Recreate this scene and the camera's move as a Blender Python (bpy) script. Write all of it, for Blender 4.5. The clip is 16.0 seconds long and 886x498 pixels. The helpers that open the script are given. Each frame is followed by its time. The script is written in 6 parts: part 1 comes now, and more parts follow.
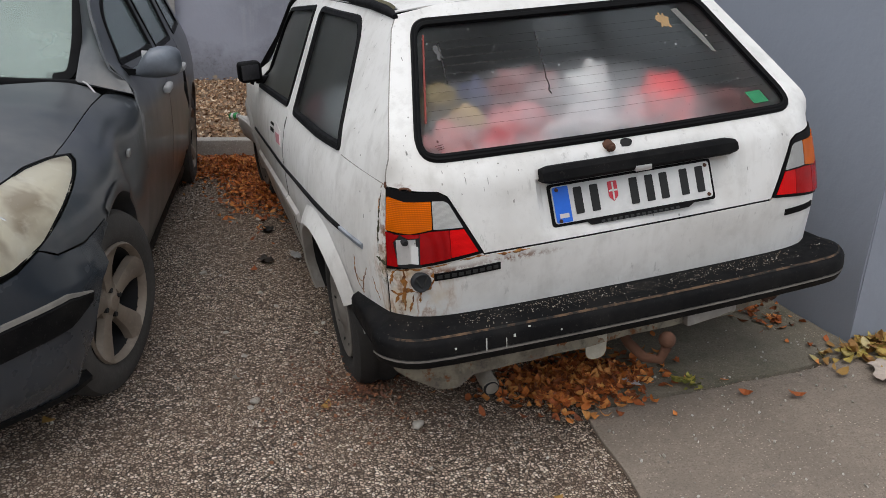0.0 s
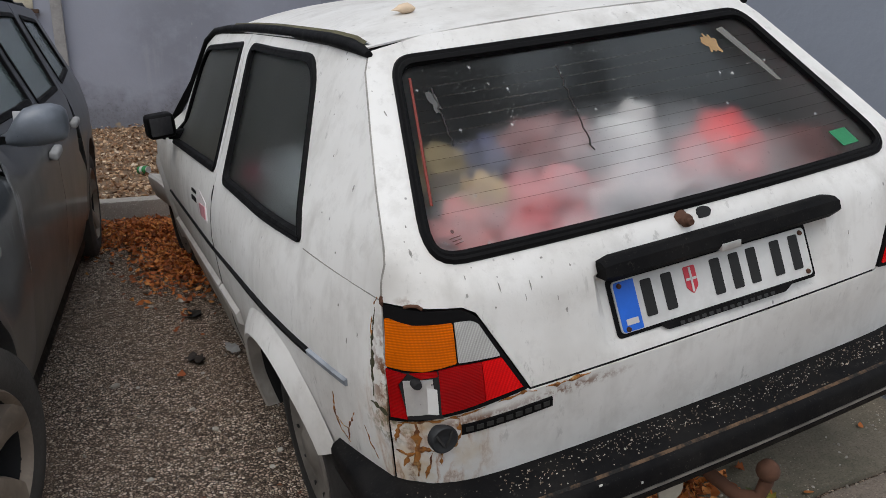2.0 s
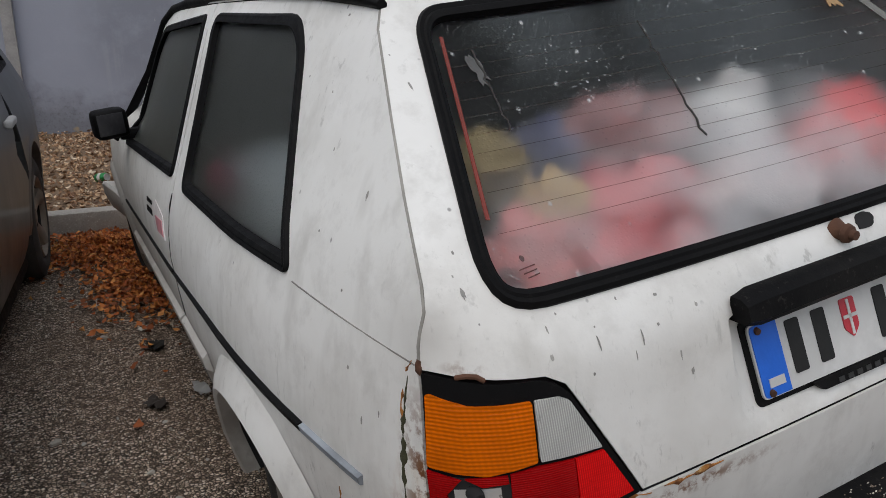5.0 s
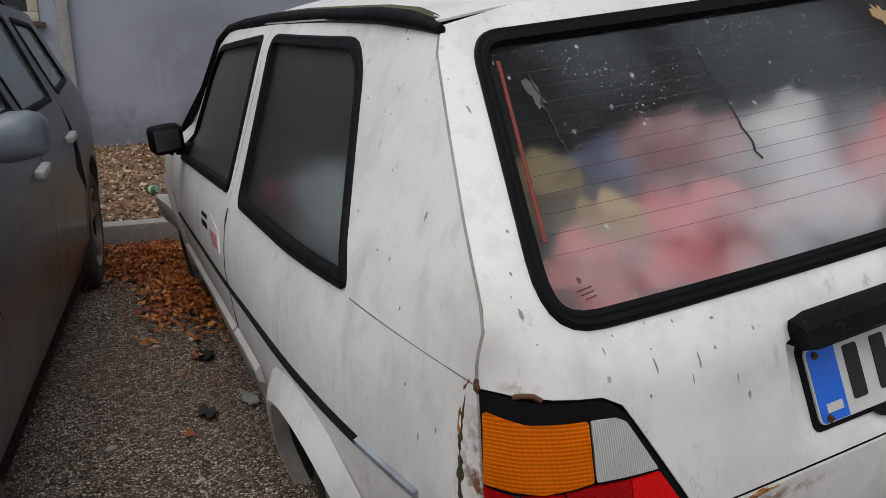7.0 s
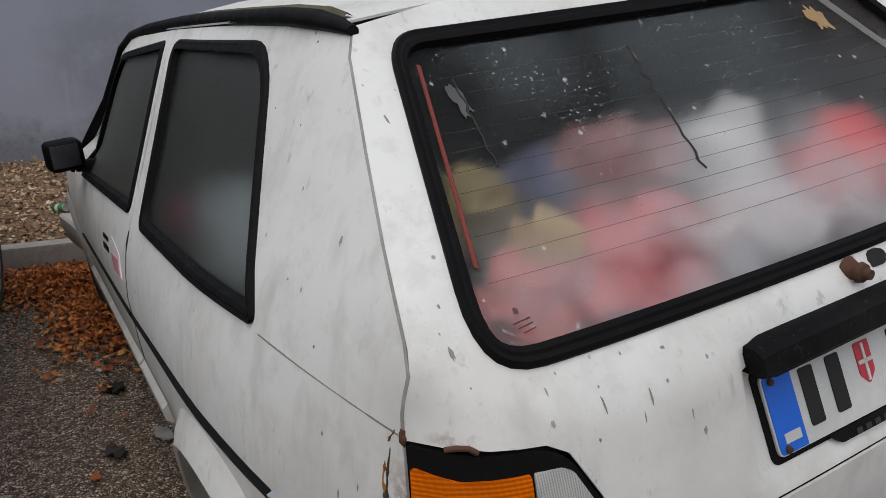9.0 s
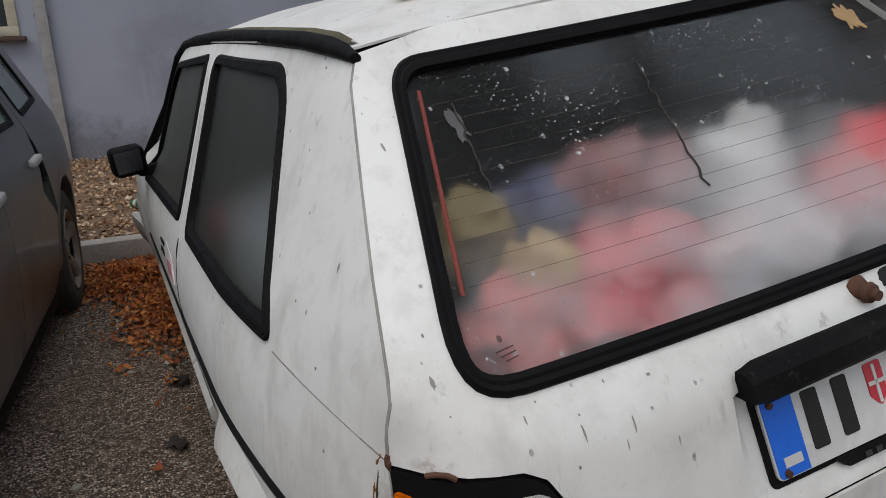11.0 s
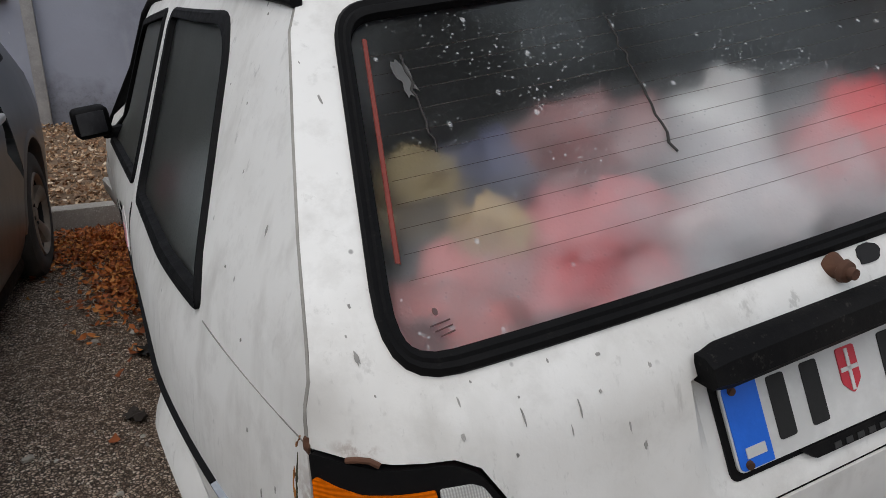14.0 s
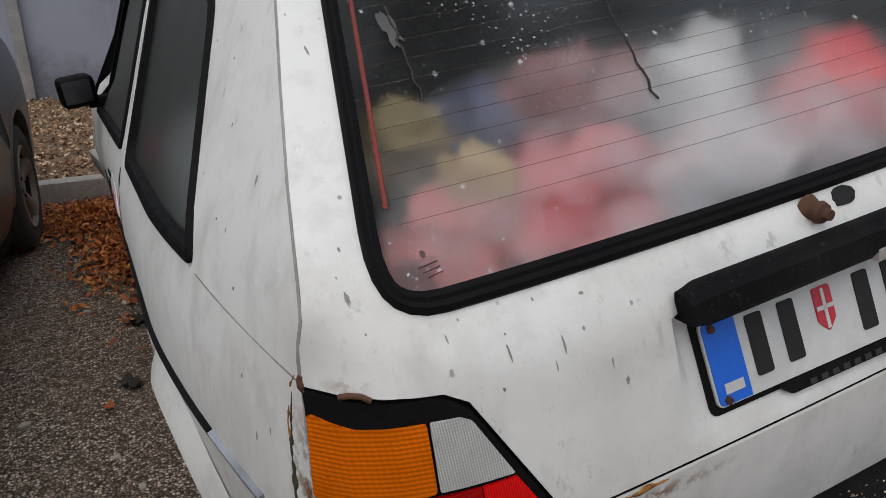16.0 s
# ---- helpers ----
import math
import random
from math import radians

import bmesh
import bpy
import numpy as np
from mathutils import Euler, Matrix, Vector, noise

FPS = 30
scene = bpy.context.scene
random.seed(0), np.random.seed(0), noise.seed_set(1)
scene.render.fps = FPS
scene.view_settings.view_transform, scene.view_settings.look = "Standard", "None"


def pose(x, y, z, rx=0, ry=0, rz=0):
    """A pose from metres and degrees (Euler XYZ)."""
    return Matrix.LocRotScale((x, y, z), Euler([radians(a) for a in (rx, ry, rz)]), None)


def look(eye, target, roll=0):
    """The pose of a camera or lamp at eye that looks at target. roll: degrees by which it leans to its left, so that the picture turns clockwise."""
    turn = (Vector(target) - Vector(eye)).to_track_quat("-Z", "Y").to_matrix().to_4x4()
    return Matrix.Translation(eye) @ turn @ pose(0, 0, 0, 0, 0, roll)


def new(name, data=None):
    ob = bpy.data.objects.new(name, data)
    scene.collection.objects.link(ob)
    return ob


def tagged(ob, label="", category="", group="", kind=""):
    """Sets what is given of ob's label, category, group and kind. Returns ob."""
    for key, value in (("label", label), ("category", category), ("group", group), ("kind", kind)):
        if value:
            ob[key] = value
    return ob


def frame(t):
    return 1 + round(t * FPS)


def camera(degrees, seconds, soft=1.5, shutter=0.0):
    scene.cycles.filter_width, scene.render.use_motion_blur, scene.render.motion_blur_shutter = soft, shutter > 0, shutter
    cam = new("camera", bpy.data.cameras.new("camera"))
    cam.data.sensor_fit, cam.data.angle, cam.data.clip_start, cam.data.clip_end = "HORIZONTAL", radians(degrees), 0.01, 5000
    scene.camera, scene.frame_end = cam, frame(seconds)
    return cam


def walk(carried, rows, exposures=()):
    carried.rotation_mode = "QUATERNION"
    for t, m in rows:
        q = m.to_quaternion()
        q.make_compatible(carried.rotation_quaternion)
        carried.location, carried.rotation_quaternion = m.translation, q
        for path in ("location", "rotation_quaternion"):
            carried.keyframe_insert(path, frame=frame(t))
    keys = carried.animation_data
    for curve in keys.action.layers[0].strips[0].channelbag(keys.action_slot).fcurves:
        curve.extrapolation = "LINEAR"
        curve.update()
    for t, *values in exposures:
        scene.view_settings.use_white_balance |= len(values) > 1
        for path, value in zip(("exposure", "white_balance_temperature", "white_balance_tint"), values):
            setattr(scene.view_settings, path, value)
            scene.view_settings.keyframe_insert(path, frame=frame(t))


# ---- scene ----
cam = camera(59.86, 16.0, soft=0.8)


def aim(x, y, z, yaw, pitch, lean):
    """A camera pose: yaw to the left of +y, pitch above the horizon, lean to its left."""
    a, b = radians(yaw), radians(pitch)
    way = Vector((-math.sin(a) * math.cos(b), math.cos(a) * math.cos(b), math.sin(b)))
    eye = Vector((x, y, z))
    return look(eye, eye + way, lean)


PATH = [
    (0, -1.1869, -1.9452, 1.3572, -17.243, -18.611, 2.865),
    (0.5, -1.2543, -1.6682, 1.3596, -20.009, -18.331, -1.643),
    (1, -1.2687, -1.4878, 1.3512, -22.492, -18.082, -1.547),
    (1.5, -1.1876, -1.3228, 1.3594, -22.789, -16.515, -1.312),
    (2, -1.1621, -1.2026, 1.3437, -23.162, -16.521, 0.593),
    (2.5, -1.1635, -1.1327, 1.3382, -24.450, -16.366, 1.025),
    (3, -1.1554, -1.1077, 1.3293, -24.354, -16.299, 0.614),
    (3.5, -1.1572, -1.0969, 1.3313, -23.733, -16.235, -0.062),
    (3.6, -1.1574, -1.0959, 1.3315, -23.671, -16.228, -0.130),
    (3.7, -1.1381, -1.0188, 1.3125, -24.134, -16.380, 0.046),
    (4, -1.0612, -0.7105, 1.2365, -25.988, -16.984, 0.746),
    (4.2, -1.0642, -0.7078, 1.2374, -25.796, -16.870, 0.614),
    (6.3, -1.0958, -0.6797, 1.2466, -23.784, -15.667, -0.770),
    (6.5, -1.1069, -0.6866, 1.2491, -22.990, -15.625, -0.502),
    (7, -1.1040, -0.7053, 1.2570, -22.093, -15.329, -0.154),
    (7.5, -1.0689, -0.6984, 1.2643, -22.277, -14.511, -0.078),
    (8, -1.0609, -0.6715, 1.2605, -23.191, -14.134, 0.062),
    (8.5, -1.0539, -0.6333, 1.2494, -23.983, -14.115, -0.228),
    (9, -1.0407, -0.5917, 1.2460, -27.458, -14.681, -0.361),
    (9.5, -0.9917, -0.5143, 1.2444, -28.742, -15.029, -0.781),
    (10, -0.9325, -0.4410, 1.2445, -27.725, -15.772, -1.266),
    (10.1, -0.9566, -0.6003, 1.2823, -24.748, -15.773, -2.214),
    (10.2, -0.9727, -0.7065, 1.3075, -22.763, -15.773, -2.846),
    (12.5, -0.8749, -0.4906, 1.2793, -21.035, -16.446, -2.492),
    (13, -0.8795, -0.5167, 1.2663, -21.253, -17.302, -2.196),
    (13.5, -0.8705, -0.5704, 1.2666, -21.511, -17.668, -1.738),
    (14, -0.8563, -0.5945, 1.2643, -22.065, -17.663, -1.116),
    (14.5, -0.8577, -0.6038, 1.2612, -22.246, -17.771, -1.008),
    (15, -0.8526, -0.6130, 1.2588, -22.481, -18.128, -0.917),
    (15.5, -0.8534, -0.6215, 1.2548, -22.670, -18.410, -0.988),
    (16, -0.8656, -0.6247, 1.2393, -22.785, -19.613, -1.707),
]

walk(cam, [(t, aim(*row)) for t, *row in PATH], exposures=[(0.0, 0.40), (1.0, 0.31), (2.0, 0.25), (3.5, 0.22), (4.2, 0.12), (6.5, 0.10), (10.0, 0.04), (13.0, 0.06), (16.0, 0.06)])

# ---- world and light: a flat, overcast day ----
world = bpy.data.worlds.new("overcast_sky")
scene.world = world
world.use_nodes = True
wt = world.node_tree
sky = wt.nodes.new("ShaderNodeTexSky")
sky.sky_type = "NISHITA"
sky.sun_disc = False
sky.sun_elevation, sky.sun_rotation = radians(64), radians(231)
sky.air_density, sky.dust_density, sky.ozone_density = 1.0, 6.0, 1.0
haze = wt.nodes.new("ShaderNodeMixRGB")
haze.inputs[0].default_value = 0.75
haze.inputs[2].default_value = (7.5, 7.9, 8.45, 1)
wt.links.new(sky.outputs[0], haze.inputs[1])
back = wt.nodes["Background"]
wt.links.new(haze.outputs[0], back.inputs[0])
back.inputs[1].default_value = 0.120
sun_data = bpy.data.lights.new("sun", "SUN")
sun_data.energy, sun_data.angle, sun_data.color = 0.6, radians(60), (1.0, 0.97, 0.92)
sun = new("sun", sun_data)
sun.matrix_world = look((-5, -3, 12), (0, 1, 0))


# ---- material tools ----
class Mat:
    """A node material, built up step by step. All patterns run in the thing's own metres."""

    def __init__(self, name, color=(0.5, 0.5, 0.5), rough=0.5, metal=0.0):
        self.mat = bpy.data.materials.new(name)
        self.mat.use_nodes = True
        self.nt = self.mat.node_tree
        self.b = self.nt.nodes["Principled BSDF"]
        self.set("Base Color", (*color, 1))
        self.set("Roughness", rough)
        self.set("Metallic", metal)
        self.co = self.nt.nodes.new("ShaderNodeTexCoord").outputs["Object"]
        self.col = self.rgb(color)
        self.height = None

    def set(self, key, value):
        self.b.inputs[key].default_value = value

    def link(self, a, b):
        self.nt.links.new(a, b)

    def rgb(self, c):
        n = self.nt.nodes.new("ShaderNodeRGB")
        n.outputs[0].default_value = (*c, 1)
        return n.outputs[0]

    def mapped(self, scale=(1, 1, 1), loc=(0, 0, 0), rot=(0, 0, 0)):
        n = self.nt.nodes.new("ShaderNodeMapping")
        n.inputs["Scale"].default_value, n.inputs["Location"].default_value = scale, loc
        n.inputs["Rotation"].default_value = rot
        self.link(self.co, n.inputs[0])
        return n.outputs[0]

    def noise(self, scale, detail=4.0, rough=0.6, co=None, distort=0.0):
        n = self.nt.nodes.new("ShaderNodeTexNoise")
        n.inputs["Scale"].default_value, n.inputs["Detail"].default_value = scale, detail
        n.inputs["Roughness"].default_value, n.inputs["Distortion"].default_value = rough, distort
        self.link(co or self.co, n.inputs["Vector"])
        return n.outputs["Fac"]

    def cells(self, scale, feature="F1", out="Distance", co=None, random=1.0):
        n = self.nt.nodes.new("ShaderNodeTexVoronoi")
        n.feature = feature
        n.inputs["Scale"].default_value, n.inputs["Randomness"].default_value = scale, random
        self.link(co or self.co, n.inputs["Vector"])
        return n.outputs[out]

    def waves(self, scale, direction="Z", profile="SIN", co=None, distort=0.0):
        n = self.nt.nodes.new("ShaderNodeTexWave")
        n.bands_direction, n.wave_profile = direction, profile
        n.inputs["Scale"].default_value, n.inputs["Distortion"].default_value = scale, distort
        self.link(co or self.co, n.inputs["Vector"])
        return n.outputs["Fac"]

    def near(self, place, inner, outer, squash=(1, 1, 1)):
        """1 close to a place, 0 beyond outer."""
        n = self.nt.nodes.new("ShaderNodeVectorMath")
        n.operation = "SUBTRACT"
        self.link(self.co, n.inputs[0])
        n.inputs[1].default_value = place
        m = self.nt.nodes.new("ShaderNodeVectorMath")
        m.operation = "MULTIPLY"
        self.link(n.outputs[0], m.inputs[0])
        m.inputs[1].default_value = squash
        d = self.nt.nodes.new("ShaderNodeVectorMath")
        d.operation = "LENGTH"
        self.link(m.outputs[0], d.inputs[0])
        return self.step(d.outputs["Value"], outer, inner)

    def axis(self, k):
        n = self.nt.nodes.new("ShaderNodeSeparateXYZ")
        self.link(self.co, n.inputs[0])
        return n.outputs[k]

    def step(self, value, a, b):
        """0 at a, 1 at b, clamped."""
        n = self.nt.nodes.new("ShaderNodeMapRange")
        self.link(value, n.inputs[0])
        n.inputs[1].default_value, n.inputs[2].default_value = a, b
        return n.outputs[0]

    def op(self, kind, a, b=0.0):
        n = self.nt.nodes.new("ShaderNodeMath")
        n.operation = kind
        for i, v in enumerate((a, b)):
            if isinstance(v, (int, float)):
                n.inputs[i].default_value = v
            else:
                self.link(v, n.inputs[i])
        return n.outputs[0]

    def mul(self, a, b):
        return self.op("MULTIPLY", a, b)

    def blend(self, fac, other, kind="MIX"):
        """Lays another colour over the one so far."""
        n = self.nt.nodes.new("ShaderNodeMixRGB")
        n.blend_type = kind
        if isinstance(fac, (int, float)):
            n.inputs[0].default_value = fac
        else:
            self.link(fac, n.inputs[0])
        self.link(self.col, n.inputs[1])
        if isinstance(other, tuple):
            n.inputs[2].default_value = (*other, 1)
        else:
            self.link(other, n.inputs[2])
        self.col = n.outputs[0]
        return self

    def island(self):
        return self.nt.nodes.new("ShaderNodeNewGeometry").outputs["Random Per Island"]

    def each(self):
        return self.nt.nodes.new("ShaderNodeObjectInfo").outputs["Random"]

    def ramp(self, value, stops):
        n = self.nt.nodes.new("ShaderNodeValToRGB")
        self.link(value, n.inputs[0])
        e = n.color_ramp.elements
        while len(e) < len(stops):
            e.new(0.5)
        for k, (pos, c) in zip(e, stops):
            k.position, k.color = pos, (*c, 1)
        return n.outputs[0]

    def rough(self, value, a, b):
        n = self.nt.nodes.new("ShaderNodeMapRange")
        self.link(value, n.inputs[0])
        n.inputs[3].default_value, n.inputs[4].default_value = a, b
        self.link(n.outputs[0], self.b.inputs["Roughness"])
        return self

    def bump(self, value, depth, strength=1.0):
        n = self.nt.nodes.new("ShaderNodeBump")
        n.inputs["Distance"].default_value, n.inputs["Strength"].default_value = depth, strength
        self.link(value, n.inputs["Height"])
        if self.height:
            self.link(self.height, n.inputs["Normal"])
        self.height = n.outputs[0]
        return self

    def done(self):
        self.link(self.col, self.b.inputs["Base Color"])
        if self.height:
            self.link(self.height, self.b.inputs["Normal"])
        return self.mat


def plain(name, color, rough=0.5, metal=0.0, vary=0.25, grain=60, depth=0.0006):
    """A simple worn surface: colour mottled at two scales, with fine relief."""
    m = Mat(name, color, rough, metal)
    big, small = m.noise(6, 3), m.noise(grain, 5)
    dark = tuple(c * (1 - vary) for c in color)
    m.blend(m.step(big, 0.35, 0.7), dark)
    m.blend(m.mul(m.step(small, 0.5, 0.8), 0.5), tuple(min(1, c * (1 + vary) + 0.01) for c in color))
    m.rough(small, max(0.05, rough - 0.12), min(1, rough + 0.15))
    if depth:
        m.bump(small, depth)
    return m.done()


def car_white():
    """Old white paint: chalky, streaked with grey dirt, speckled, rusting round the tail lights."""
    m = Mat("old_white_paint", (0.76, 0.755, 0.735), 0.42)
    dirt = m.noise(2.2, 5, 0.65)
    streak = m.noise(9, 4, 0.6, m.mapped((1.0, 1.0, 0.22)))
    m.blend(m.mul(m.step(dirt, 0.40, 0.66), 0.55), (0.52, 0.50, 0.465))
    blotch = m.noise(13, 6, 0.7, m.mapped(loc=(4, 3, 7)))
    m.blend(m.mul(m.step(blotch, 0.50, 0.66), 0.35), (0.50, 0.485, 0.46))
    m.blend(m.mul(m.step(streak, 0.54, 0.70), 0.38), (0.42, 0.405, 0.375))
    scuff = m.noise(38, 6, 0.7, m.mapped((1.0, 1.0, 0.35), (3, 1, 2)))
    m.blend(m.mul(m.mul(m.step(scuff, 0.60, 0.66), m.step(m.noise(2.6, 3, 0.5, m.mapped(loc=(2, 8, 5))), 0.43, 0.56)), 0.45), (0.30, 0.29, 0.275))
    fine = m.noise(120, 5, 0.7, m.mapped((1.0, 1.0, 0.25), (1, 5, 3)))
    m.blend(m.mul(m.mul(m.step(fine, 0.60, 0.68), m.step(dirt, 0.42, 0.62)), 0.3), (0.33, 0.32, 0.30))
    drip = m.noise(24, 5, 0.7, m.mapped((1.0, 1.0, 0.12), (7, 3, 1)))
    m.blend(m.mul(m.mul(m.step(drip, 0.62, 0.70), m.step(m.noise(3, 3, 0.5, m.mapped(loc=(1, 9, 4))), 0.50, 0.62)), 0.40), (0.30, 0.29, 0.27))
    spot = m.cells(20, co=m.mapped((1, 1, 0.6), (0.3, 0.1, 0.7)))
    keep = m.step(m.noise(7, 2, 0.5, m.mapped(loc=(5, 2, 9))), 0.46, 0.52)
    m.blend(m.mul(m.mul(m.step(spot, 0.075, 0.045), keep), 0.75), (0.17, 0.165, 0.16))
    low = m.step(m.axis(2), 0.56, 0.38)
    low = m.mul(low, m.op("ADD", 0.06, m.mul(m.step(m.axis(1), 0.25, 0.8), 0.94)))
    m.blend(m.mul(m.mul(low, m.step(m.noise(5, 5, 0.65), 0.15, 0.55)), 0.9), (0.29, 0.27, 0.24))
    rustn = m.noise(10, 7, 0.62, m.mapped((1.4, 1.4, 0.5), (0.7, 0, 0.4)), distort=0.15)
    vein = m.op("ABSOLUTE", m.op("SUBTRACT", rustn, 0.5))
    veins = m.step(vein, 0.014, 0.008)
    veins = m.mul(veins, m.step(m.noise(7, 3, 0.5, m.mapped(loc=(6, 2, 2))), 0.40, 0.50))
    zone = m.near((-0.735, 0.04, 0.560), 0.07, 0.19, (1.0, 0.9, 0.9))
    ring = m.mul(m.near((-0.690, 0.0, 0.583), 0.036, 0.052, (1, 0.1, 1)), m.step(m.noise(13, 3, 0.5, m.mapped(loc=(4, 1, 1))), 0.46, 0.56))
    seam = m.near((-0.752, 0.12, 0.74), 0.010, 0.034, (1.0, 0.55, 0.15))
    drop = m.near((-0.722, 0.05, 0.52), 0.003, 0.010, (1.0, 0.05, 0.10))
    under = m.near((-0.62, 0.0, 0.612), 0.003, 0.016, (0.10, 0.2, 1.0))
    lip = m.near((-0.705, 0.08, 0.856), 0.004, 0.022, (0.45, 0.5, 1.6))
    edge = m.near((-0.40, 0.0, 0.622), 0.004, 0.05, (0.28, 1, 3.0))
    m.blend(m.mul(m.mul(zone, m.step(m.noise(10, 5), 0.46, 0.66)), 0.8), (0.56, 0.42, 0.24))
    m.blend(m.mul(m.mul(zone, m.mul(m.step(vein, 0.05, 0.02), 0.45)), m.step(m.noise(7, 3, 0.5, m.mapped(loc=(6, 2, 2))), 0.34, 0.48)), (0.40, 0.17, 0.035))
    m.blend(ring, (0.36, 0.16, 0.045))
    m.blend(m.mul(m.mul(zone, veins), 0.5), (0.20, 0.08, 0.022))
    for area in (seam, lip, edge, drop, under):
        m.blend(m.mul(area, m.step(m.noise(30, 5, 0.7), 0.46, 0.56)), (0.16, 0.06, 0.02))
    moss = m.near((-0.77, 0.10, 0.60), 0.01, 0.07, (1, 0.6, 1.4))
    m.blend(m.mul(moss, m.step(m.noise(60, 4), 0.5, 0.6)), (0.13, 0.13, 0.05))
    m.rough(dirt, 0.30, 0.62)
    m.bump(m.noise(160, 3), 0.0004, 0.5)
    return m.done()


def glass(name, tint=(0.9, 0.95, 0.92), rough=0.3, dirt=0.3, ior=1.12, fogged=0.0, dusty=0.0, dust_sheen_color=(0.55, 0.55, 0.53)):
    """Car glass, fogged inside and spattered outside."""
    m = Mat(name, tint, rough)
    m.set("Transmission Weight", 1.0)
    m.set("IOR", ior)
    fog = m.noise(3.0, 4, 0.6)
    if fogged:
        n = m.nt.nodes.new("ShaderNodeMapRange")
        m.link(fog, n.inputs[0])
        n.inputs[3].default_value, n.inputs[4].default_value = rough * 0.7, min(1.0, rough * 1.35)
        m.link(m.mul(n.outputs[0], m.op("SUBTRACT", 1.0, m.mul(m.step(m.axis(2), 1.00, 1.16), 0.62))), m.b.inputs["Roughness"])
    else:
        m.rough(fog, rough * 0.6, min(1.0, rough * 1.4))
    drops = m.cells(190)
    m.bump(m.step(drops, 0.0, 0.45), 0.0004 if fogged else 0.0012, 0.5)
    spots = m.cells(26, co=m.mapped((1, 0.7, 0.7)))
    pick = m.step(m.noise(9, 3, 0.6, m.mapped(loc=(2, 7, 1))), 0.36, 0.48)
    fine = m.cells(84, co=m.mapped(loc=(1, 4, 2)))
    pick2 = m.step(m.noise(6, 3, 0.6, m.mapped(loc=(9, 3, 4))), 0.47, 0.60)
    mask = m.op("MAXIMUM", m.mul(m.step(spots, 0.105, 0.045), pick), m.mul(m.step(fine, 0.20, 0.10), pick2))
    film = m.mul(m.step(m.noise(5, 6, 0.7), 0.3, 0.8), 0.03)
    mask = m.op("MAXIMUM", m.mul(mask, dirt), m.mul(film, dirt * 0.5))
    if fogged:
        cloud = m.mul(m.step(m.noise(4.5, 5, 0.6, m.mapped(loc=(1.3, 0, 2.2))), 0.34, 0.66), m.near((-0.15, 0.17, 0.92), 0.12, 0.42, (0.74, 0.4, 2.0)))
        mask = m.op("MAXIMUM", mask, m.mul(cloud, fogged))
    # even film: dust, plus sky reflection painted in as a pale colour
    if dusty:
        mask = m.op("MAXIMUM", mask, m.mul(m.op("ADD", 0.65, m.mul(m.step(m.noise(2.5, 5, 0.6), 0.3, 0.75), 0.7)), dusty))
    dust = m.nt.nodes.new("ShaderNodeBsdfDiffuse")
    dust.inputs[0].default_value = (*dust_sheen_color, 1)
    mixer = m.nt.nodes.new("ShaderNodeMixShader")
    m.link(mask, mixer.inputs[0])
    m.link(m.b.outputs[0], mixer.inputs[1])
    m.link(dust.outputs[0], mixer.inputs[2])
    m.link(mixer.outputs[0], m.nt.nodes["Material Output"].inputs[0])
    return m.done()


def asphalt():
    """Coarse old asphalt: dark binder with pale and brown chips standing proud."""
    m = Mat("asphalt", (0.042, 0.031, 0.024), 0.85)
    m.set("Specular IOR Level", 0.2)
    chip = m.cells(98, "DISTANCE_TO_EDGE")
    tone = m.cells(98, out="Color")
    sep = m.nt.nodes.new("ShaderNodeSeparateXYZ")
    m.link(tone, sep.inputs[0])
    pebble = m.ramp(sep.outputs[0], [(0.0, (0.135, 0.096, 0.070)), (0.35, (0.415, 0.315, 0.243)), (0.75, (0.75, 0.60, 0.475)), (1.0, (1.0, 0.89, 0.77))])
    m.blend(m.step(chip, 0.05, 0.17), pebble)
    fine = m.cells(260)
    m.blend(m.mul(m.step(fine, 0.4, 0.2), 0.25), (0.24, 0.21, 0.185))
    m.blend(m.mul(m.step(m.noise(1.4, 5, 0.65), 0.45, 0.68), 0.40), (0.24, 0.165, 0.118))
    m.blend(m.mul(m.step(m.noise(4, 5, 0.7, m.mapped(loc=(4, 8, 0))), 0.55, 0.75), 0.40), (0.13, 0.10, 0.08))
    m.bump(m.step(chip, 0.0, 0.30), 0.007, 0.9)
    m.bump(m.noise(300, 4), 0.0006, 0.5)
    return m.done()


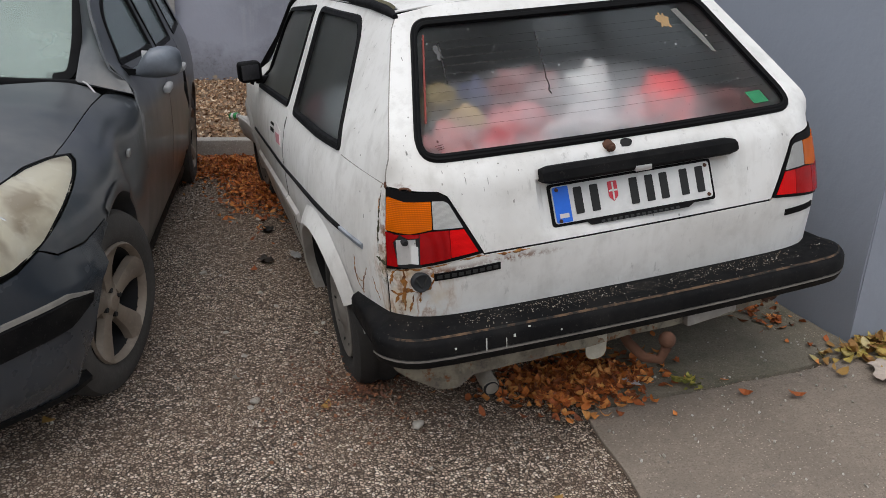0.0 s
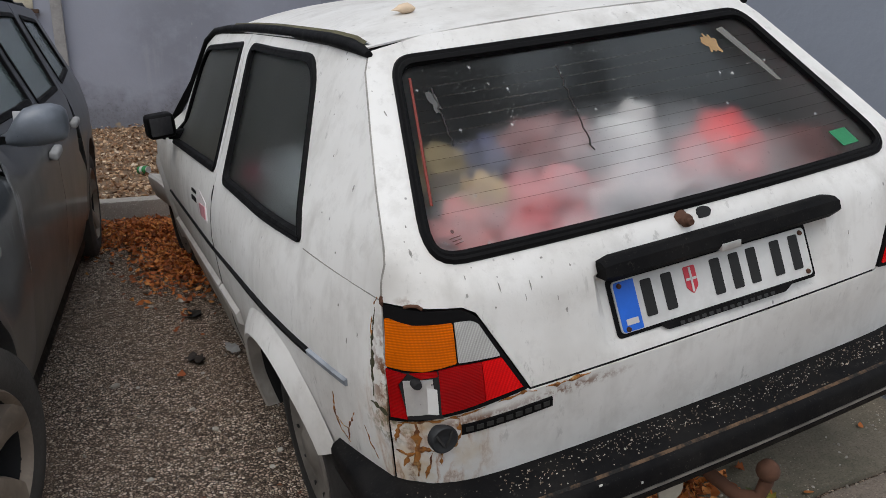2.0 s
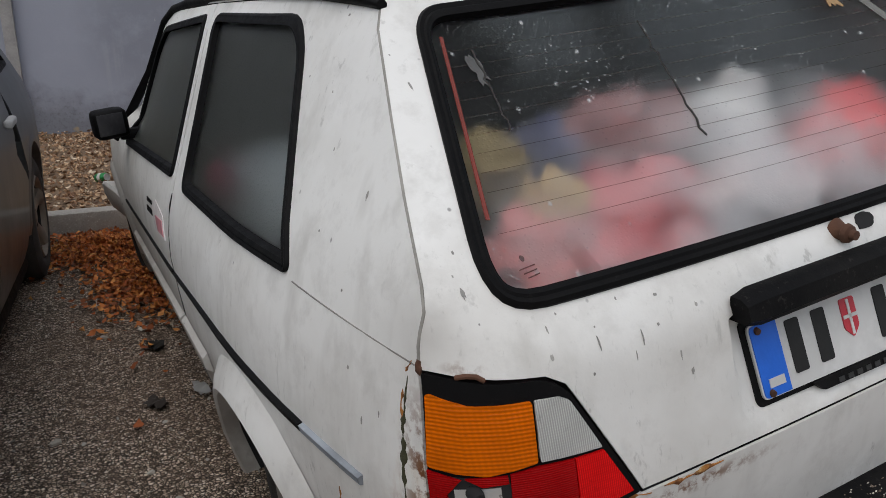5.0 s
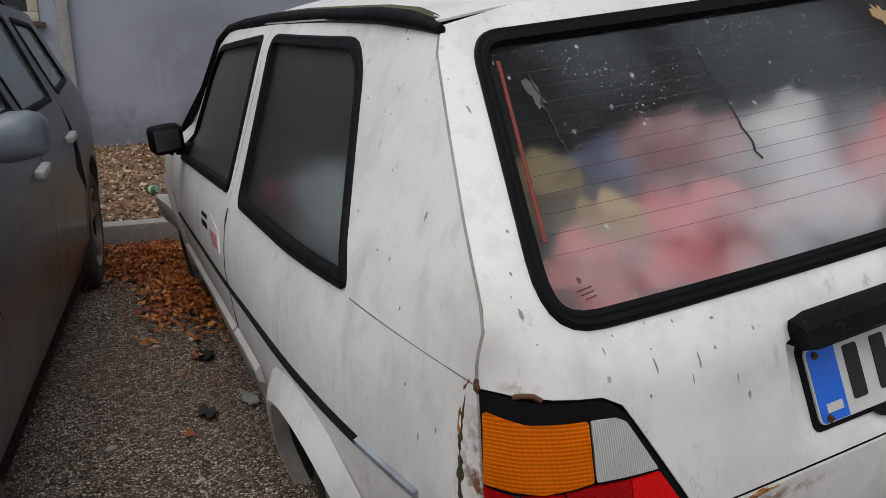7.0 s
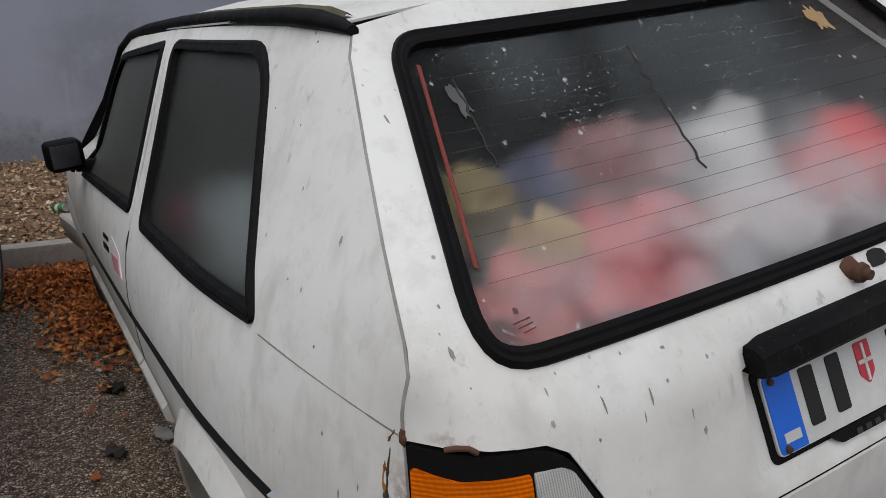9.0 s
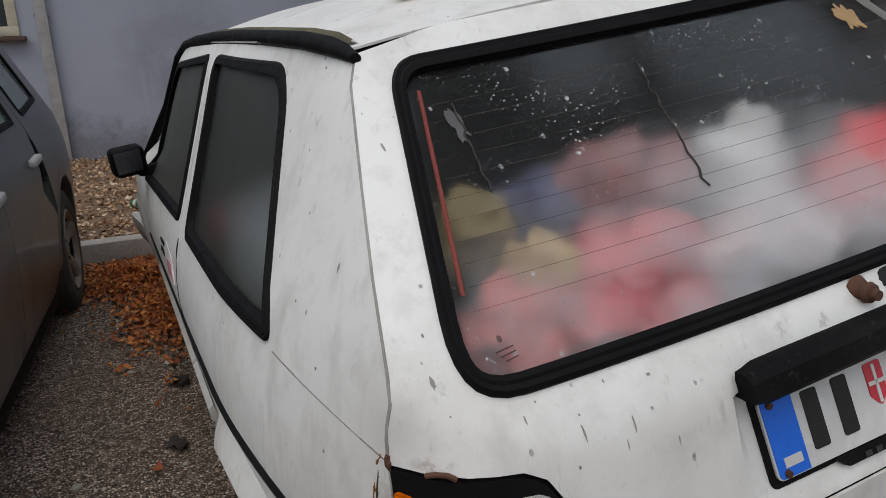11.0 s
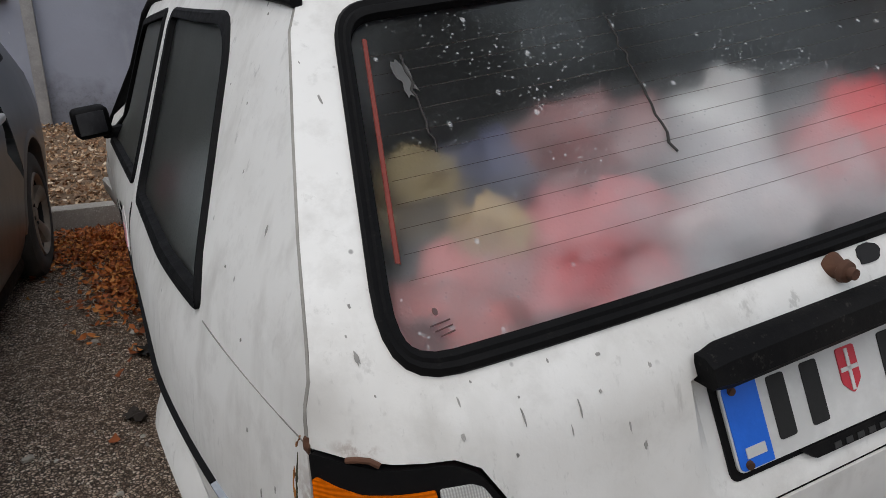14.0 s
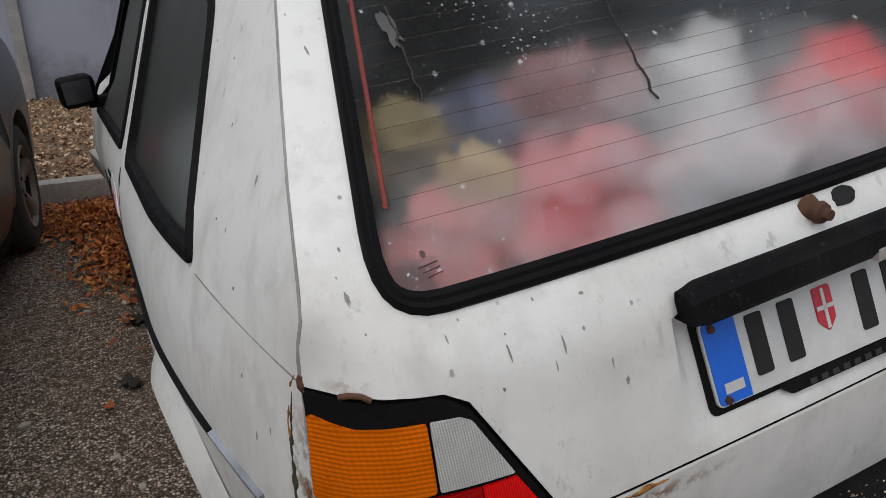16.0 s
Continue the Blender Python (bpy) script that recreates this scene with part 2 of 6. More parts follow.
def concrete(name, color, green=0.0):
    m = Mat(name, color, 0.9)
    m.blend(m.mul(m.step(m.noise(3, 6, 0.7), 0.4, 0.7), 0.5), tuple(c * 0.62 for c in color))
    m.blend(m.mul(m.step(m.noise(26, 5, 0.7), 0.5, 0.75), 0.5), tuple(c * 1.35 for c in color))
    if green:
        m.blend(m.mul(m.step(m.noise(7, 5, 0.7, m.mapped(loc=(3, 3, 0))), 0.45, 0.7), green), (0.075, 0.085, 0.05))
    pit = m.cells(75)
    grit = m.noise(150, 4, 0.7)
    m.blend(m.mul(m.step(grit, 0.50, 0.62), 0.65), tuple(c * 0.45 for c in color))
    m.blend(m.mul(m.step(m.noise(75, 5, 0.75, m.mapped(loc=(7, 2, 0))), 0.56, 0.68), 0.55), tuple(min(1, c * 1.6) for c in color))
    m.blend(m.mul(m.mul(m.step(pit, 0.20, 0.12), m.step(m.noise(6, 3), 0.4, 0.6)), 0.8), tuple(min(1, c * 2.5) for c in color))
    m.blend(m.mul(m.step(m.noise(1.6, 6, 0.7, m.mapped(loc=(2, 5, 0))), 0.48, 0.62), 0.35), tuple(c * 0.6 for c in color))
    m.bump(m.noise(90, 6, 0.7), 0.003, 0.8)
    m.bump(m.noise(9, 4), 0.006, 0.6)
    return m.done()


def wall_paint(name, color, damp=True):
    """Blue-grey rendered wall with brushed-over patches, streaks and damp at its foot."""
    m = Mat(name, color, 0.8)
    m.blend(m.mul(m.step(m.noise(0.7, 5, 0.6), 0.4, 0.65), 0.5), tuple(c * 0.84 for c in color))
    m.blend(m.mul(m.step(m.noise(5, 5, 0.65), 0.5, 0.8), 0.35), tuple(c * 1.15 for c in color))
    if damp:
        patch = m.mul(m.near((-0.35, 0, 1.20), 0.30, 0.62, (0.85, 0, 0.85)), m.step(m.noise(3.5, 6, 0.7), 0.30, 0.56))
        m.blend(m.mul(patch, 0.30), (0.12, 0.125, 0.14))
        run = m.noise(16, 3, 0.5, m.mapped((1, 1, 0.05)))
        band = m.near((-0.45, 0, 0.85), 0.10, 0.40, (0.6, 0, 1))
        m.blend(m.mul(m.mul(m.step(run, 0.55, 0.7), band), 0.35), (0.42, 0.43, 0.47))
        foot = m.op("SUBTRACT", m.op("ADD", m.axis(2), m.mul(m.op("SUBTRACT", 0.5, m.noise(2.6, 5, 0.65)), 0.9)), 0.0)
        m.blend(m.mul(m.step(foot, 0.66, 0.36), 0.6), (0.13, 0.13, 0.145))
        m.blend(m.mul(m.mul(m.step(foot, 0.56, 0.46), m.step(m.noise(30, 6, 0.75), 0.50, 0.70)), 0.5), (0.06, 0.06, 0.06))
        chip = m.mul(m.step(foot, 0.28, 0.2), m.step(m.noise(4, 3, 0.5, m.mapped(loc=(8, 0, 3))), 0.55, 0.6))
        m.blend(chip, (0.40, 0.31, 0.20))
    mark = m.noise(14, 4, 0.7, m.mapped((1, 1, 0.3), (1, 6, 2)))
    m.blend(m.mul(m.step(mark, 0.72, 0.76), 0.5), (0.55, 0.56, 0.58))
    m.blend(m.mul(m.step(m.noise(30, 4, 0.7), 0.68, 0.74), 0.4), tuple(c * 0.6 for c in color))
    m.bump(m.noise(40, 5), 0.003, 0.5)
    m.bump(m.noise(4, 3), 0.01, 0.4)
    return m.done()


def black_trim(name, dust=0.5):
    """Weathered black plastic, greyed and dotted with paint flecks."""
    m = Mat(name, (0.0055, 0.0055, 0.006), 0.5)
    m.set("Specular IOR Level", 0.07)
    m.blend(m.mul(m.step(m.noise(9, 5, 0.65), 0.42, 0.75), dust), (0.045, 0.041, 0.037))
    m.blend(m.mul(m.step(m.noise(90, 5, 0.7), 0.6, 0.72), dust), (0.11, 0.10, 0.09))
    fleck = m.mul(m.step(m.cells(120), 0.20, 0.12), m.step(m.noise(14, 4, 0.7, m.mapped(loc=(3, 1, 5))), 0.52, 0.60))
    m.blend(m.mul(fleck, dust * 0.5), (0.22, 0.20, 0.17))
    m.rough(m.noise(30, 4), 0.38, 0.75)
    m.bump(m.noise(220, 4), 0.0006, 0.6)
    return m.done()


def lens(name, color, ribs=34.0, direction="Z", rough=0.16):
    """Ribbed coloured lamp plastic over a pale reflector."""
    m = Mat(name, color, rough)
    cross = "X" if direction == "Z" else "Z"
    # ribs and the lens's light-to-dark gradient are put into the colour
    m.blend(m.mul(m.waves(ribs, direction), 0.70), tuple(c * 0.40 for c in color))
    m.blend(m.mul(m.waves(ribs * 0.8, cross), 0.30), tuple(c * 0.50 for c in color))
    m.blend(m.mul(m.step(m.noise(7, 2), 0.36, 0.62), 0.70), tuple(c * 0.42 for c in color))
    m.blend(m.mul(m.step(m.noise(60, 5, 0.7), 0.62, 0.72), 0.4), tuple(c * 0.25 for c in color))
    m.set("Specular IOR Level", 0.10)
    m.set("Coat Weight", 0.08)
    m.set("Coat Roughness", 0.10)
    m.set("Subsurface Weight", 0.0)
    m.bump(m.waves(ribs, direction), 0.0008, 0.5)
    return m.done()


def dust_sheen_paint(name, dusty=1.0):
    """Dark blue-grey car paint under road dust, with sky sheen put into the dust's grey."""
    m = Mat(name, (0.022, 0.030, 0.040), 0.30)
    m.set("Coat Weight", 0.5 - 0.2 * dusty)
    m.set("Specular IOR Level", 0.35)
    m.set("Coat Roughness", 0.12)
    dust = m.noise(3, 5, 0.65)
    low = m.step(m.axis(2), 1.0, 0.35)
    # grey veil: dust, made stronger to stand in for reflected sky
    m.blend(m.mul(m.step(dust, 0.30, 0.78), 0.60 * dusty), (0.19, 0.187, 0.182))
    m.blend(m.mul(m.mul(low, m.step(m.noise(6, 5, 0.7, m.mapped((1, 1, 0.4))), 0.3, 0.7)), 0.75 * dusty), (0.165, 0.148, 0.128))
    scrape = m.mul(m.near((0.845, 1.50, 0.80), 0.02, 0.10, (1, 0.8, 0.6)), m.step(m.noise(14, 3, 0.5, m.mapped((1, 1, 0.3))), 0.52, 0.56))
    m.blend(m.mul(scrape, 0.8 * dusty), (0.36, 0.38, 0.40))
    m.rough(dust, 0.22, 0.30 + 0.32 * dusty)
    return m.done()


def hazed_lens():
    """Headlamp plastic gone yellow and cloudy, with brown stains."""
    m = Mat("hazed_headlamp", (0.66, 0.62, 0.50), 0.30)
    m.set("Transmission Weight", 0.5)
    m.set("IOR", 1.25)
    m.blend(m.mul(m.step(m.noise(6, 3, 0.5, distort=0.6), 0.46, 0.64), 0.75), (0.26, 0.20, 0.13))
    m.blend(m.mul(m.step(m.noise(16, 4, 0.6, m.mapped(loc=(2, 5, 1))), 0.55, 0.7), 0.5), (0.80, 0.78, 0.70))
    m.set("Coat Weight", 0.4)
    m.bump(m.noise(120, 3), 0.0004, 0.5)
    return m.done()


def leaf_paint(name, stops):
    m = Mat(name, (0.2, 0.1, 0.05), 0.75)
    m.col = m.ramp(m.island(), stops)
    m.blend(m.mul(m.step(m.noise(40, 4), 0.45, 0.75), 0.4), (0.09, 0.045, 0.02))
    m.bump(m.noise(90, 3), 0.001, 0.6)
    return m.done()


def cloth(name, color, rough=0.9):
    m = Mat(name, color, rough)
    m.blend(m.mul(m.step(m.noise(4, 3), 0.4, 0.7), 0.5), tuple(c * 0.55 for c in color))
    m.bump(m.noise(12, 3), 0.02, 0.6)
    return m.done()


WHITE = car_white()
TRIM, BUMPER, RUBBER = black_trim("black_trim", 0.06), black_trim("bumper_plastic", 0.24), plain("tyre_rubber", (0.020, 0.019, 0.018), 0.85, vary=0.3, grain=90, depth=0.002)
TYRE_DUSTY = plain("dusty_tyre_rubber", (0.060, 0.055, 0.050), 0.9, vary=0.4, grain=70, depth=0.002)
REAR_GLASS = glass("fogged_rear_glass", (0.74, 0.75, 0.75), 0.80, 0.62, 1.12, 0.50, dusty=0.004, dust_sheen_color=(0.55, 0.56, 0.58))
SIDE_GLASS = glass("fogged_side_glass", (0.47, 0.49, 0.46), 0.42, 0.14, 1.15, dusty=0.010, dust_sheen_color=(0.42, 0.42, 0.38))
GOLF_SCREEN = glass("dirty_windscreen", (0.12, 0.13, 0.12), 0.25, 0.5, 1.4)
# the pale films on these two stand in for reflected sky as well as dust
CLEAR_GLASS = glass("tinted_side_glass", (0.70, 0.82, 0.78), 0.06, 0.3, 1.5, dusty=0.10, dust_sheen_color=(0.42, 0.52, 0.52))
ESTATE_SCREEN = glass("tinted_windscreen", (0.70, 0.82, 0.78), 0.08, 0.4, 1.5, dusty=0.30, dust_sheen_color=(0.50, 0.60, 0.55))
AMBER, RED, CLEAR = lens("amber_lens", (0.84, 0.165, 0.0015), 62), lens("red_lens", (0.50, 0.003, 0.005), 110), lens("clear_lens", (0.62, 0.62, 0.60), 110, "X")
BRIGHT_RED = lens("bright_red_lens", (0.95, 0.008, 0.010), 110, "X")
SILVER = plain("lamp_reflector", (0.62, 0.62, 0.62), 0.30, 0.6, vary=0.2)
RUST = plain("rusty_steel", (0.115, 0.052, 0.030), 0.85, 0.2, vary=0.5, grain=40, depth=0.002)
STEEL = plain("dull_steel", (0.32, 0.31, 0.29), 0.5, 0.7, vary=0.35)
DARK = plain("dark_interior", (0.010, 0.010, 0.011), 0.9)
HUBCAP = plain("grey_hubcap", (0.20, 0.185, 0.165), 0.7, vary=0.5, grain=30)
ALLOY = plain("brake_dusted_alloy", (0.30, 0.245, 0.195), 0.5, 0.3, vary=0.45, grain=25)
ASPHALT = asphalt()
SLAB, APRON, KERB = concrete("concrete_slab", (0.25, 0.205, 0.165)), concrete("mossy_concrete", (0.215, 0.185, 0.14), 0.55), concrete("kerb_concrete", (0.42, 0.39, 0.35))
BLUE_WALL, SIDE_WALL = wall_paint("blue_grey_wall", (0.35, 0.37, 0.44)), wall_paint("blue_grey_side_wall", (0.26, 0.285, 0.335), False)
DUST_SHEEN, WING, GLOSSY = dust_sheen_paint("dust_sheen_dark_paint"), dust_sheen_paint("wing_dark_paint", 0.5), dust_sheen_paint("glossy_dark_paint", 0.10)
HEADLAMP = hazed_lens()
LEAF_BROWN = leaf_paint("brown_leaves", [(0.0, (0.13, 0.038, 0.013)), (0.4, (0.38, 0.098, 0.022)), (0.75, (0.60, 0.19, 0.038)), (1.0, (0.70, 0.34, 0.10))])
LEAF_YELLOW = leaf_paint("yellow_leaves", [(0.0, (0.22, 0.10, 0.03)), (0.4, (0.36, 0.21, 0.05)), (0.75, (0.40, 0.32, 0.07)), (1.0, (0.50, 0.42, 0.22))])
CRUMBS = leaf_paint("leaf_crumbs", [(0.0, (0.05, 0.022, 0.014)), (0.5, (0.14, 0.052, 0.028)), (1.0, (0.30, 0.13, 0.06))])
GRAVEL = leaf_paint("gravel_and_litter", [(0.0, (0.14, 0.065, 0.033)), (0.4, (0.33, 0.185, 0.095)), (0.75, (0.52, 0.35, 0.21)), (1.0, (0.70, 0.58, 0.43))])


# ---- mesh tools ----
from mathutils.geometry import delaunay_2d_cdt


def mesh_object(name, bm, material, smooth=True, angle=40):
    me = bpy.data.meshes.new(name)
    bm.to_mesh(me)
    bm.free()
    me.materials.append(material)
    if smooth:
        for p in me.polygons:
            p.use_smooth = True
        me.set_sharp_from_angle(angle=radians(angle))
    return new(name, me)


def part(name, bm, material, parent, label="", smooth=True, angle=40):
    """One mesh object under a thing or under a part."""
    ob = mesh_object(name, bm, material, smooth, angle)
    ob.parent = parent
    return tagged(ob, label) if label else ob


def thing(name, m=None, label="", category="", group="", kind=""):
    ob = new(name)
    ob.empty_display_size = 0.1
    if m is not None:
        ob.matrix_basis = m
    return tagged(ob, label, category, group, kind)


def rounded(poly, radius, n=4):
    """A polygon with its corners rounded; radius: one number, or one for each corner."""
    out, k = [], len(poly)
    for i, p in enumerate(poly):
        r = radius[i] if isinstance(radius, (list, tuple)) else radius
        p, a, b = Vector(p), Vector(poly[i - 1]), Vector(poly[(i + 1) % k])
        if r <= 0:
            out.append(p)
            continue
        da, db = (a - p), (b - p)
        r = min(r, da.length * 0.45, db.length * 0.45)
        s, e = p + da.normalized() * r, p + db.normalized() * r
        for j in range(n + 1):
            t = j / n
            out.append(s * (1 - t) ** 2 + p * 2 * t * (1 - t) + e * t * t)
    return out


def inside(p, poly):
    hit, j = False, len(poly) - 1
    for i in range(len(poly)):
        a, b = poly[i], poly[j]
        if (a[1] > p[1]) != (b[1] > p[1]) and p[0] < (b[0] - a[0]) * (p[1] - a[1]) / (b[1] - a[1]) + a[0]:
            hit = not hit
        j = i
    return hit


def dense(poly, step):
    out = []
    for i, p in enumerate(poly):
        p, q = Vector(p), Vector(poly[(i + 1) % len(poly)])
        n = max(1, int((q - p).length / step + 0.5))
        out += [p + (q - p) * (j / n) for j in range(n)]
    return out


def sheet(outline, holes, surface, step, out):
    """A bmesh of a curved panel: outline and holes in its own plane, surface maps (u, v) to a place, out: the way it faces."""
    loops = [dense(outline, step)] + [dense(h, step) for h in holes]
    pts, edges = [], []
    for loop in loops:
        s = len(pts)
        pts += loop
        edges += [(s + i, s + (i + 1) % len(loop)) for i in range(len(loop))]
    edge_pts = np.array([(p.x, p.y) for p in pts])
    lo, hi = edge_pts.min(0), edge_pts.max(0)
    grid = []
    for u in np.arange(lo[0] + step * 0.5, hi[0], step):
        for v in np.arange(lo[1] + step * 0.5, hi[1], step):
            if inside((u, v), loops[0]) and not any(inside((u, v), h) for h in loops[1:]) and np.min(np.abs(edge_pts - (u, v)).sum(1)) > step * 0.6:
                grid.append(Vector((u, v)))
    vs, _, fs, *_ = delaunay_2d_cdt(pts + grid, edges, [], 0, 1e-5)
    bm = bmesh.new()
    bv = [bm.verts.new(surface(v.x, v.y)) for v in vs]
    for f in fs:
        c = sum((vs[i] for i in f), Vector((0, 0))) / len(f)
        if inside(c, loops[0]) and not any(inside(c, h) for h in loops[1:]):
            try:
                bm.faces.new([bv[i] for i in f])
            except ValueError:
                pass
    for v in [v for v in bm.verts if not v.link_faces]:
        bm.verts.remove(v)
    bmesh.ops.recalc_face_normals(bm, faces=bm.faces)
    bm.normal_update()
    total = sum((f.normal * f.calc_area() for f in bm.faces), Vector())
    if total.dot(Vector(out)) < 0:
        bmesh.ops.reverse_faces(bm, faces=bm.faces)
        bm.normal_update()
    return bm


def thicken(bm, depth):
    """Gives a sheet a back and edges, depth behind its face."""
    front = list(bm.faces)
    rim = [e for e in bm.edges if len(e.link_faces) == 1]
    copy = {v: bm.verts.new(v.co - v.normal * depth) for v in list(bm.verts)}
    for f in front:
        bm.faces.new([copy[v] for v in reversed(f.verts)])
    for e in rim:
        a, b = e.verts
        f = e.link_faces[0]
        i = list(f.verts).index(a)
        if f.verts[(i + 1) % len(f.verts)] != b:
            a, b = b, a
        bm.faces.new((b, a, copy[a], copy[b]))
    return bm


def panel(name, outline, holes, surface, step, out, material, parent, label="", depth=0.004, angle=40):
    return part(name, thicken(sheet(outline, holes, surface, step, out), depth), material, parent, label, True, angle)


def ring_strip(path, width, surface, lift, depth, out):
    """A raised band that follows a closed outline, width to its inner side, lifted over the surface."""
    n = len(path)
    bm = bmesh.new()
    rows = []
    for i in range(n):
        p, a, b = Vector(path[i]), Vector(path[i - 1]), Vector(path[(i + 1) % n])
        d = (b - a).normalized()
        side = Vector((-d.y, d.x))
        row = []
        for w, h in ((0, -depth), (0, lift * 0.5), (0.18, lift), (0.45, lift * 0.75), (0.6, lift), (0.92, lift * 0.7), (1, -depth)):
            q = p + side * width * w
            c = Vector(surface(q.x, q.y)) + Vector(out) * h
            row.append(bm.verts.new(c))
        rows.append(row)
    for i in range(n):
        r, s = rows[i], rows[(i + 1) % n]
        for k in range(len(r) - 1):
            bm.faces.new((r[k], r[k + 1], s[k + 1], s[k]))
    bmesh.ops.recalc_face_normals(bm, faces=bm.faces)
    return bm


def ccw(poly):
    a = sum(poly[i - 1][0] * poly[i][1] - poly[i][0] * poly[i - 1][1] for i in range(len(poly)))
    return poly if a > 0 else list(reversed(poly))


def box(bm, size, at=(0, 0, 0), rot=(0, 0, 0), bevel=0.0, seg=2):
    m = pose(*at, *rot) @ Matrix.Diagonal((*size, 1))
    made = bmesh.ops.create_cube(bm, size=1, matrix=m)
    if bevel:
        es = {e for v in made["verts"] for e in v.link_edges}
        bmesh.ops.bevel(bm, geom=list(es), offset=bevel, segments=seg, affect="EDGES", profile=0.6)
    return bm


def boxed(size, at=(0, 0, 0), rot=(0, 0, 0), bevel=0.004, seg=2):
    return box(bmesh.new(), size, at, rot, bevel, seg)


def lathe(profile, n=32, axis="X", at=(0, 0, 0)):
    """Turns a profile of (along, radius) round an axis."""
    bm = bmesh.new()
    rows = []
    for k in range(n):
        a = 2 * math.pi * k / n
        row = []
        for s, r in profile:
            c = {"X": (s, r * math.cos(a), r * math.sin(a)), "Y": (r * math.cos(a), s, r * math.sin(a)), "Z": (r * math.cos(a), r * math.sin(a), s)}[axis]
            row.append(bm.verts.new(Vector(c) + Vector(at)))
        rows.append(row)
    for k in range(n):
        r, s = rows[k], rows[(k + 1) % n]
        for i in range(len(profile) - 1):
            if profile[i][1] < 1e-6 and profile[i + 1][1] < 1e-6:
                continue
            bm.faces.new((r[i], r[i + 1], s[i + 1], s[i]))
    bmesh.ops.remove_doubles(bm, verts=bm.verts, dist=1e-6)
    bmesh.ops.recalc_face_normals(bm, faces=bm.faces)
    return bm


def tube(points, radius, n=10):
    """A bent pipe through points."""
    bm = bmesh.new()
    pts = [Vector(p) for p in points]
    rows, up = [], Vector((0.13, 0.31, 0.94))
    for i, p in enumerate(pts):
        d = (pts[min(i + 1, len(pts) - 1)] - pts[max(i - 1, 0)]).normalized()
        a = d.cross(up).normalized()
        b = d.cross(a)
        r = radius[i] if isinstance(radius, (list, tuple)) else radius
        rows.append([bm.verts.new(p + (a * math.cos(2 * math.pi * k / n) + b * math.sin(2 * math.pi * k / n)) * r) for k in range(n)])
    for r, s in zip(rows, rows[1:]):
        for k in range(n):
            bm.faces.new((r[k], r[(k + 1) % n], s[(k + 1) % n], s[k]))
    bm.faces.new(rows[0])
    bm.faces.new(list(reversed(rows[-1])))
    bmesh.ops.recalc_face_normals(bm, faces=bm.faces)
    return bm


def sweep(section, rail, closed=False):
    """Carries a section of (u, w) along a rail of (place, out, up) frames."""
    bm = bmesh.new()
    rows = [[bm.verts.new(Vector(p) + Vector(o) * u + Vector(w_) * w) for u, w in section] for p, o, w_ in rail]
    k = len(section)
    for r, s in zip(rows, rows[1:]):
        for i in range(k if closed else k - 1):
            bm.faces.new((r[i], r[(i + 1) % k], s[(i + 1) % k], s[i]))
    if closed:
        bm.faces.new(rows[0])
        bm.faces.new(list(reversed(rows[-1])))
    bmesh.ops.recalc_face_normals(bm, faces=bm.faces)
    return bm


def lerp(table, v):
    """Straight-line look-up in a table of (key, value)."""
    if v <= table[0][0]:
        return table[0][1]
    for (a, x), (b, y) in zip(table, table[1:]):
        if v <= b:
            return x + (y - x) * (v - a) / (b - a)
    return table[-1][1]


def blob(seed, size, at, rough=0.25, sub=3):
    """A soft lump, such as a stuffed bag or a heap of clothes."""
    bm = bmesh.new()
    bmesh.ops.create_icosphere(bm, subdivisions=sub, radius=1)
    for v in bm.verts:
        k = 1 + rough * noise.noise(v.co * 1.7 + Vector((seed * 3.1, seed, 0))) + rough * 0.9 * noise.noise(v.co * 3.4 + Vector((0, seed, 7))) - rough * 0.8 * abs(noise.noise(v.co * 2.6 + Vector((seed, 5, 1))))
        v.co = Vector((v.co.x * size[0] * k, v.co.y * size[1] * k, v.co.z * size[2] * k)) + Vector(at)
    return bm


def crumbs(name, matrices, jitter, material):
    """Many small rough stones in one mesh, one for each matrix."""
    base = bmesh.new()
    bmesh.ops.create_icosphere(base, subdivisions=1, radius=1)
    co = [v.co.copy() for v in base.verts]
    tri = [[v.index for v in f.verts] for f in base.faces]
    base.free()
    verts, faces = [], []
    for m in matrices:
        k = len(verts)
        for c in co:
            p = m @ c
            verts.append(p + Vector((noise.noise(p * 60), noise.noise(p * 60 + Vector((9, 0, 0))), noise.noise(p * 60 + Vector((0, 9, 0))))) * jitter)
        faces += [[k + i for i in f] for f in tri]
    me = bpy.data.meshes.new(name)
    me.from_pydata(verts, [], faces)
    me.materials.append(material)
    return new(name, me)


# ---- the ground ----
def ground_z(x, y):
    """The forecourt is level, and rises towards the house beside the parked white car."""
    t = max(0.0, min(1.0, (x + 0.05) / 1.3))
    return 0.12 * t


def build_ground():
    bm = bmesh.new()
    xs = [-400, -60, -12, -6, -4, -3, -2, -1, -0.05, 0.3, 0.6, 0.9, 1.25, 3, 8, 60, 400]
    ys = [-400, -60, -12, -6, -3, -1.5, 0, 1, 2, 3, 4.35, 8, 20, 60, 400]
    g = [[bm.verts.new((x, y, ground_z(x, y))) for y in ys] for x in xs]
    for i in range(len(xs) - 1):
        for j in range(len(ys) - 1):
            bm.faces.new((g[i][j], g[i + 1][j], g[i + 1][j + 1], g[i][j + 1]))
    ob = mesh_object("ground", bm, ASPHALT)
    tagged(ob, "coarse worn asphalt forecourt scattered with grit", "ground", kind="structure")
    return ob


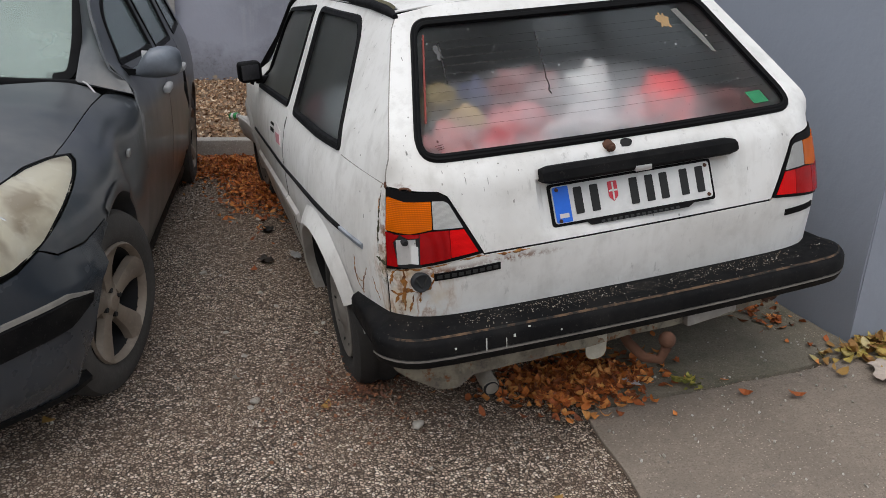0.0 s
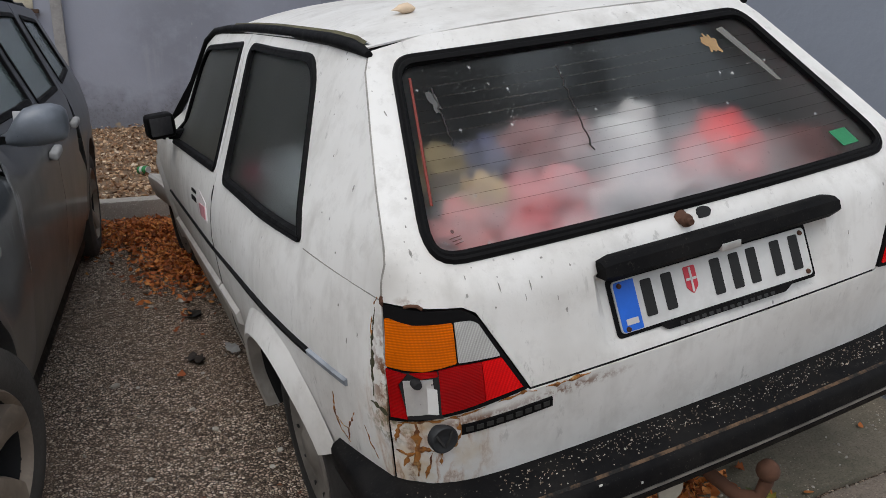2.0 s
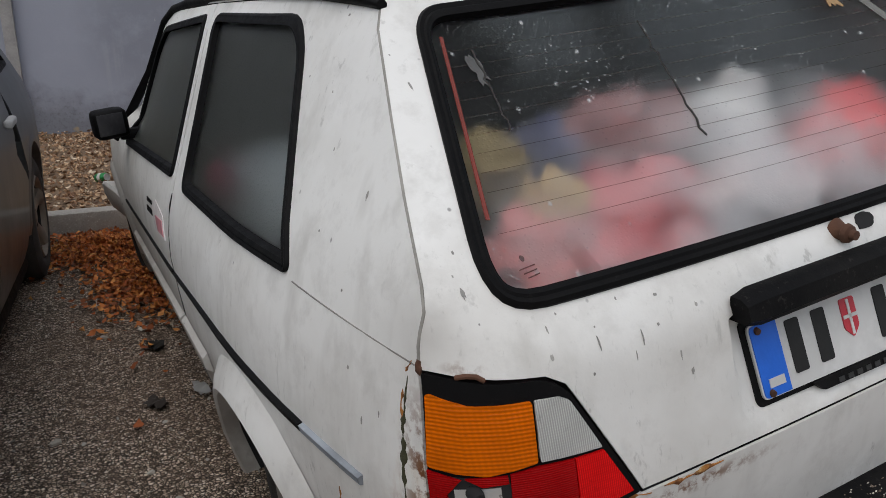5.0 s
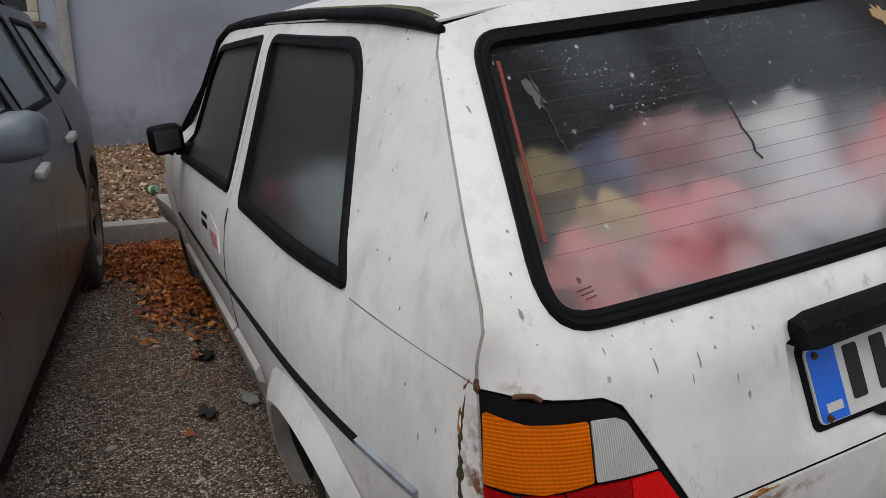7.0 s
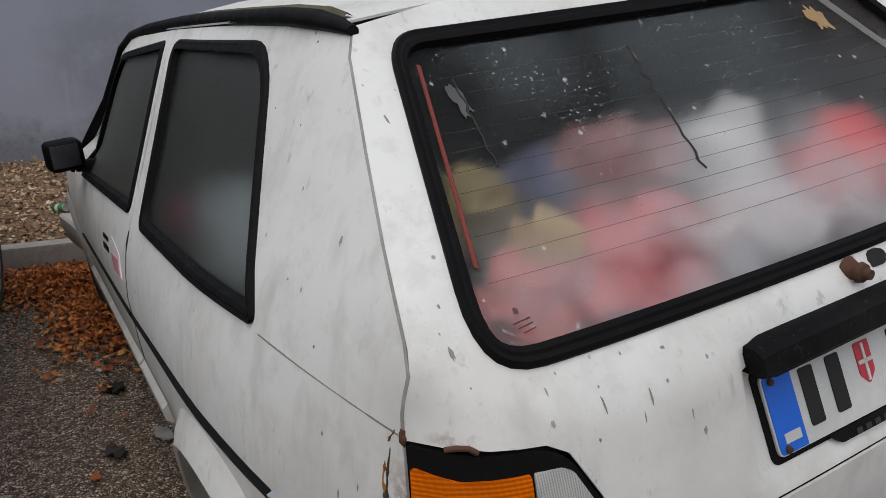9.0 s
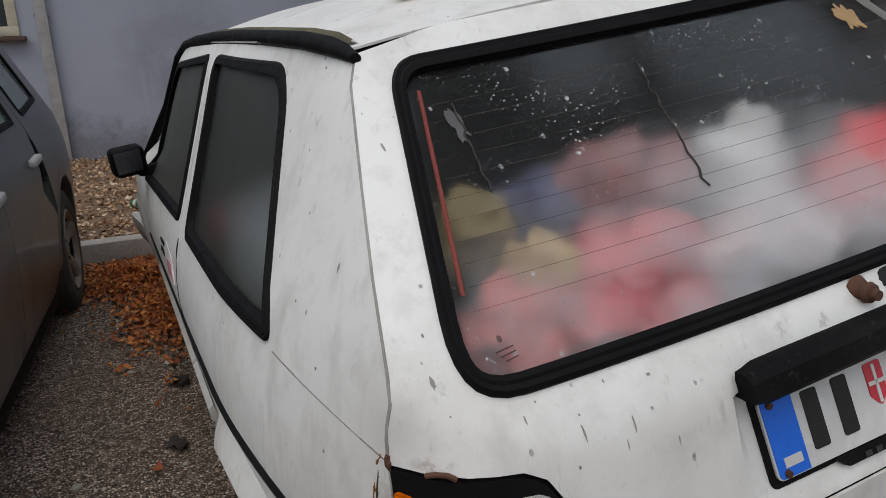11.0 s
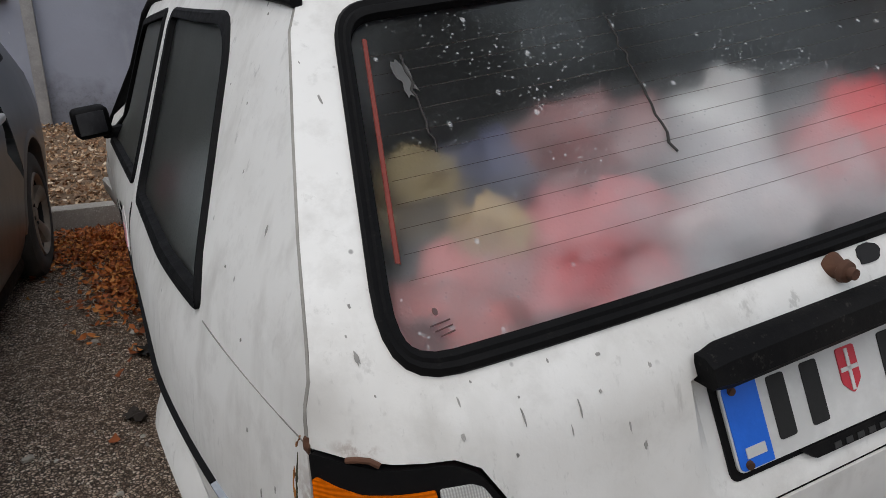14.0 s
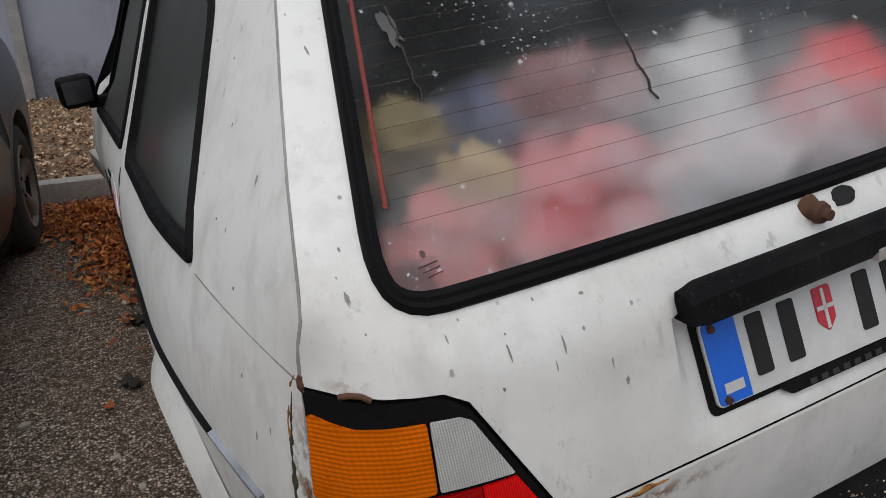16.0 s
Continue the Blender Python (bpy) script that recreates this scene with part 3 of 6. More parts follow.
def slab(name, corners, thick, material, label):
    """A concrete slab lying on the ground, with chipped edges."""
    def top(u, v):
        return (u, v, ground_z(u, v) + thick + 0.004 * noise.noise(Vector((u * 3, v * 3, 1))))
    outline = [p + Vector((noise.noise(Vector((p.x * 9, p.y * 9, 0))), noise.noise(Vector((p.x * 9, p.y * 9, 5))))) * 0.012 for p in dense(corners, 0.06)]
    bm = thicken(sheet(outline, [], top, 0.08, (0, 0, 1)), thick + 0.03)
    return tagged(mesh_object(name, bm, material), label, "pavement", kind="structure")


build_ground()
slab("pavement_slab", [(-0.012, 0.115), (-0.060, -0.313), (-0.2, -2.2), (2.6, -2.2), (2.6, 0.13), (1.16, 0.13), (0.87, 0.098)], 0.012, SLAB, "grey concrete paving slab with grit and leaves")
slab("pavement_apron", [(0.03, 0.130), (0.86, 0.116), (1.15, 0.150), (1.15, 3.2), (0.18, 3.0)], 0.016, APRON, "damp mossy concrete apron under the white car")
slab("pavement_strip", [(1.17, 0.150), (2.6, 0.150), (2.6, 0.215), (1.17, 0.215)], 0.010, APRON, "narrow strip of dirty concrete along the house wall")


def kerb_stone(x0, x1):
    bm = boxed((x1 - x0 - 0.008, 0.14, 0.17), ((x0 + x1) / 2, 4.43, 0.055), bevel=0.012)
    return bm


kerb = thing("kerb", None, "pale concrete kerb in front of the parked cars", "kerb", kind="structure")
for i in range(8):
    part("kerbstone", kerb_stone(-4.0 + i * 0.8, -3.2 + i * 0.8), KERB, kerb)


def bed(x, y):
    return 0.11 + 0.085 * (y - 4.5) / 3.4 + 0.02 * noise.noise(Vector((x * 1.5, y * 1.5, 3)))


bm = sheet([(-4, 4.5), (2.4, 4.5), (2.4, 8.0), (-4, 8.0)], [], lambda u, v: (u, v, bed(u, v)), 0.2, (0, 0, 1))
tagged(mesh_object("ground_bed", thicken(bm, 0.2), plain("bed_earth", (0.22, 0.145, 0.09), 0.95, vary=0.4, grain=50, depth=0.004)), "strip of gravelly earth below the house wall", "ground", kind="structure")


# ---- the house walls ----
WALL_Y = 7.9


def wall_mesh(outline, holes, surface, step, out, depth):
    return thicken(sheet(outline, holes, surface, step, out), depth)


GRILLE = [(1.36, 1.56), (2.49, 1.56), (2.49, 2.46), (1.36, 2.46)]
WINDOW = [(-3.09, 1.42), (-1.79, 1.42), (-1.79, 2.54), (-3.09, 2.54)]
tagged(mesh_object("wall_north", wall_mesh([(-7, -0.1), (1.6, -0.1), (3.2, -0.1), (3.2, 6.5), (-7, 6.5)], [GRILLE, WINDOW], lambda u, v: (u, WALL_Y, v), 0.6, (0, -1, 0), 0.3), BLUE_WALL, False),
       "blue-grey rendered house wall with damp stains and streaks", "wall", kind="structure")
CORNER_X, CORNER_Y = 1.165, 0.225
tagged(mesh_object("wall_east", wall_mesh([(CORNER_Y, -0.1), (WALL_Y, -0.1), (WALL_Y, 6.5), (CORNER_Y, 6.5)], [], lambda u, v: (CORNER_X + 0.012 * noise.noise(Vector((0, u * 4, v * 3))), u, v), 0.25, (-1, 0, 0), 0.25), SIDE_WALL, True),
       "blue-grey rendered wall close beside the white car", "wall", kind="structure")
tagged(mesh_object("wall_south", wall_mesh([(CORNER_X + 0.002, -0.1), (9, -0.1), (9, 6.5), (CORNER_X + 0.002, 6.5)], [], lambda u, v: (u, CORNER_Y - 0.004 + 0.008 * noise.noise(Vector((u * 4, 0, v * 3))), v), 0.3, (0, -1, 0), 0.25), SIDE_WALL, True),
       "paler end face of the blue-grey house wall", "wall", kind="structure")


# unseen plain walls, added to close the place behind and cut low sky light
UNSEEN_WALL = plain("unseen_wall_grey", (0.42, 0.41, 0.38), 0.9, vary=0.3, grain=8, depth=0.004)
for name, outline, surface, out in (("wall_unseen_back", [(-18, -0.1), (18, -0.1), (18, 3.6), (-18, 3.6)], lambda u, v: (u, -13.0, v), (0, 1, 0)),
                                    ("wall_unseen_west", [(-13, -0.1), (7.2, -0.1), (7.2, 3.6), (-13, 3.6)], lambda u, v: (-11.0, u, v), (1, 0, 0))):
    tagged(mesh_object(name, wall_mesh(outline, [], surface, 1.0, out, 0.3), UNSEEN_WALL, False), "unseen plain grey wall added to cut low sky light", "wall", kind="structure")


def grille_window():
    w = thing("window_1", pose(0, 0, 0), "barred window opening with white iron bars", "window", kind="structure")
    part("window_pane", boxed((1.12, 0.02, 0.9), (1.925, WALL_Y + 0.2, 2.01), bevel=0), DARK, w, "dark window pane")
    white_iron = plain("white_iron", (0.6, 0.6, 0.58), 0.6)
    for i in range(10):
        part("bar", boxed((0.014, 0.014, 0.9), (1.42 + i * 0.113, WALL_Y - 0.03, 2.01), bevel=0.003), white_iron, w)
    for z in (1.60, 2.06):
        part("rail", boxed((1.13, 0.012, 0.02), (1.925, WALL_Y - 0.018, z), bevel=0.003), white_iron, w)


def house_window():
    w = thing("window_2", pose(0, 0, 0), "old window with a peeling cream frame", "window", kind="structure")
    cream = plain("peeling_cream_paint", (0.55, 0.50, 0.38), 0.7, vary=0.35, grain=30)
    for size, at in (((1.3, 0.09, 0.09), (-2.44, WALL_Y + 0.02, 1.465)), ((1.3, 0.09, 0.09), (-2.44, WALL_Y + 0.02, 2.495)), ((0.09, 0.09, 0.94), (-1.835, WALL_Y + 0.02, 1.98)), ((0.09, 0.09, 0.94), (-3.045, WALL_Y + 0.02, 1.98)), ((0.07, 0.07, 0.94), (-2.44, WALL_Y + 0.03, 1.98))):
        part("window_frame", boxed(size, at, bevel=0.008), cream, w)
    part("window_sill", boxed((1.4, 0.16, 0.04), (-2.44, WALL_Y - 0.04, 1.395), bevel=0.008), plain("dark_sill", (0.10, 0.06, 0.04), 0.8), w, "dark worn sill")
    part("window_pane", boxed((1.2, 0.01, 0.94), (-2.44, WALL_Y + 0.05, 1.98), bevel=0), plain("dark_pane", (0.03, 0.035, 0.04), 0.08), w)


grille_window()
house_window()
pipe = thing("drainpipe", None, "pale grey square drainpipe on the house wall", "drainpipe")
part("pipe", boxed((0.105, 0.07, 5.0), (-1.58, WALL_Y - 0.04, 2.68), bevel=0.008), plain("pale_pipe_paint", (0.40, 0.39, 0.38), 0.6, vary=0.3), pipe)
for z in (1.6, 3.2, 4.8):
    part("bracket", boxed((0.135, 0.05, 0.03), (-1.58, WALL_Y - 0.02, z), bevel=0.004), STEEL, pipe)


# ---- the white hatchback ----
LEAN_DEG, YAW_DEG = 7.0, 2.3
golf = thing("hatchback_car", pose(0.0986, 0, 0.0727, 0, -LEAN_DEG, YAW_DEG), "old white three-door hatchback, rusty and leaning on a flat tyre", "car")


SEAM = [(0.7215, 0.850), (0.716, 0.895), (0.700, 0.950), (0.667, 1.035), (0.628, 1.125), (0.576, 1.240), (0.547, 1.280)]


def seam_x(z):
    """Half breadth of the body where its flank meets the tail."""
    return lerp([(0.30, 0.742), (0.60, 0.752), (0.735, 0.738)] + [(h, x) for x, h in SEAM], z)


def ease(v, a, b):
    k = max(0.0, min(1.0, (v - a) / (b - a)))
    return k * k * (3 - 2 * k)


def rear_y(x, z):
    """Where the tail of the body lies behind, at a breadth and height."""
    a = abs(x)
    t = [(0.40, 0.030), (0.60, 0.000), (0.64, -0.004), (0.70, 0.003), (0.80, 0.019), (0.848, 0.029), (0.858, 0.034), (0.90, 0.062), (0.925, 0.080), (0.94, 0.095), (1.255, 0.468), (1.280, 0.495), (1.32, 0.55)]
    y = lerp(t, z)
    k = max(0.0, min(1.0, (z - 0.86) / 0.08))
    low = 0.018 * (a / 0.7) ** 2 + 0.09 * (a / seam_x(z)) ** 12
    high = 0.03 * (a / 0.6) ** 2
    well = ease(a, 0.318, 0.290) * ease(z, 0.662, 0.684) * ease(z, 0.840, 0.818)
    return y + low * (1 - k) + high * k + well * (0.014 + 0.026 * max(0.0, (z - 0.68) / 0.13))


def seam_y(z):
    return rear_y(seam_x(z), z)


def side_x(y, z):
    """Half width of the body at a length and height."""
    t = [(0.10, 0.785), (0.20, 0.815), (0.32, 0.838), (0.50, 0.854), (0.66, 0.856), (0.72, 0.848), (0.80, 0.830), (0.86, 0.804), (0.90, 0.784), (1.24, 0.622), (1.29, 0.592), (1.33, 0.55)]
    x = lerp(t, z)
    end = seam_y(z)
    if y < end + 0.75:
        k = min(1.0, max(0.0, (end + 0.75 - y) / 0.75)) ** 1.7
        x = x * (1 - k) + k * min(x, seam_x(z) + 0.0015)
    if y > 3.1:
        x -= 0.10 * ((y - 3.1) / 0.9) ** 2
    if z > 0.9 and y > 1.9:
        x -= 0.05 * ((y - 1.9) / 0.9) ** 2
    return x


def tail(u, v):
    return (u, rear_y(u, v), v)


def left(u, v):
    return (-side_x(u, v), u, v)


def right(u, v):
    return (side_x(u, v), u, v)


SEAM_SIDE = [(seam_y(z) + 0.004, z) for z in (0.31, 0.42, 0.52, 0.60, 0.68, 0.76, 0.82, 0.850, 0.88, 0.90, 0.925, 0.955, 1.0, 1.04, 1.09, 1.13, 1.19, 1.24, 1.280)]
QUARTER_WINDOW = rounded([(0.515, 0.878), (1.372, 0.862), (1.492, 1.280), (0.772, 1.268)], [0.03, 0.05, 0.05, 0.10], 6)
DOOR_WINDOW = rounded([(1.535, 0.868), (2.58, 0.825), (2.48, 1.16), (2.36, 1.245), (1.622, 1.280)], [0.03, 0.02, 0.05, 0.10, 0.03], 5)
WELL_Y, WELL_Z, WELL_R = 0.75, 0.225, 0.335


def arch(cy, cz, r, a0, a1, n=18):
    return [(cy + r * math.cos(radians(a0 + (a1 - a0) * i / n)), cz + r * math.sin(radians(a0 + (a1 - a0) * i / n))) for i in range(n + 1)]


def golf_side(fn, out, tag):
    quarter = [*SEAM_SIDE, (0.75, 1.294), (1.2, 1.300), (1.57, 1.302), (1.49, 0.84), (1.50, 0.60), (1.50, 0.175), (1.14, 0.175)] + arch(WELL_Y, WELL_Z, WELL_R, -8, 172) + [(0.36, 0.30)]
    q = panel("quarter_panel", quarter, [QUARTER_WINDOW], fn, 0.06, out, WHITE, golf, "dented white rear wing streaked with rust" if tag else "")
    panel("side_lining", [(0.49, 0.60), (0.49, 0.88), (0.73, 1.275), (1.53, 1.292), (1.48, 0.60)], [QUARTER_WINDOW], lambda u, v: Vector(fn(u, v)) - Vector(out) * 0.03, 0.08, out, DARK, q, "dark inner lining")
    door = [(1.507, 0.175), (1.507, 0.60), (1.497, 0.84), (1.577, 1.302), (2.25, 1.292), (2.46, 1.248), (2.86, 0.80), (2.87, 0.62), (2.84, 0.175)]
    d = panel("door", door, [DOOR_WINDOW], fn, 0.07, out, WHITE, golf, "scuffed white front door")
    wing = [(2.877, 0.62), (2.867, 0.80), (3.3, 0.76), (3.86, 0.70), (3.9, 0.40)] + arch(3.28, 0.27, 0.34, 0, 180) + [(2.847, 0.20)]
    panel("front_wing", wing, [], fn, 0.08, out, WHITE, golf)
    for owner, outline, name in ((q, QUARTER_WINDOW, "quarter_window"), (d, DOOR_WINDOW, "door_window")):
        seal = part("window_seal", ring_strip(dense(ccw(outline), 0.04), 0.022, fn, 0.008, 0.012, out), TRIM, owner, "perished black rubber seal")
        pane = sheet(outline, [], lambda u, v: Vector(fn(u, v)) - Vector(out) * 0.010, 0.08, out)
        g = part(name, thicken(pane, 0.004), SIDE_GLASS, owner, "fogged dusty side window")
        g.visible_shadow = False
    # moulding line, black strip and sill along the flank
    def strip(y0, y1, n=24):
        rail = []
        for i in range(n + 1):
            y = y0 + (y1 - y0) * i / n
            z = lerp([(0.12, 0.640), (0.27, 0.641), (0.40, 0.648), (0.50, 0.653), (0.65, 0.661), (0.82, 0.664), (1.2, 0.635), (1.6, 0.603), (2.6, 0.556), (2.9, 0.545)], y)
            rail.append((Vector(fn(y, z)), Vector(out), Vector((0, 0, 1))))
        return sweep([(-0.004, -0.009), (0.005, -0.007), (0.007, 0.006), (-0.004, 0.009)], rail, True)
    part("side_strip", strip(0.44, 1.495), TRIM, q, "thin black side strip")
    part("side_strip", strip(0.26, 0.437, 12), plain("bleached_strip", (0.30, 0.33, 0.37), 0.6, vary=0.5, grain=40) if "bleached_strip" not in bpy.data.materials else bpy.data.materials["bleached_strip"], q, "bleached grey end of the side strip")
    part("side_strip", strip(1.512, 2.86), TRIM, d, "thin black side strip")
    lower = [(0.002, 0.0), (0.016, -0.012), (0.014, -0.040), (-0.004, -0.055)]
    for y0, y1, owner in ((1.16, 1.496, q), (1.512, 2.84, d)):
        rail = [(Vector(fn(y0 + (y1 - y0) * i / 16, 0.50 - 0.05 * (y0 + (y1 - y0) * i / 16 - 1.2))), Vector(out), Vector((0, 0, 1))) for i in range(17)]
        part("flank_moulding", sweep(lower, rail, True), WHITE, owner)
    # flared lip of the wheel arch
    rail = []
    for i in range(29):
        a = radians(-6 + 160 * i / 28)
        y, z = WELL_Y + WELL_R * math.cos(a), WELL_Z + WELL_R * math.sin(a)
        rail.append((Vector(fn(y, z)), Vector(out), Vector((0, math.cos(a), math.sin(a)))))
    part("wheel_arch", sweep([(-0.03, -0.002), (0.026, -0.004), (0.032, 0.008), (0.022, 0.036), (-0.002, 0.078)], rail), WHITE, q)
    liner = [(p - Vector(out) * 0.10, o, w) for p, o, w in rail]
    part("wheel_well", sweep([(0.09, -0.004), (-0.16, -0.004)], liner), DARK, q)
    rail = []
    for i in range(25):
        a = radians(2 + 176 * i / 24)
        y, z = 3.28 + 0.34 * math.cos(a), 0.27 + 0.34 * math.sin(a)
        rail.append((Vector(fn(y, z)), Vector(out), Vector((0, math.cos(a), math.sin(a)))))
    part("front_wheel_arch", sweep([(-0.15, -0.002), (0.012, -0.004), (0.018, 0.012), (0.002, 0.06)], rail), WHITE, golf)
    sill = [(Vector(fn(y, 0.185)), Vector(out), Vector((0, 0, 1))) for y in (1.2, 1.6, 2.0, 2.4, 2.9)]
    part("sill", sweep([(-0.05, -0.04), (-0.012, -0.05), (0.0, -0.01), (-0.006, 0.01)], sill), WHITE, golf)
    # drip rail with perished black trim
    rail = []
    pts = [(0.508, 1.274), (0.56, 1.284), (0.62, 1.293), (0.75, 1.303), (1.0, 1.310), (1.3, 1.316), (1.64, 1.317), (2.0, 1.312), (2.30, 1.298), (2.46, 1.258), (2.62, 1.08), (2.88, 0.815)]
    for y, z in pts:
        g = min(1.0, 0.5 + (y - 0.508) * 6)
        rail.append((Vector(fn(y, z)), Vector(out) * g, Vector((0, 0, 1)) * g))
    part("roof_gutter", sweep([(0.002 + 0.018 * math.cos(a), 0.016 * math.sin(a)) for a in np.linspace(0, 2 * math.pi, 15)[:-1]], rail, True), TRIM, golf, "perished black roof gutter trim")
    rail = [(p + Vector((0, 0, 0.004)) - Vector(o) * 0.020, o, w) for p, o, w in rail[1:8]]
    part("gutter_moss", sweep([(-0.010, 0.006), (0.0, 0.014), (0.010, 0.006)], rail), plain("dry_moss", (0.12, 0.11, 0.06), 0.95, vary=0.5, grain=120, depth=0.004), golf, "dry moss in the roof gutter")
    rail = [(Vector(fn(y, 0.872 - 0.05 * (0.53 - y))), Vector(out), Vector((0, 0, 1))) for y in np.linspace(0.505, 0.150, 12)]
    part("panel_joint", sweep([(-0.004, -0.0014), (0.0006, -0.0012), (0.0006, 0.0012), (-0.004, 0.0014)], rail, True), bpy.data.materials["grimy_gap"], q)
    return q, d


plain("grimy_gap", (0.34, 0.325, 0.30), 0.9, vary=0.5, grain=40)
left_q, left_d = golf_side(left, (-1, 0, 0), True)
golf_side(right, (1, 0, 0), False)
SEAM_LINE = SEAM_SIDE[7:]
for s, fn in ((-1, left), (1, right)):
    rail = [(Vector(fn(y, z)) + Vector((0, -0.002, 0)), Vector((s, -0.7, 0.3)).normalized(), Vector((0, 0, 1))) for y, z in SEAM_LINE]
    part("tailgate_gap", sweep([(-0.012, -0.0022), (-0.0004, -0.0022), (-0.0004, 0.0022), (-0.012, 0.0022)], [(p, o, Vector((0.5 * s, 0.85, 0.0))) for p, o, w in rail], True), bpy.data.materials["grimy_gap"], golf, "grimy gap along the tailgate edge")

def roof_z(x, y):
    """Height of the roof skin, which falls to the tailgate's upper edge."""
    crown = 1.372 - 0.070 * (abs(x) / 0.60) ** 2.6 - 0.05 * max(0.0, (y - 1.9) / 0.5) ** 2
    edge = 1.309 - 0.020 * (abs(x) / 0.535) ** 2.5
    k = max(0.0, (0.95 - y) / 0.41) ** 1.5
    return crown * (1 - k) + edge * k


panel("roof", [(-0.552, 0.540), (-0.3, 0.540), (0, 0.537), (0.3, 0.540), (0.552, 0.540), (0.585, 1.0), (0.580, 1.7), (0.555, 2.25), (0.50, 2.42), (0, 2.48), (-0.50, 2.42), (-0.555, 2.25), (-0.580, 1.7), (-0.585, 1.0)], [], lambda u, v: (u, v, roof_z(u, v)), 0.08, (0, 0, 1), WHITE, golf, "chalky white roof with grime")
panel("windscreen", rounded([(-0.50, 1.28), (0.50, 1.28), (0.66, 0.84), (-0.66, 0.84)], 0.05), [], lambda u, v: (u, 2.46 + (1.30 - v) * 0.92 - 0.1 * (u / 0.6) ** 2, v), 0.12, (0, 1, 0.5), GOLF_SCREEN, golf).visible_shadow = False
panel("bonnet", [(-0.70, 2.86), (0.70, 2.86), (0.66, 3.88), (-0.66, 3.88)], [], lambda u, v: (u, v, 0.84 - 0.10 * max(0.0, (v - 2.86) / 1.02) ** 1.5 - 0.05 * (abs(u) / 0.7) ** 3), 0.12, (0, 0, 1), WHITE, golf)
panel("front_panel", [(-0.70, 0.35), (0.70, 0.35), (0.66, 0.73), (-0.66, 0.73)], [], lambda u, v: (u, 3.90 - 0.06 * (u / 0.7) ** 2, v), 0.15, (0, 1, 0), DARK, golf)
part("front_bumper", boxed((1.60, 0.12, 0.14), (0, 3.93, 0.42), bevel=0.03), BUMPER, golf)

# tailgate with its window
HATCH = [(-0.488, 0.651), (0.488, 0.651), (0.574, 0.822), (0.598, 0.837), (0.655, 0.842)] + SEAM + [(0.40, 1.300), (0, 1.307), (-0.40, 1.300)] + [(-x, z) for x, z in reversed(SEAM)] + [(-0.655, 0.842), (-0.598, 0.837), (-0.574, 0.822)]
REAR_WINDOW = ccw(rounded([(-0.648, 0.905), (0.644, 0.905), (0.512, 1.262), (-0.512, 1.262)], [0.085, 0.085, 0.05, 0.05], 7))
hatch = panel("tailgate", HATCH, [REAR_WINDOW], tail, 0.028, (0, -1, 0.4), WHITE, golf, "scuffed white tailgate with rust along its lower lip")
part("window_seal", ring_strip(dense(REAR_WINDOW, 0.03), 0.021, tail, 0.009, 0.012, (0, -0.645, 0.765)), TRIM, hatch, "wide black rubber window seal")


def on_glass(x, z, lift=0.0):
    p = Vector(tail(x, z))
    return p + Vector((0, -0.645, 0.765)) * lift


pane = part("rear_window", thicken(sheet(REAR_WINDOW, [], lambda u, v: on_glass(u, v, -0.006), 0.05, (0, -1, 1)), 0.004), REAR_GLASS, hatch, "fogged and spattered rear window")
pane.visible_shadow = False


def flat_strip(points, width, lift, thick=0.0012, seed=0):
    """A thin line lying on the rear window."""
    bm = bmesh.new()
    rows = []
    for i, (x, z) in enumerate(points):
        a, b = Vector(points[max(i - 1, 0)]), Vector(points[min(i + 1, len(points) - 1)])
        d = (b - a).normalized()
        s = Vector((-d.y, d.x)) * width * 0.5 * (1 + 0.5 * noise.noise(Vector((x * 50, z * 50, seed))) if seed else 1)
        rows.append([bm.verts.new(on_glass(x - s.x, z - s.y, lift)), bm.verts.new(on_glass(x - s.x * 0.6, z - s.y * 0.6, lift + thick)), bm.verts.new(on_glass(x + s.x * 0.6, z + s.y * 0.6, lift + thick)), bm.verts.new(on_glass(x + s.x, z + s.y, lift))])
    for r, q in zip(rows, rows[1:]):
        for k in range(3):
            bm.faces.new((r[k], r[k + 1], q[k + 1], q[k]))
    bmesh.ops.recalc_face_normals(bm, faces=bm.faces)
    return bm


wire = plain("heater_wire", (0.10, 0.075, 0.07), 0.7)
for i in range(11):
    z = 0.985 + i * 0.0215
    w = 0.592 - (z - 0.93) * 0.375
    part("heating_wire", flat_strip([(-w + 2 * w * k / 16, z) for k in range(17)], 0.00028, -0.0055, 0.0005), wire, pane)
crack = plain("dark_crack", (0.018, 0.016, 0.014), 0.7)
for x0, z0, x1, z1, s in ((-0.452, 1.196, -0.470, 1.088, 3), (-0.132, 1.202, -0.172, 1.036, 8)):
    pts = [(x0 + (x1 - x0) * k / 16 + 0.007 * noise.noise(Vector((k * 0.9, s, 0))), z0 + (z1 - z0) * k / 16) for k in range(17)]
    part("crack", flat_strip(pts, 0.0034, -0.004, seed=s), crack, pane, "dark jagged crack in the glass film")
part("red_edge_strip", flat_strip([(-0.487 - 0.088 * k / 8, 1.220 - 0.220 * k / 8) for k in range(9)], 0.006, -0.0045), plain("red_edging", (0.20, 0.03, 0.02), 0.7), pane, "faded red strip along the glass edge")


def splat(points, lift=-0.0048):
    return thicken(sheet([Vector(p) for p in points], [], lambda u, v: on_glass(u, v, lift + 0.001), 0.012, (0, -1, 1)), 0.001)


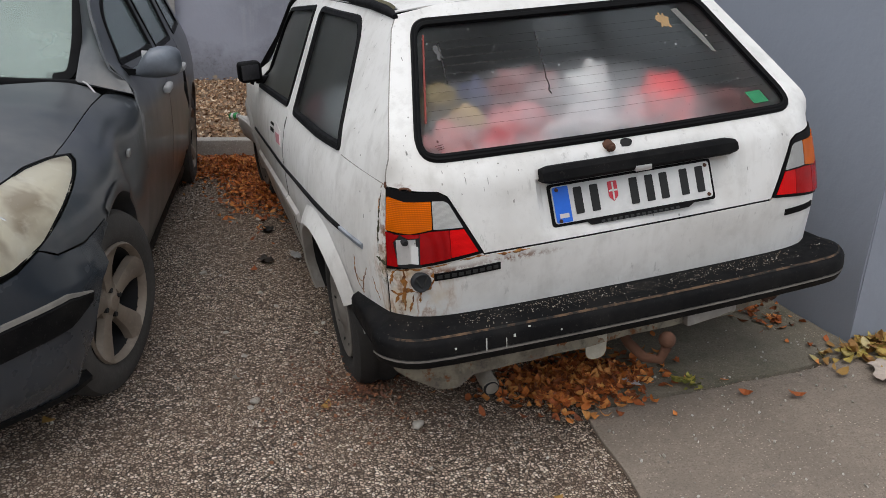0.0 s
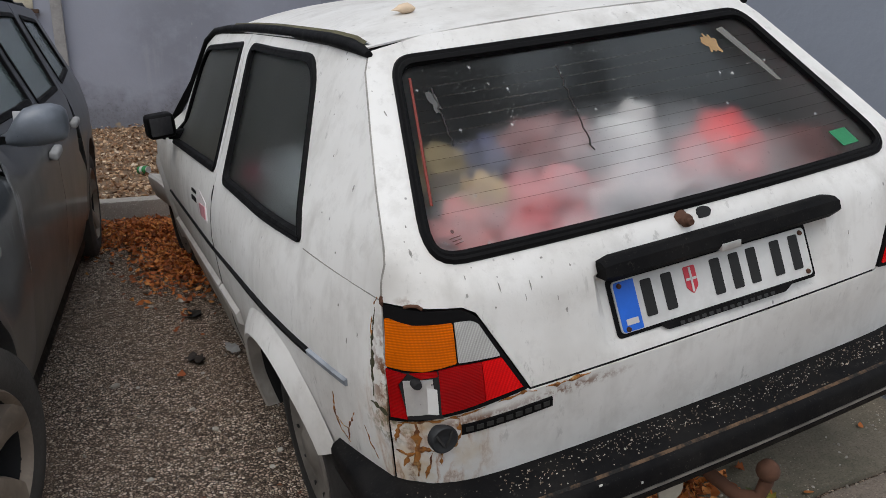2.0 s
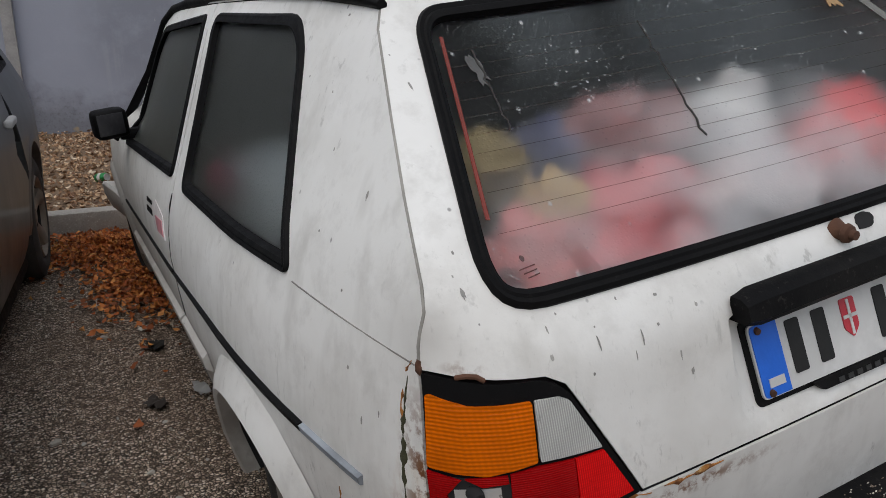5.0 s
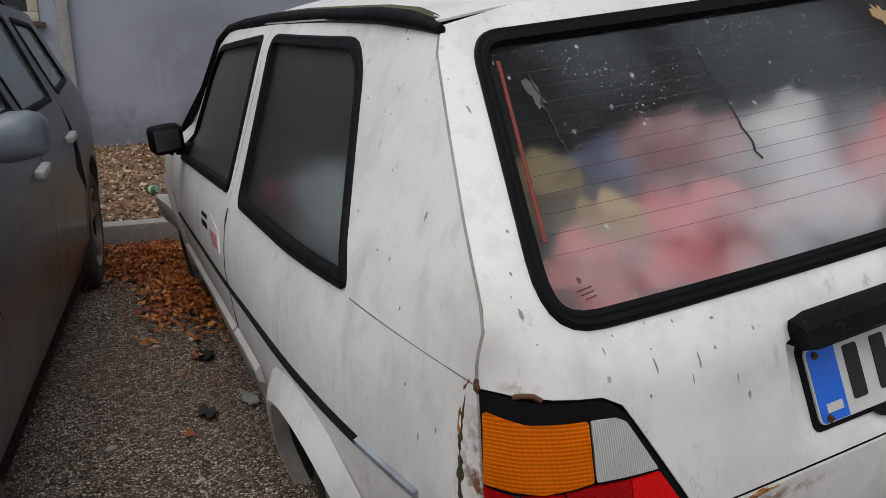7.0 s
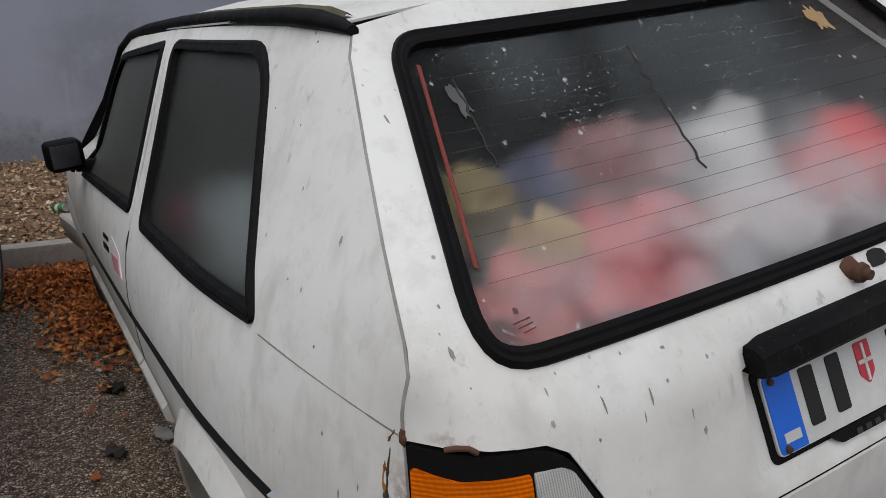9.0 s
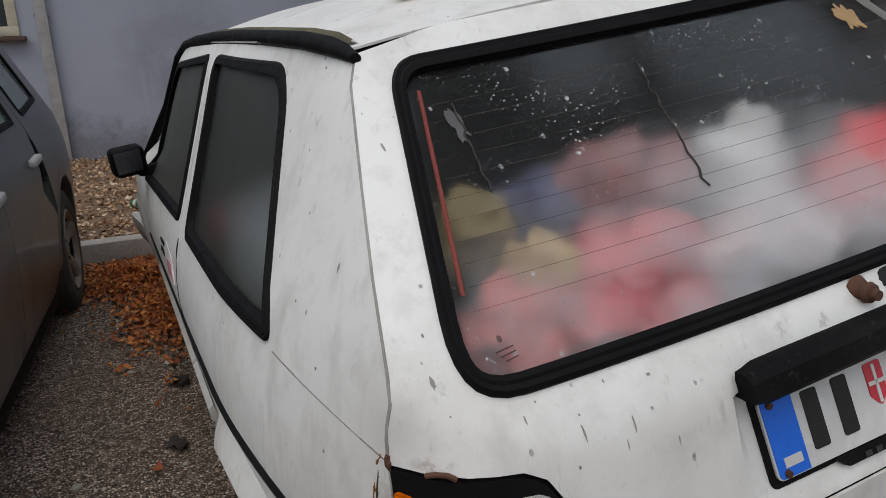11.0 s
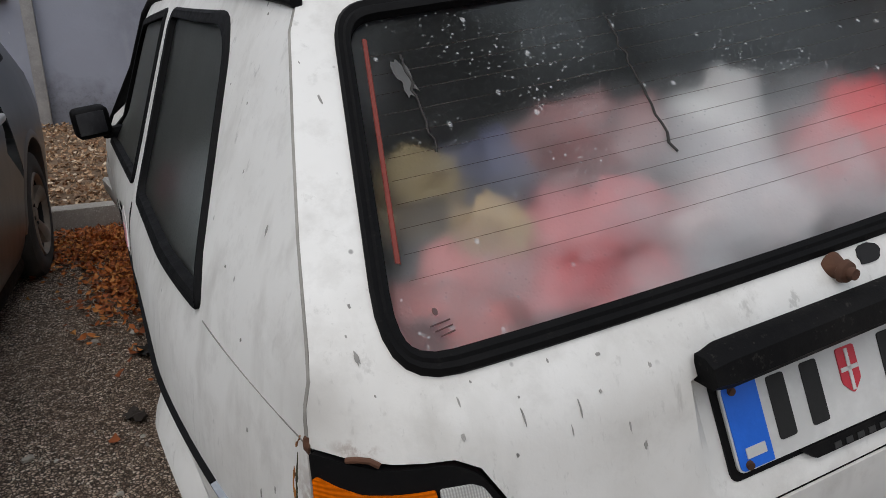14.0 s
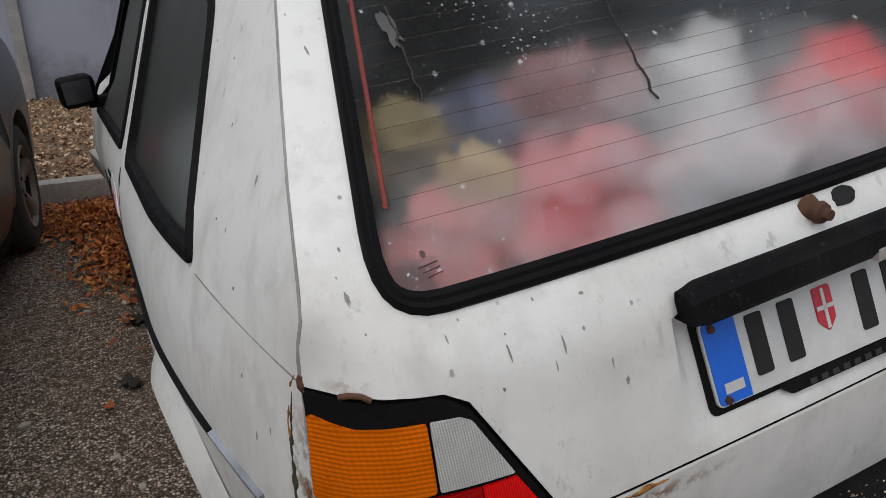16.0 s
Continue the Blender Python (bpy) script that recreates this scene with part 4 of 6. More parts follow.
def ragged(cx, cz, rx, rz, seed, n=26, rough=0.4):
    return [(cx + rx * (1 + rough * noise.noise(Vector((math.cos(2 * math.pi * i / n) * 2, math.sin(2 * math.pi * i / n) * 2, seed)))) * math.cos(2 * math.pi * i / n), cz + rz * (1 + rough * noise.noise(Vector((math.cos(2 * math.pi * i / n) * 2, math.sin(2 * math.pi * i / n) * 2, seed)))) * math.sin(2 * math.pi * i / n)) for i in range(n)]


part("sticker", splat([(0.49, 0.940), (0.55, 0.940), (0.540, 0.972), (0.480, 0.972)]), plain("green_sticker", (0.012, 0.20, 0.075), 0.5), pane, "small green sticker")
part("dropping", splat(ragged(0.337, 1.195, 0.024, 0.022, 4, 36, 1.1)), plain("dried_mud", (0.36, 0.23, 0.11), 0.9), pane, "dried brown splat on the glass")
part("smear", splat([(0.39, 1.222), (0.415, 1.225), (0.455, 1.14), (0.468, 1.09), (0.455, 1.092), (0.42, 1.16)]), plain("pale_smear", (0.17, 0.17, 0.155), 0.9, vary=0.4, grain=30), pane, "pale dried smear on the glass")
part("smear", splat(ragged(-0.462, 1.170, 0.010, 0.022, 9, 20, 0.8)), plain("grey_smear", (0.11, 0.11, 0.11), 0.9, vary=0.6, grain=40), pane)
faint = plain("faint_print", (0.09, 0.05, 0.05), 0.7)
part("glass_mark", splat(ragged(-0.560, 0.957, 0.003, 0.003, 2, 12, 0.2)), faint, pane)
for k in range(3):
    part("glass_mark", flat_strip([(-0.572 + 0.003 * k, 0.947 - 0.0045 * k), (-0.548, 0.949 - 0.0045 * k)], 0.0011, -0.0052), faint, pane)

# handle bar, lock, plate light and number plate
rail = []
for i in range(25):
    x = -0.302 + 0.652 * i / 24
    e = max(0.0, min(1.0, min(x + 0.302, 0.35 - x) / 0.010))
    rail.append((Vector((x, rear_y(0.34, 0.845) - 0.002, 0.842)), Vector((0, -1, 0.12)), Vector((0, 0, 1)) * (0.75 + 0.25 * e ** 0.5)))
part("handle_strip", sweep([(-0.01, -0.022), (0.020, -0.026), (0.028, -0.016), (0.022, 0.010), (0.008, 0.022), (-0.01, 0.024)], rail, True), BUMPER, hatch, "black plastic strip above the number plate")
part("plate_lamp", boxed((0.055, 0.03, 0.018), (0.02, rear_y(0.34, 0.82) - 0.012, 0.824), bevel=0.005), SILVER, hatch, "small number plate lamp")
lock = part("lock", lathe([(-0.028, 0.0), (-0.028, 0.007), (-0.020, 0.008), (-0.018, 0.013), (-0.011, 0.015), (-0.008, 0.011), (0.008, 0.019), (0.012, 0.0)], 18, "Y", (-0.068, rear_y(0, 0.890) - 0.002, 0.890)), RUST, hatch, "rusty lock barrel")
part("lock_hole", thicken(sheet(ragged(-0.008, 0.893, 0.020, 0.011, 5, 18, 0.4), [], lambda u, v: Vector(tail(u, v)) + Vector((0, -0.002, 0)), 0.01, (0, -1, 0)), 0.002), DARK, hatch)


def plate_at(x, z, lift):
    """A place on the number plate, which leans back a little."""
    return Vector((x, 0.044 + (z - 0.80) * 0.36 - lift, z))


plate = thing("number_plate", None, "white number plate with blue band in a cracked black holder", "number plate")
plate.matrix_basis = pose(0.109, 0, 0.074, 0, -7.8, 0)


def plate_piece(name, poly, lift, material, label="", depth=0.003):
    return part(name, thicken(sheet(poly, [], lambda u, v: plate_at(u, v, lift), 0.04, (0, -1, 0)), depth), material, plate, label)


PLATE_WHITE = plain("scratched_plate_white", (0.62, 0.62, 0.61), 0.45, vary=0.18, grain=40)
PLATE_BLUE, PLATE_INK = plain("plate_blue", (0.003, 0.13, 0.68), 0.5, vary=0.1), plain("worn_black_ink", (0.007, 0.007, 0.007), 0.7)
plate_piece("plate_holder", rounded([(-0.270, 0.688), (0.268, 0.688), (0.268, 0.806), (-0.270, 0.806)], 0.010), 0.004, TRIM, "cracked black plate holder", 0.012)
plate_piece("plate_sheet", rounded([(-0.261, 0.697), (0.259, 0.697), (0.259, 0.800), (-0.261, 0.800)], 0.010), 0.008, PLATE_WHITE, "", 0.004)
plate_piece("blue_band", rounded([(-0.258, 0.699), (-0.208, 0.699), (-0.208, 0.798), (-0.258, 0.798)], [0.008, 0, 0, 0.008]), 0.0095, PLATE_BLUE, "blue band", 0.002)
plate_piece("mark_bar", [(-0.246, 0.712), (-0.217, 0.712), (-0.217, 0.724), (-0.246, 0.724)], 0.011, PLATE_WHITE, "", 0.0015)
for x in (-0.180, -0.128, 0.000, 0.052, 0.100, 0.168, 0.222):
    plate_piece("character_bar", rounded([(x - 0.013, 0.716), (x + 0.013, 0.716), (x + 0.013, 0.790), (x - 0.013, 0.790)], 0.004), 0.0098, PLATE_INK, "", 0.002)
plate_piece("emblem", rounded([(-0.083, 0.748), (-0.068, 0.733), (-0.053, 0.748), (-0.053, 0.790), (-0.083, 0.790)], 0.004), 0.0098, plain("emblem_red", (0.55, 0.03, 0.05), 0.5), "small red shield", 0.002)
plate_piece("emblem_cross", [(-0.0705, 0.738), (-0.0655, 0.738), (-0.0655, 0.788), (-0.0705, 0.788)], 0.0112, PLATE_WHITE, "", 0.0012)
plate_piece("emblem_cross", [(-0.0815, 0.762), (-0.0545, 0.762), (-0.0545, 0.767), (-0.0815, 0.767)], 0.0112, PLATE_WHITE, "", 0.0012)
plate_piece("holder_strip", rounded([(-0.15, 0.680), (0.17, 0.680), (0.20, 0.696), (-0.17, 0.696)], 0.004), 0.010, BUMPER, "broken black strip with worn lettering", 0.006)
for k in range(14):
    plate_piece("letter_bar", [(-0.12 + k * 0.019, 0.682), (-0.109 + k * 0.019, 0.682), (-0.109 + k * 0.019, 0.689), (-0.12 + k * 0.019, 0.689)], 0.0112, plain("grey_lettering", (0.022, 0.022, 0.022), 0.6) if k == 0 else bpy.data.materials["grey_lettering"], "", 0.001)
for x, z in ((-0.245, 0.79), (-0.245, 0.704), (0.245, 0.79), (0.245, 0.706)):
    part("screw", lathe([(-0.005, 0.0), (-0.004, 0.005), (0.002, 0.006)], 10, "Y", plate_at(x, z, 0.009)), RUST, plate)

# tail panel below the tailgate
TAIL = [(-0.744, 0.41), (0.744, 0.41), (0.750, 0.616), (0.66, 0.631), (0.497, 0.652), (0.488, 0.644), (-0.488, 0.644), (-0.497, 0.652), (-0.66, 0.631), (-0.750, 0.616)]
tail_panel = panel("tail_panel", TAIL, [], tail, 0.04, (0, -1, 0), WHITE, golf, "white tail panel with rust streaks below the lamp")
part("gap", boxed((0.97, 0.02, 0.012), (0, 0.020, 0.6475), bevel=0), DARK, golf)


HUBCAP_DARK = plain("faded_emblem", (0.014, 0.016, 0.019), 0.6, vary=0.4, grain=80)


def strip_on_tail(name, poly, lift, material, label="", depth=0.004, owner=None):
    return part(name, thicken(sheet(poly, [], lambda u, v: Vector(tail(u, v)) + Vector((0, -lift, 0)), 0.03, (0, -1, 0)), depth), material, owner or tail_panel, label)


badge = part("badge", lathe([(-0.005, 0.0), (-0.005, 0.019), (-0.007, 0.022), (-0.007, 0.026), (-0.004, 0.0285), (0.014, 0.0285)], 28, "Y", (-0.672, rear_y(-0.672, 0.587) - 0.010, 0.587)), HUBCAP_DARK, tail_panel, "round black emblem ringed with rust")
for a in (-28, 28):
    part("badge_bar", boxed((0.0045, 0.004, 0.034), (-0.672 + (0.009 if a > 0 else -0.009), rear_y(-0.672, 0.587) - 0.016, 0.587), (0, a, 0), 0.001), bpy.data.materials["grey_lettering"], badge)
strip_on_tail("name_bar", [(-0.636, 0.586), (-0.442, 0.594), (-0.442, 0.615), (-0.636, 0.608)], 0.004, TRIM, "black model name bar", 0.005)
for k in range(9):
    strip_on_tail("letter_bar", [(-0.628 + k * 0.0205, 0.593 + k * 0.0008), (-0.614 + k * 0.0205, 0.593 + k * 0.0008), (-0.614 + k * 0.0205, 0.603 + k * 0.0008), (-0.628 + k * 0.0205, 0.603 + k * 0.0008)], 0.006, bpy.data.materials["grey_lettering"], "", 0.002)
strip_on_tail("name_bar", [(0.555, 0.582), (0.690, 0.582), (0.690, 0.602), (0.555, 0.602)], 0.004, TRIM, "black model name bar", 0.005)


def tail_light(s, broken):
    """A wedge-shaped tail lamp that wraps round the corner."""
    def at(lift):
        return lambda u, v: Vector((s * u, rear_y(u, v) - lift * 0.9, v)) + Vector((s * lift * 0.4 if u > 0.70 else 0, 0, 0))
    frame_out = [(0.751, 0.620), (0.7225, 0.848), (0.662, 0.838), (0.604, 0.836), (0.578, 0.820), (0.494, 0.653), (0.66, 0.634)]
    lamp = part("tail_light", thicken(sheet(rounded(frame_out, [0.004, 0.004, 0.01, 0.03, 0.03, 0.006, 0.01]), [], at(0.005), 0.022, (0, -1, 0)), 0.025), TRIM, golf,
                "wrap-round tail lamp with one lens broken away" if broken else "wrap-round tail lamp with amber, red and clear lenses")

    def bit(name, poly, lift, mat_, depth=0.006, label="", owner=None):
        return part(name, thicken(sheet(poly, [], at(lift), 0.022, (0, -1, 0)), depth), mat_, owner or lamp, label)

    bit("amber_lens", rounded([(0.739, 0.733), (0.724, 0.826), (0.690, 0.814), (0.6245, 0.815), (0.6300, 0.738), (0.690, 0.727)], 0.004), 0.010, AMBER)
    bit("clear_lens", rounded([(0.6270, 0.738), (0.6215, 0.815), (0.590, 0.813), (0.578, 0.806), (0.5445, 0.735)], 0.003), 0.010, CLEAR)
    bit("red_lens", [(0.6715, 0.642), (0.664, 0.728), (0.6300, 0.733), (0.5845, 0.731), (0.5880, 0.653)], 0.010, RED)
    bit("red_lens", [(0.5865, 0.654), (0.5830, 0.731), (0.543, 0.730), (0.508, 0.662)], 0.010, BRIGHT_RED)
    if broken:
        bit("red_lens", [(0.747, 0.632), (0.740, 0.728), (0.712, 0.722), (0.728, 0.700), (0.724, 0.632)], 0.010, RED)
        bit("red_lens", [(0.708, 0.724), (0.667, 0.727), (0.667, 0.717), (0.695, 0.713)], 0.010, RED)
        bit("lamp_cavity", [(0.734, 0.630), (0.734, 0.722), (0.664, 0.726), (0.668, 0.632)], 0.0062, DARK, 0.004, "dark opening of the broken lamp")
        bit("reflector", [(0.724, 0.638), (0.720, 0.708), (0.676, 0.712), (0.678, 0.646)], 0.0078, SILVER, 0.004, "bare silver reflector of the broken lamp")
        part("bulb_holder", lathe([(-0.012, 0.0), (-0.012, 0.007), (-0.004, 0.010), (0.01, 0.010)], 16, "Y", (s * 0.703, rear_y(0.703, 0.70) - 0.006, 0.703)), DARK, lamp, "empty bulb holder")
        bit("loose_card", [(0.694, 0.644), (0.676, 0.642), (0.672, 0.692), (0.688, 0.696)], 0.0095, PLATE_WHITE, 0.001)
    else:
        bit("red_lens", [(0.747, 0.632), (0.740, 0.728), (0.700, 0.722), (0.667, 0.728), (0.674, 0.640)], 0.010, RED)


tail_light(-1, True)
tail_light(1, False)

# rust that runs from the lamp and its emblem
RUN = Mat("rust_run", (0.33, 0.13, 0.025), 0.9)
RUN.blend(RUN.mul(RUN.step(RUN.noise(38, 5, 0.7), 0.46, 0.58), 0.9), (0.085, 0.026, 0.008))
RUN.blend(RUN.mul(RUN.step(RUN.noise(30, 4, 0.6, RUN.mapped(loc=(4, 4, 1))), 0.56, 0.66), 0.7), (0.52, 0.34, 0.14))
RUN = RUN.bump(RUN.noise(160, 4), 0.002).done()
MOSS = plain("dark_lichen", (0.055, 0.052, 0.022), 0.95, vary=0.6, grain=90, depth=0.003)


def streak(points, width, surface, owner, material, seed, out):
    """A thin ragged crust that follows a line on the body, thinning to its ends."""
    pts = []
    for a, b in zip(points, points[1:]):
        n = max(2, int((Vector(b) - Vector(a)).length / 0.004))
        pts += [Vector(a).lerp(Vector(b), i / n) for i in range(n)]
    pts.append(Vector(points[-1]))
    bm = bmesh.new()
    rows = []
    for i, p in enumerate(pts):
        d = (pts[min(i + 1, len(pts) - 1)] - pts[max(i - 1, 0)]).normalized()
        side = Vector((-d.y, d.x))
        p = p + side * 0.004 * noise.noise(Vector((p.x * 45, p.y * 45, seed)))
        end = min(1.0, 0.15 + 4 * min(i, len(pts) - 1 - i) / len(pts))
        w = width * end * max(0.12, 0.55 + 1.3 * noise.noise(Vector((p.x * 90, p.y * 90, seed + 5))))
        row = []
        for k, lift in ((-1, -0.0006), (-0.4, 0.0007), (0.4, 0.0007), (1, -0.0006)):
            q = p + side * w * 0.5 * k
            row.append(bm.verts.new(Vector(surface(q.x, q.y)) + Vector(out) * lift))
        rows.append(row)
    for r, q in zip(rows, rows[1:]):
        for k in range(3):
            bm.faces.new((r[k], r[k + 1], q[k + 1], q[k]))
    bmesh.ops.recalc_face_normals(bm, faces=bm.faces)
    part("rust_streak" if material == RUN else "lichen", bm, material, owner)


BACK, FLANK = (-0.3, -0.95, 0), (-0.95, -0.3, 0)
for n, (line, w) in enumerate((
        ([(-0.714, 0.632), (-0.712, 0.600), (-0.714, 0.555), (-0.713, 0.485)], 0.009),
        ([(-0.723, 0.628), (-0.738, 0.607), (-0.744, 0.568)], 0.007),
        ([(-0.655, 0.630), (-0.638, 0.622), (-0.635, 0.591), (-0.650, 0.562), (-0.677, 0.550)], 0.009),
        ([(-0.677, 0.550), (-0.703, 0.557), (-0.728, 0.538), (-0.746, 0.545)], 0.010),
        ([(-0.690, 0.548), (-0.697, 0.508), (-0.700, 0.480)], 0.006),
        ([(-0.728, 0.536), (-0.735, 0.505)], 0.006),
        ([(-0.670, 0.552), (-0.674, 0.515)], 0.005),
        ([(-0.740, 0.616), (-0.69, 0.623), (-0.64, 0.628), (-0.585, 0.638)], 0.006),
        ([(-0.56, 0.639), (-0.504, 0.645), (-0.475, 0.640)], 0.005),
        ([(-0.455, 0.640), (-0.40, 0.640), (-0.35, 0.640)], 0.006))):
    streak(line, w * 1.5, tail, tail_panel, RUN, n, BACK)
for n, (line, w, m_) in enumerate((
        ([(0.335, 0.590), (0.350, 0.525), (0.333, 0.491), (0.299, 0.474)], 0.011, RUN),
        ([(0.248, 0.575), (0.290, 0.520), (0.310, 0.470)], 0.009, RUN),
        ([(0.350, 0.525), (0.315, 0.510), (0.290, 0.515)], 0.007, RUN),
        ([(0.21, 0.560), (0.20, 0.520), (0.18, 0.490)], 0.007, RUN),
        ([(0.172, 0.815), (0.173, 0.788), (0.169, 0.775)], 0.012, RUN),
        ([(0.158, 0.858), (0.162, 0.845), (0.165, 0.838)], 0.009, RUN),
        ([(0.162, 0.835), (0.166, 0.800), (0.166, 0.745), (0.162, 0.690), (0.158, 0.650)], 0.009, MOSS),
        ([(0.170, 0.635), (0.135, 0.632), (0.112, 0.628)], 0.011, MOSS))):
    streak(line, w * 1.5, left, left_q, m_, 30 + n, FLANK)

# chipped paint and scratches on the tailgate and the rear wing
CHIP = plain("bared_primer", (0.34, 0.33, 0.31), 0.8, vary=0.5, grain=90)


def chip(place, owner, x, z, w, h, seed):
    poly = ragged(x, z, w, h, seed, 14, 0.7)
    out = Vector((-0.9, -0.3, 0.3)) if owner is left_q else Vector((0, -0.8, 0.6))
    part("paint_chip", thicken(sheet(poly, [], lambda u, v: Vector(place(u, v)) + out * 0.0005, 0.02, out), 0.0012), CHIP, owner)


for n, (x, z, w, h) in enumerate(((-0.657, 0.938, 5, 9), (-0.644, 0.976, 3, 3), (-0.659, 0.955, 2, 2), (-0.470, 0.895, 2, 3), (-0.413, 0.887, 6, 3), (-0.515, 0.874, 2, 2), (-0.386, 0.783, 5, 8), (-0.401, 0.810, 2, 10), (-0.518, 0.858, 2, 12), (-0.534, 0.823, 3, 4),
                                  (-0.427, 0.857, 3, 3), (-0.360, 0.864, 4, 4), (-0.652, 0.903, 2, 2), (-0.584, 0.856, 4, 5), (-0.576, 0.884, 2, 7), (-0.455, 0.848, 1.5, 14), (-0.469, 0.828, 1.5, 10), (-0.557, 0.897, 2, 2), (-0.578, 1.161, 3, 9), (-0.583, 1.204, 2, 2), (0.22, 0.70, 3, 3), (0.40, 0.76, 2, 8))):
    chip(tail, hatch, x, z, w * 0.0005, h * 0.0006, n)
for n, (y, z, w, h) in enumerate(((0.343, 1.027, 4, 9), (0.561, 1.149, 2, 3), (0.673, 1.167, 2, 3), (0.606, 1.262, 4, 3), (0.488, 1.071, 2, 4), (0.30, 0.80, 3, 5), (0.26, 0.735, 2, 9), (0.34, 0.90, 2, 4), (0.22, 0.76, 2, 7), (0.45, 0.96, 2, 3))):
    chip(left, left_q, y, z, w * 0.0007, h * 0.0006, 40 + n)
part("rust_flake", tube([(x, rear_y(x, z) - d, z) for x, z, d in ((-0.694, 0.846, 0.002), (-0.686, 0.850, 0.007), (-0.676, 0.850, 0.008), (-0.668, 0.843, 0.003))], 0.0034, 8), RUST, hatch, "curled flake of rusted metal")
part("rust_flake", blob(21, (0.005, 0.005, 0.010), (-0.7225, rear_y(0.722, 0.853) + 0.001, 0.853), 0.6, 2), RUST, hatch)

# rear bumper: a deep black shelf that wraps round both corners
BUMP = [(-0.10, 0.026), (0.0, 0.030), (0.044, 0.014), (0.060, 0.006), (0.068, -0.006), (0.069, -0.042), (0.061, -0.046), (0.061, -0.052), (0.067, -0.056), (0.058, -0.076), (0.030, -0.088), (-0.05, -0.088)]


def bumper_z(x):
    """Height of the bumper, which hangs a little askew on the body."""
    return 0.432 - 0.012 * x


def bumper_rail():
    rail = []
    for y in np.linspace(0.36, 0.10, 8):
        rail.append((Vector((-0.752 + 0.02 * max(0, (0.3 - y)), y, bumper_z(-0.75))), Vector((-1, 0, 0)), Vector((0, 0, 1))))
    for a in np.linspace(10, 80, 7):
        r = radians(a)
        rail.append((Vector((-0.67 - 0.09 * math.cos(r), 0.085 - 0.09 * math.sin(r), bumper_z(-0.72))), Vector((-math.cos(r), -math.sin(r), 0)), Vector((0, 0, 1))))
    half = rail
    for x in np.linspace(-0.63, 0.63, 23):
        half = half + [(Vector((x, -0.006 - 0.018 * (1 - (x / 0.7) ** 2), bumper_z(x))), Vector((0, -1, 0)), Vector((0, 0, 1)))]
    for p, o, w in reversed(rail):
        half = half + [(Vector((-p.x, p.y, bumper_z(-p.x))), Vector((-o.x, o.y, 0)), w)]
    return half


bumper = part("rear_bumper", sweep(BUMP, bumper_rail(), True), BUMPER, golf, "flaking black rear bumper spotted with paint")
line = [(p + o * 0.064 + Vector((0, 0, -0.049)), o, w) for p, o, w in bumper_rail()[7:-7]]
part("bumper_line", sweep([(-0.006, -0.004), (0.004, -0.003), (0.004, 0.003), (-0.006, 0.004)], line, True), HUBCAP, bumper, "pale groove along the bumper")
SETTLED = Mat("settled_dirt", (0.010, 0.009, 0.008), 0.95)
SETTLED.blend(SETTLED.mul(SETTLED.step(SETTLED.noise(18, 4, 0.7), 0.44, 0.60), 0.8), (0.15, 0.09, 0.05))
SETTLED = SETTLED.bump(SETTLED.noise(120, 4), 0.004).done()
line = [(p + o * 0.050 + Vector((0, 0, 0.0110)), o, w) for p, o, w in bumper_rail()[10:-10]]
part("bumper_dirt", sweep([(-0.003, 0.001), (-0.001, 0.0032), (0.003, 0.001), (0.005, -0.004)], line, True), SETTLED, bumper, "dirt and rust lying on the bumper shelf")

drip_paint = plain("white_paint_drip", (0.62, 0.62, 0.58), 0.5)
for x, z0, z1, w in ((-0.62, 0.403, 0.396, 0.006), (-0.53, 0.415, 0.375, 0.004), (-0.445, 0.412, 0.402, 0.007), (-0.47, 0.405, 0.374, 0.0025), (-0.40, 0.43, 0.425, 0.008), (-0.30, 0.400, 0.394, 0.005)):
    y = -0.006 - 0.018 * (1 - (x / 0.7) ** 2) - 0.071
    part("paint_drip", boxed((w, 0.0016, z0 - z1), (x, y, (z0 + z1) / 2 + bumper_z(x) - 0.420), (0, 2, 0), 0.0007), drip_paint, bumper)
rnd = random.Random(77)
rows = []
spine = bumper_rail()[8:-8]
for _ in range(750):
    k = rnd.choice((rnd.randrange(len(spine) - 1), rnd.randrange(8, len(spine) - 9), rnd.randrange(8, len(spine) - 9), rnd.randrange(8, len(spine) - 9), rnd.randrange(8, len(spine) - 9)))
    t = rnd.random()
    p, o = spine[k][0].lerp(spine[k + 1][0], t), spine[k][1]
    w = rnd.choice((rnd.uniform(-0.03, 0.003), rnd.uniform(-0.03, 0.045), rnd.uniform(0.005, 0.02)))
    h = lerp([(-0.10, 0.026), (0.0, 0.030), (0.044, 0.014)], w)
    d = rnd.uniform(0.0007, 0.0018) * (1.8 if rnd.random() < 0.06 else 1)
    rows.append(Matrix.Translation(p + o * w + Vector((0, 0, h + d * 0.2))) @ Euler((rnd.random() * 6, rnd.random() * 6, 0)).to_matrix().to_4x4() @ Matrix.Diagonal((d * 1.5, d, d * 0.7, 1)))
bumper_grit = crumbs("grit", rows, 0.0003, leaf_paint("pale_crumbs", [(0.0, (0.10, 0.07, 0.045)), (0.5, (0.26, 0.21, 0.16)), (1.0, (0.60, 0.57, 0.50))]))
bumper_grit.parent = bumper
tagged(bumper_grit, "pale grit and crumbs lying on the bumper", kind="stuff")

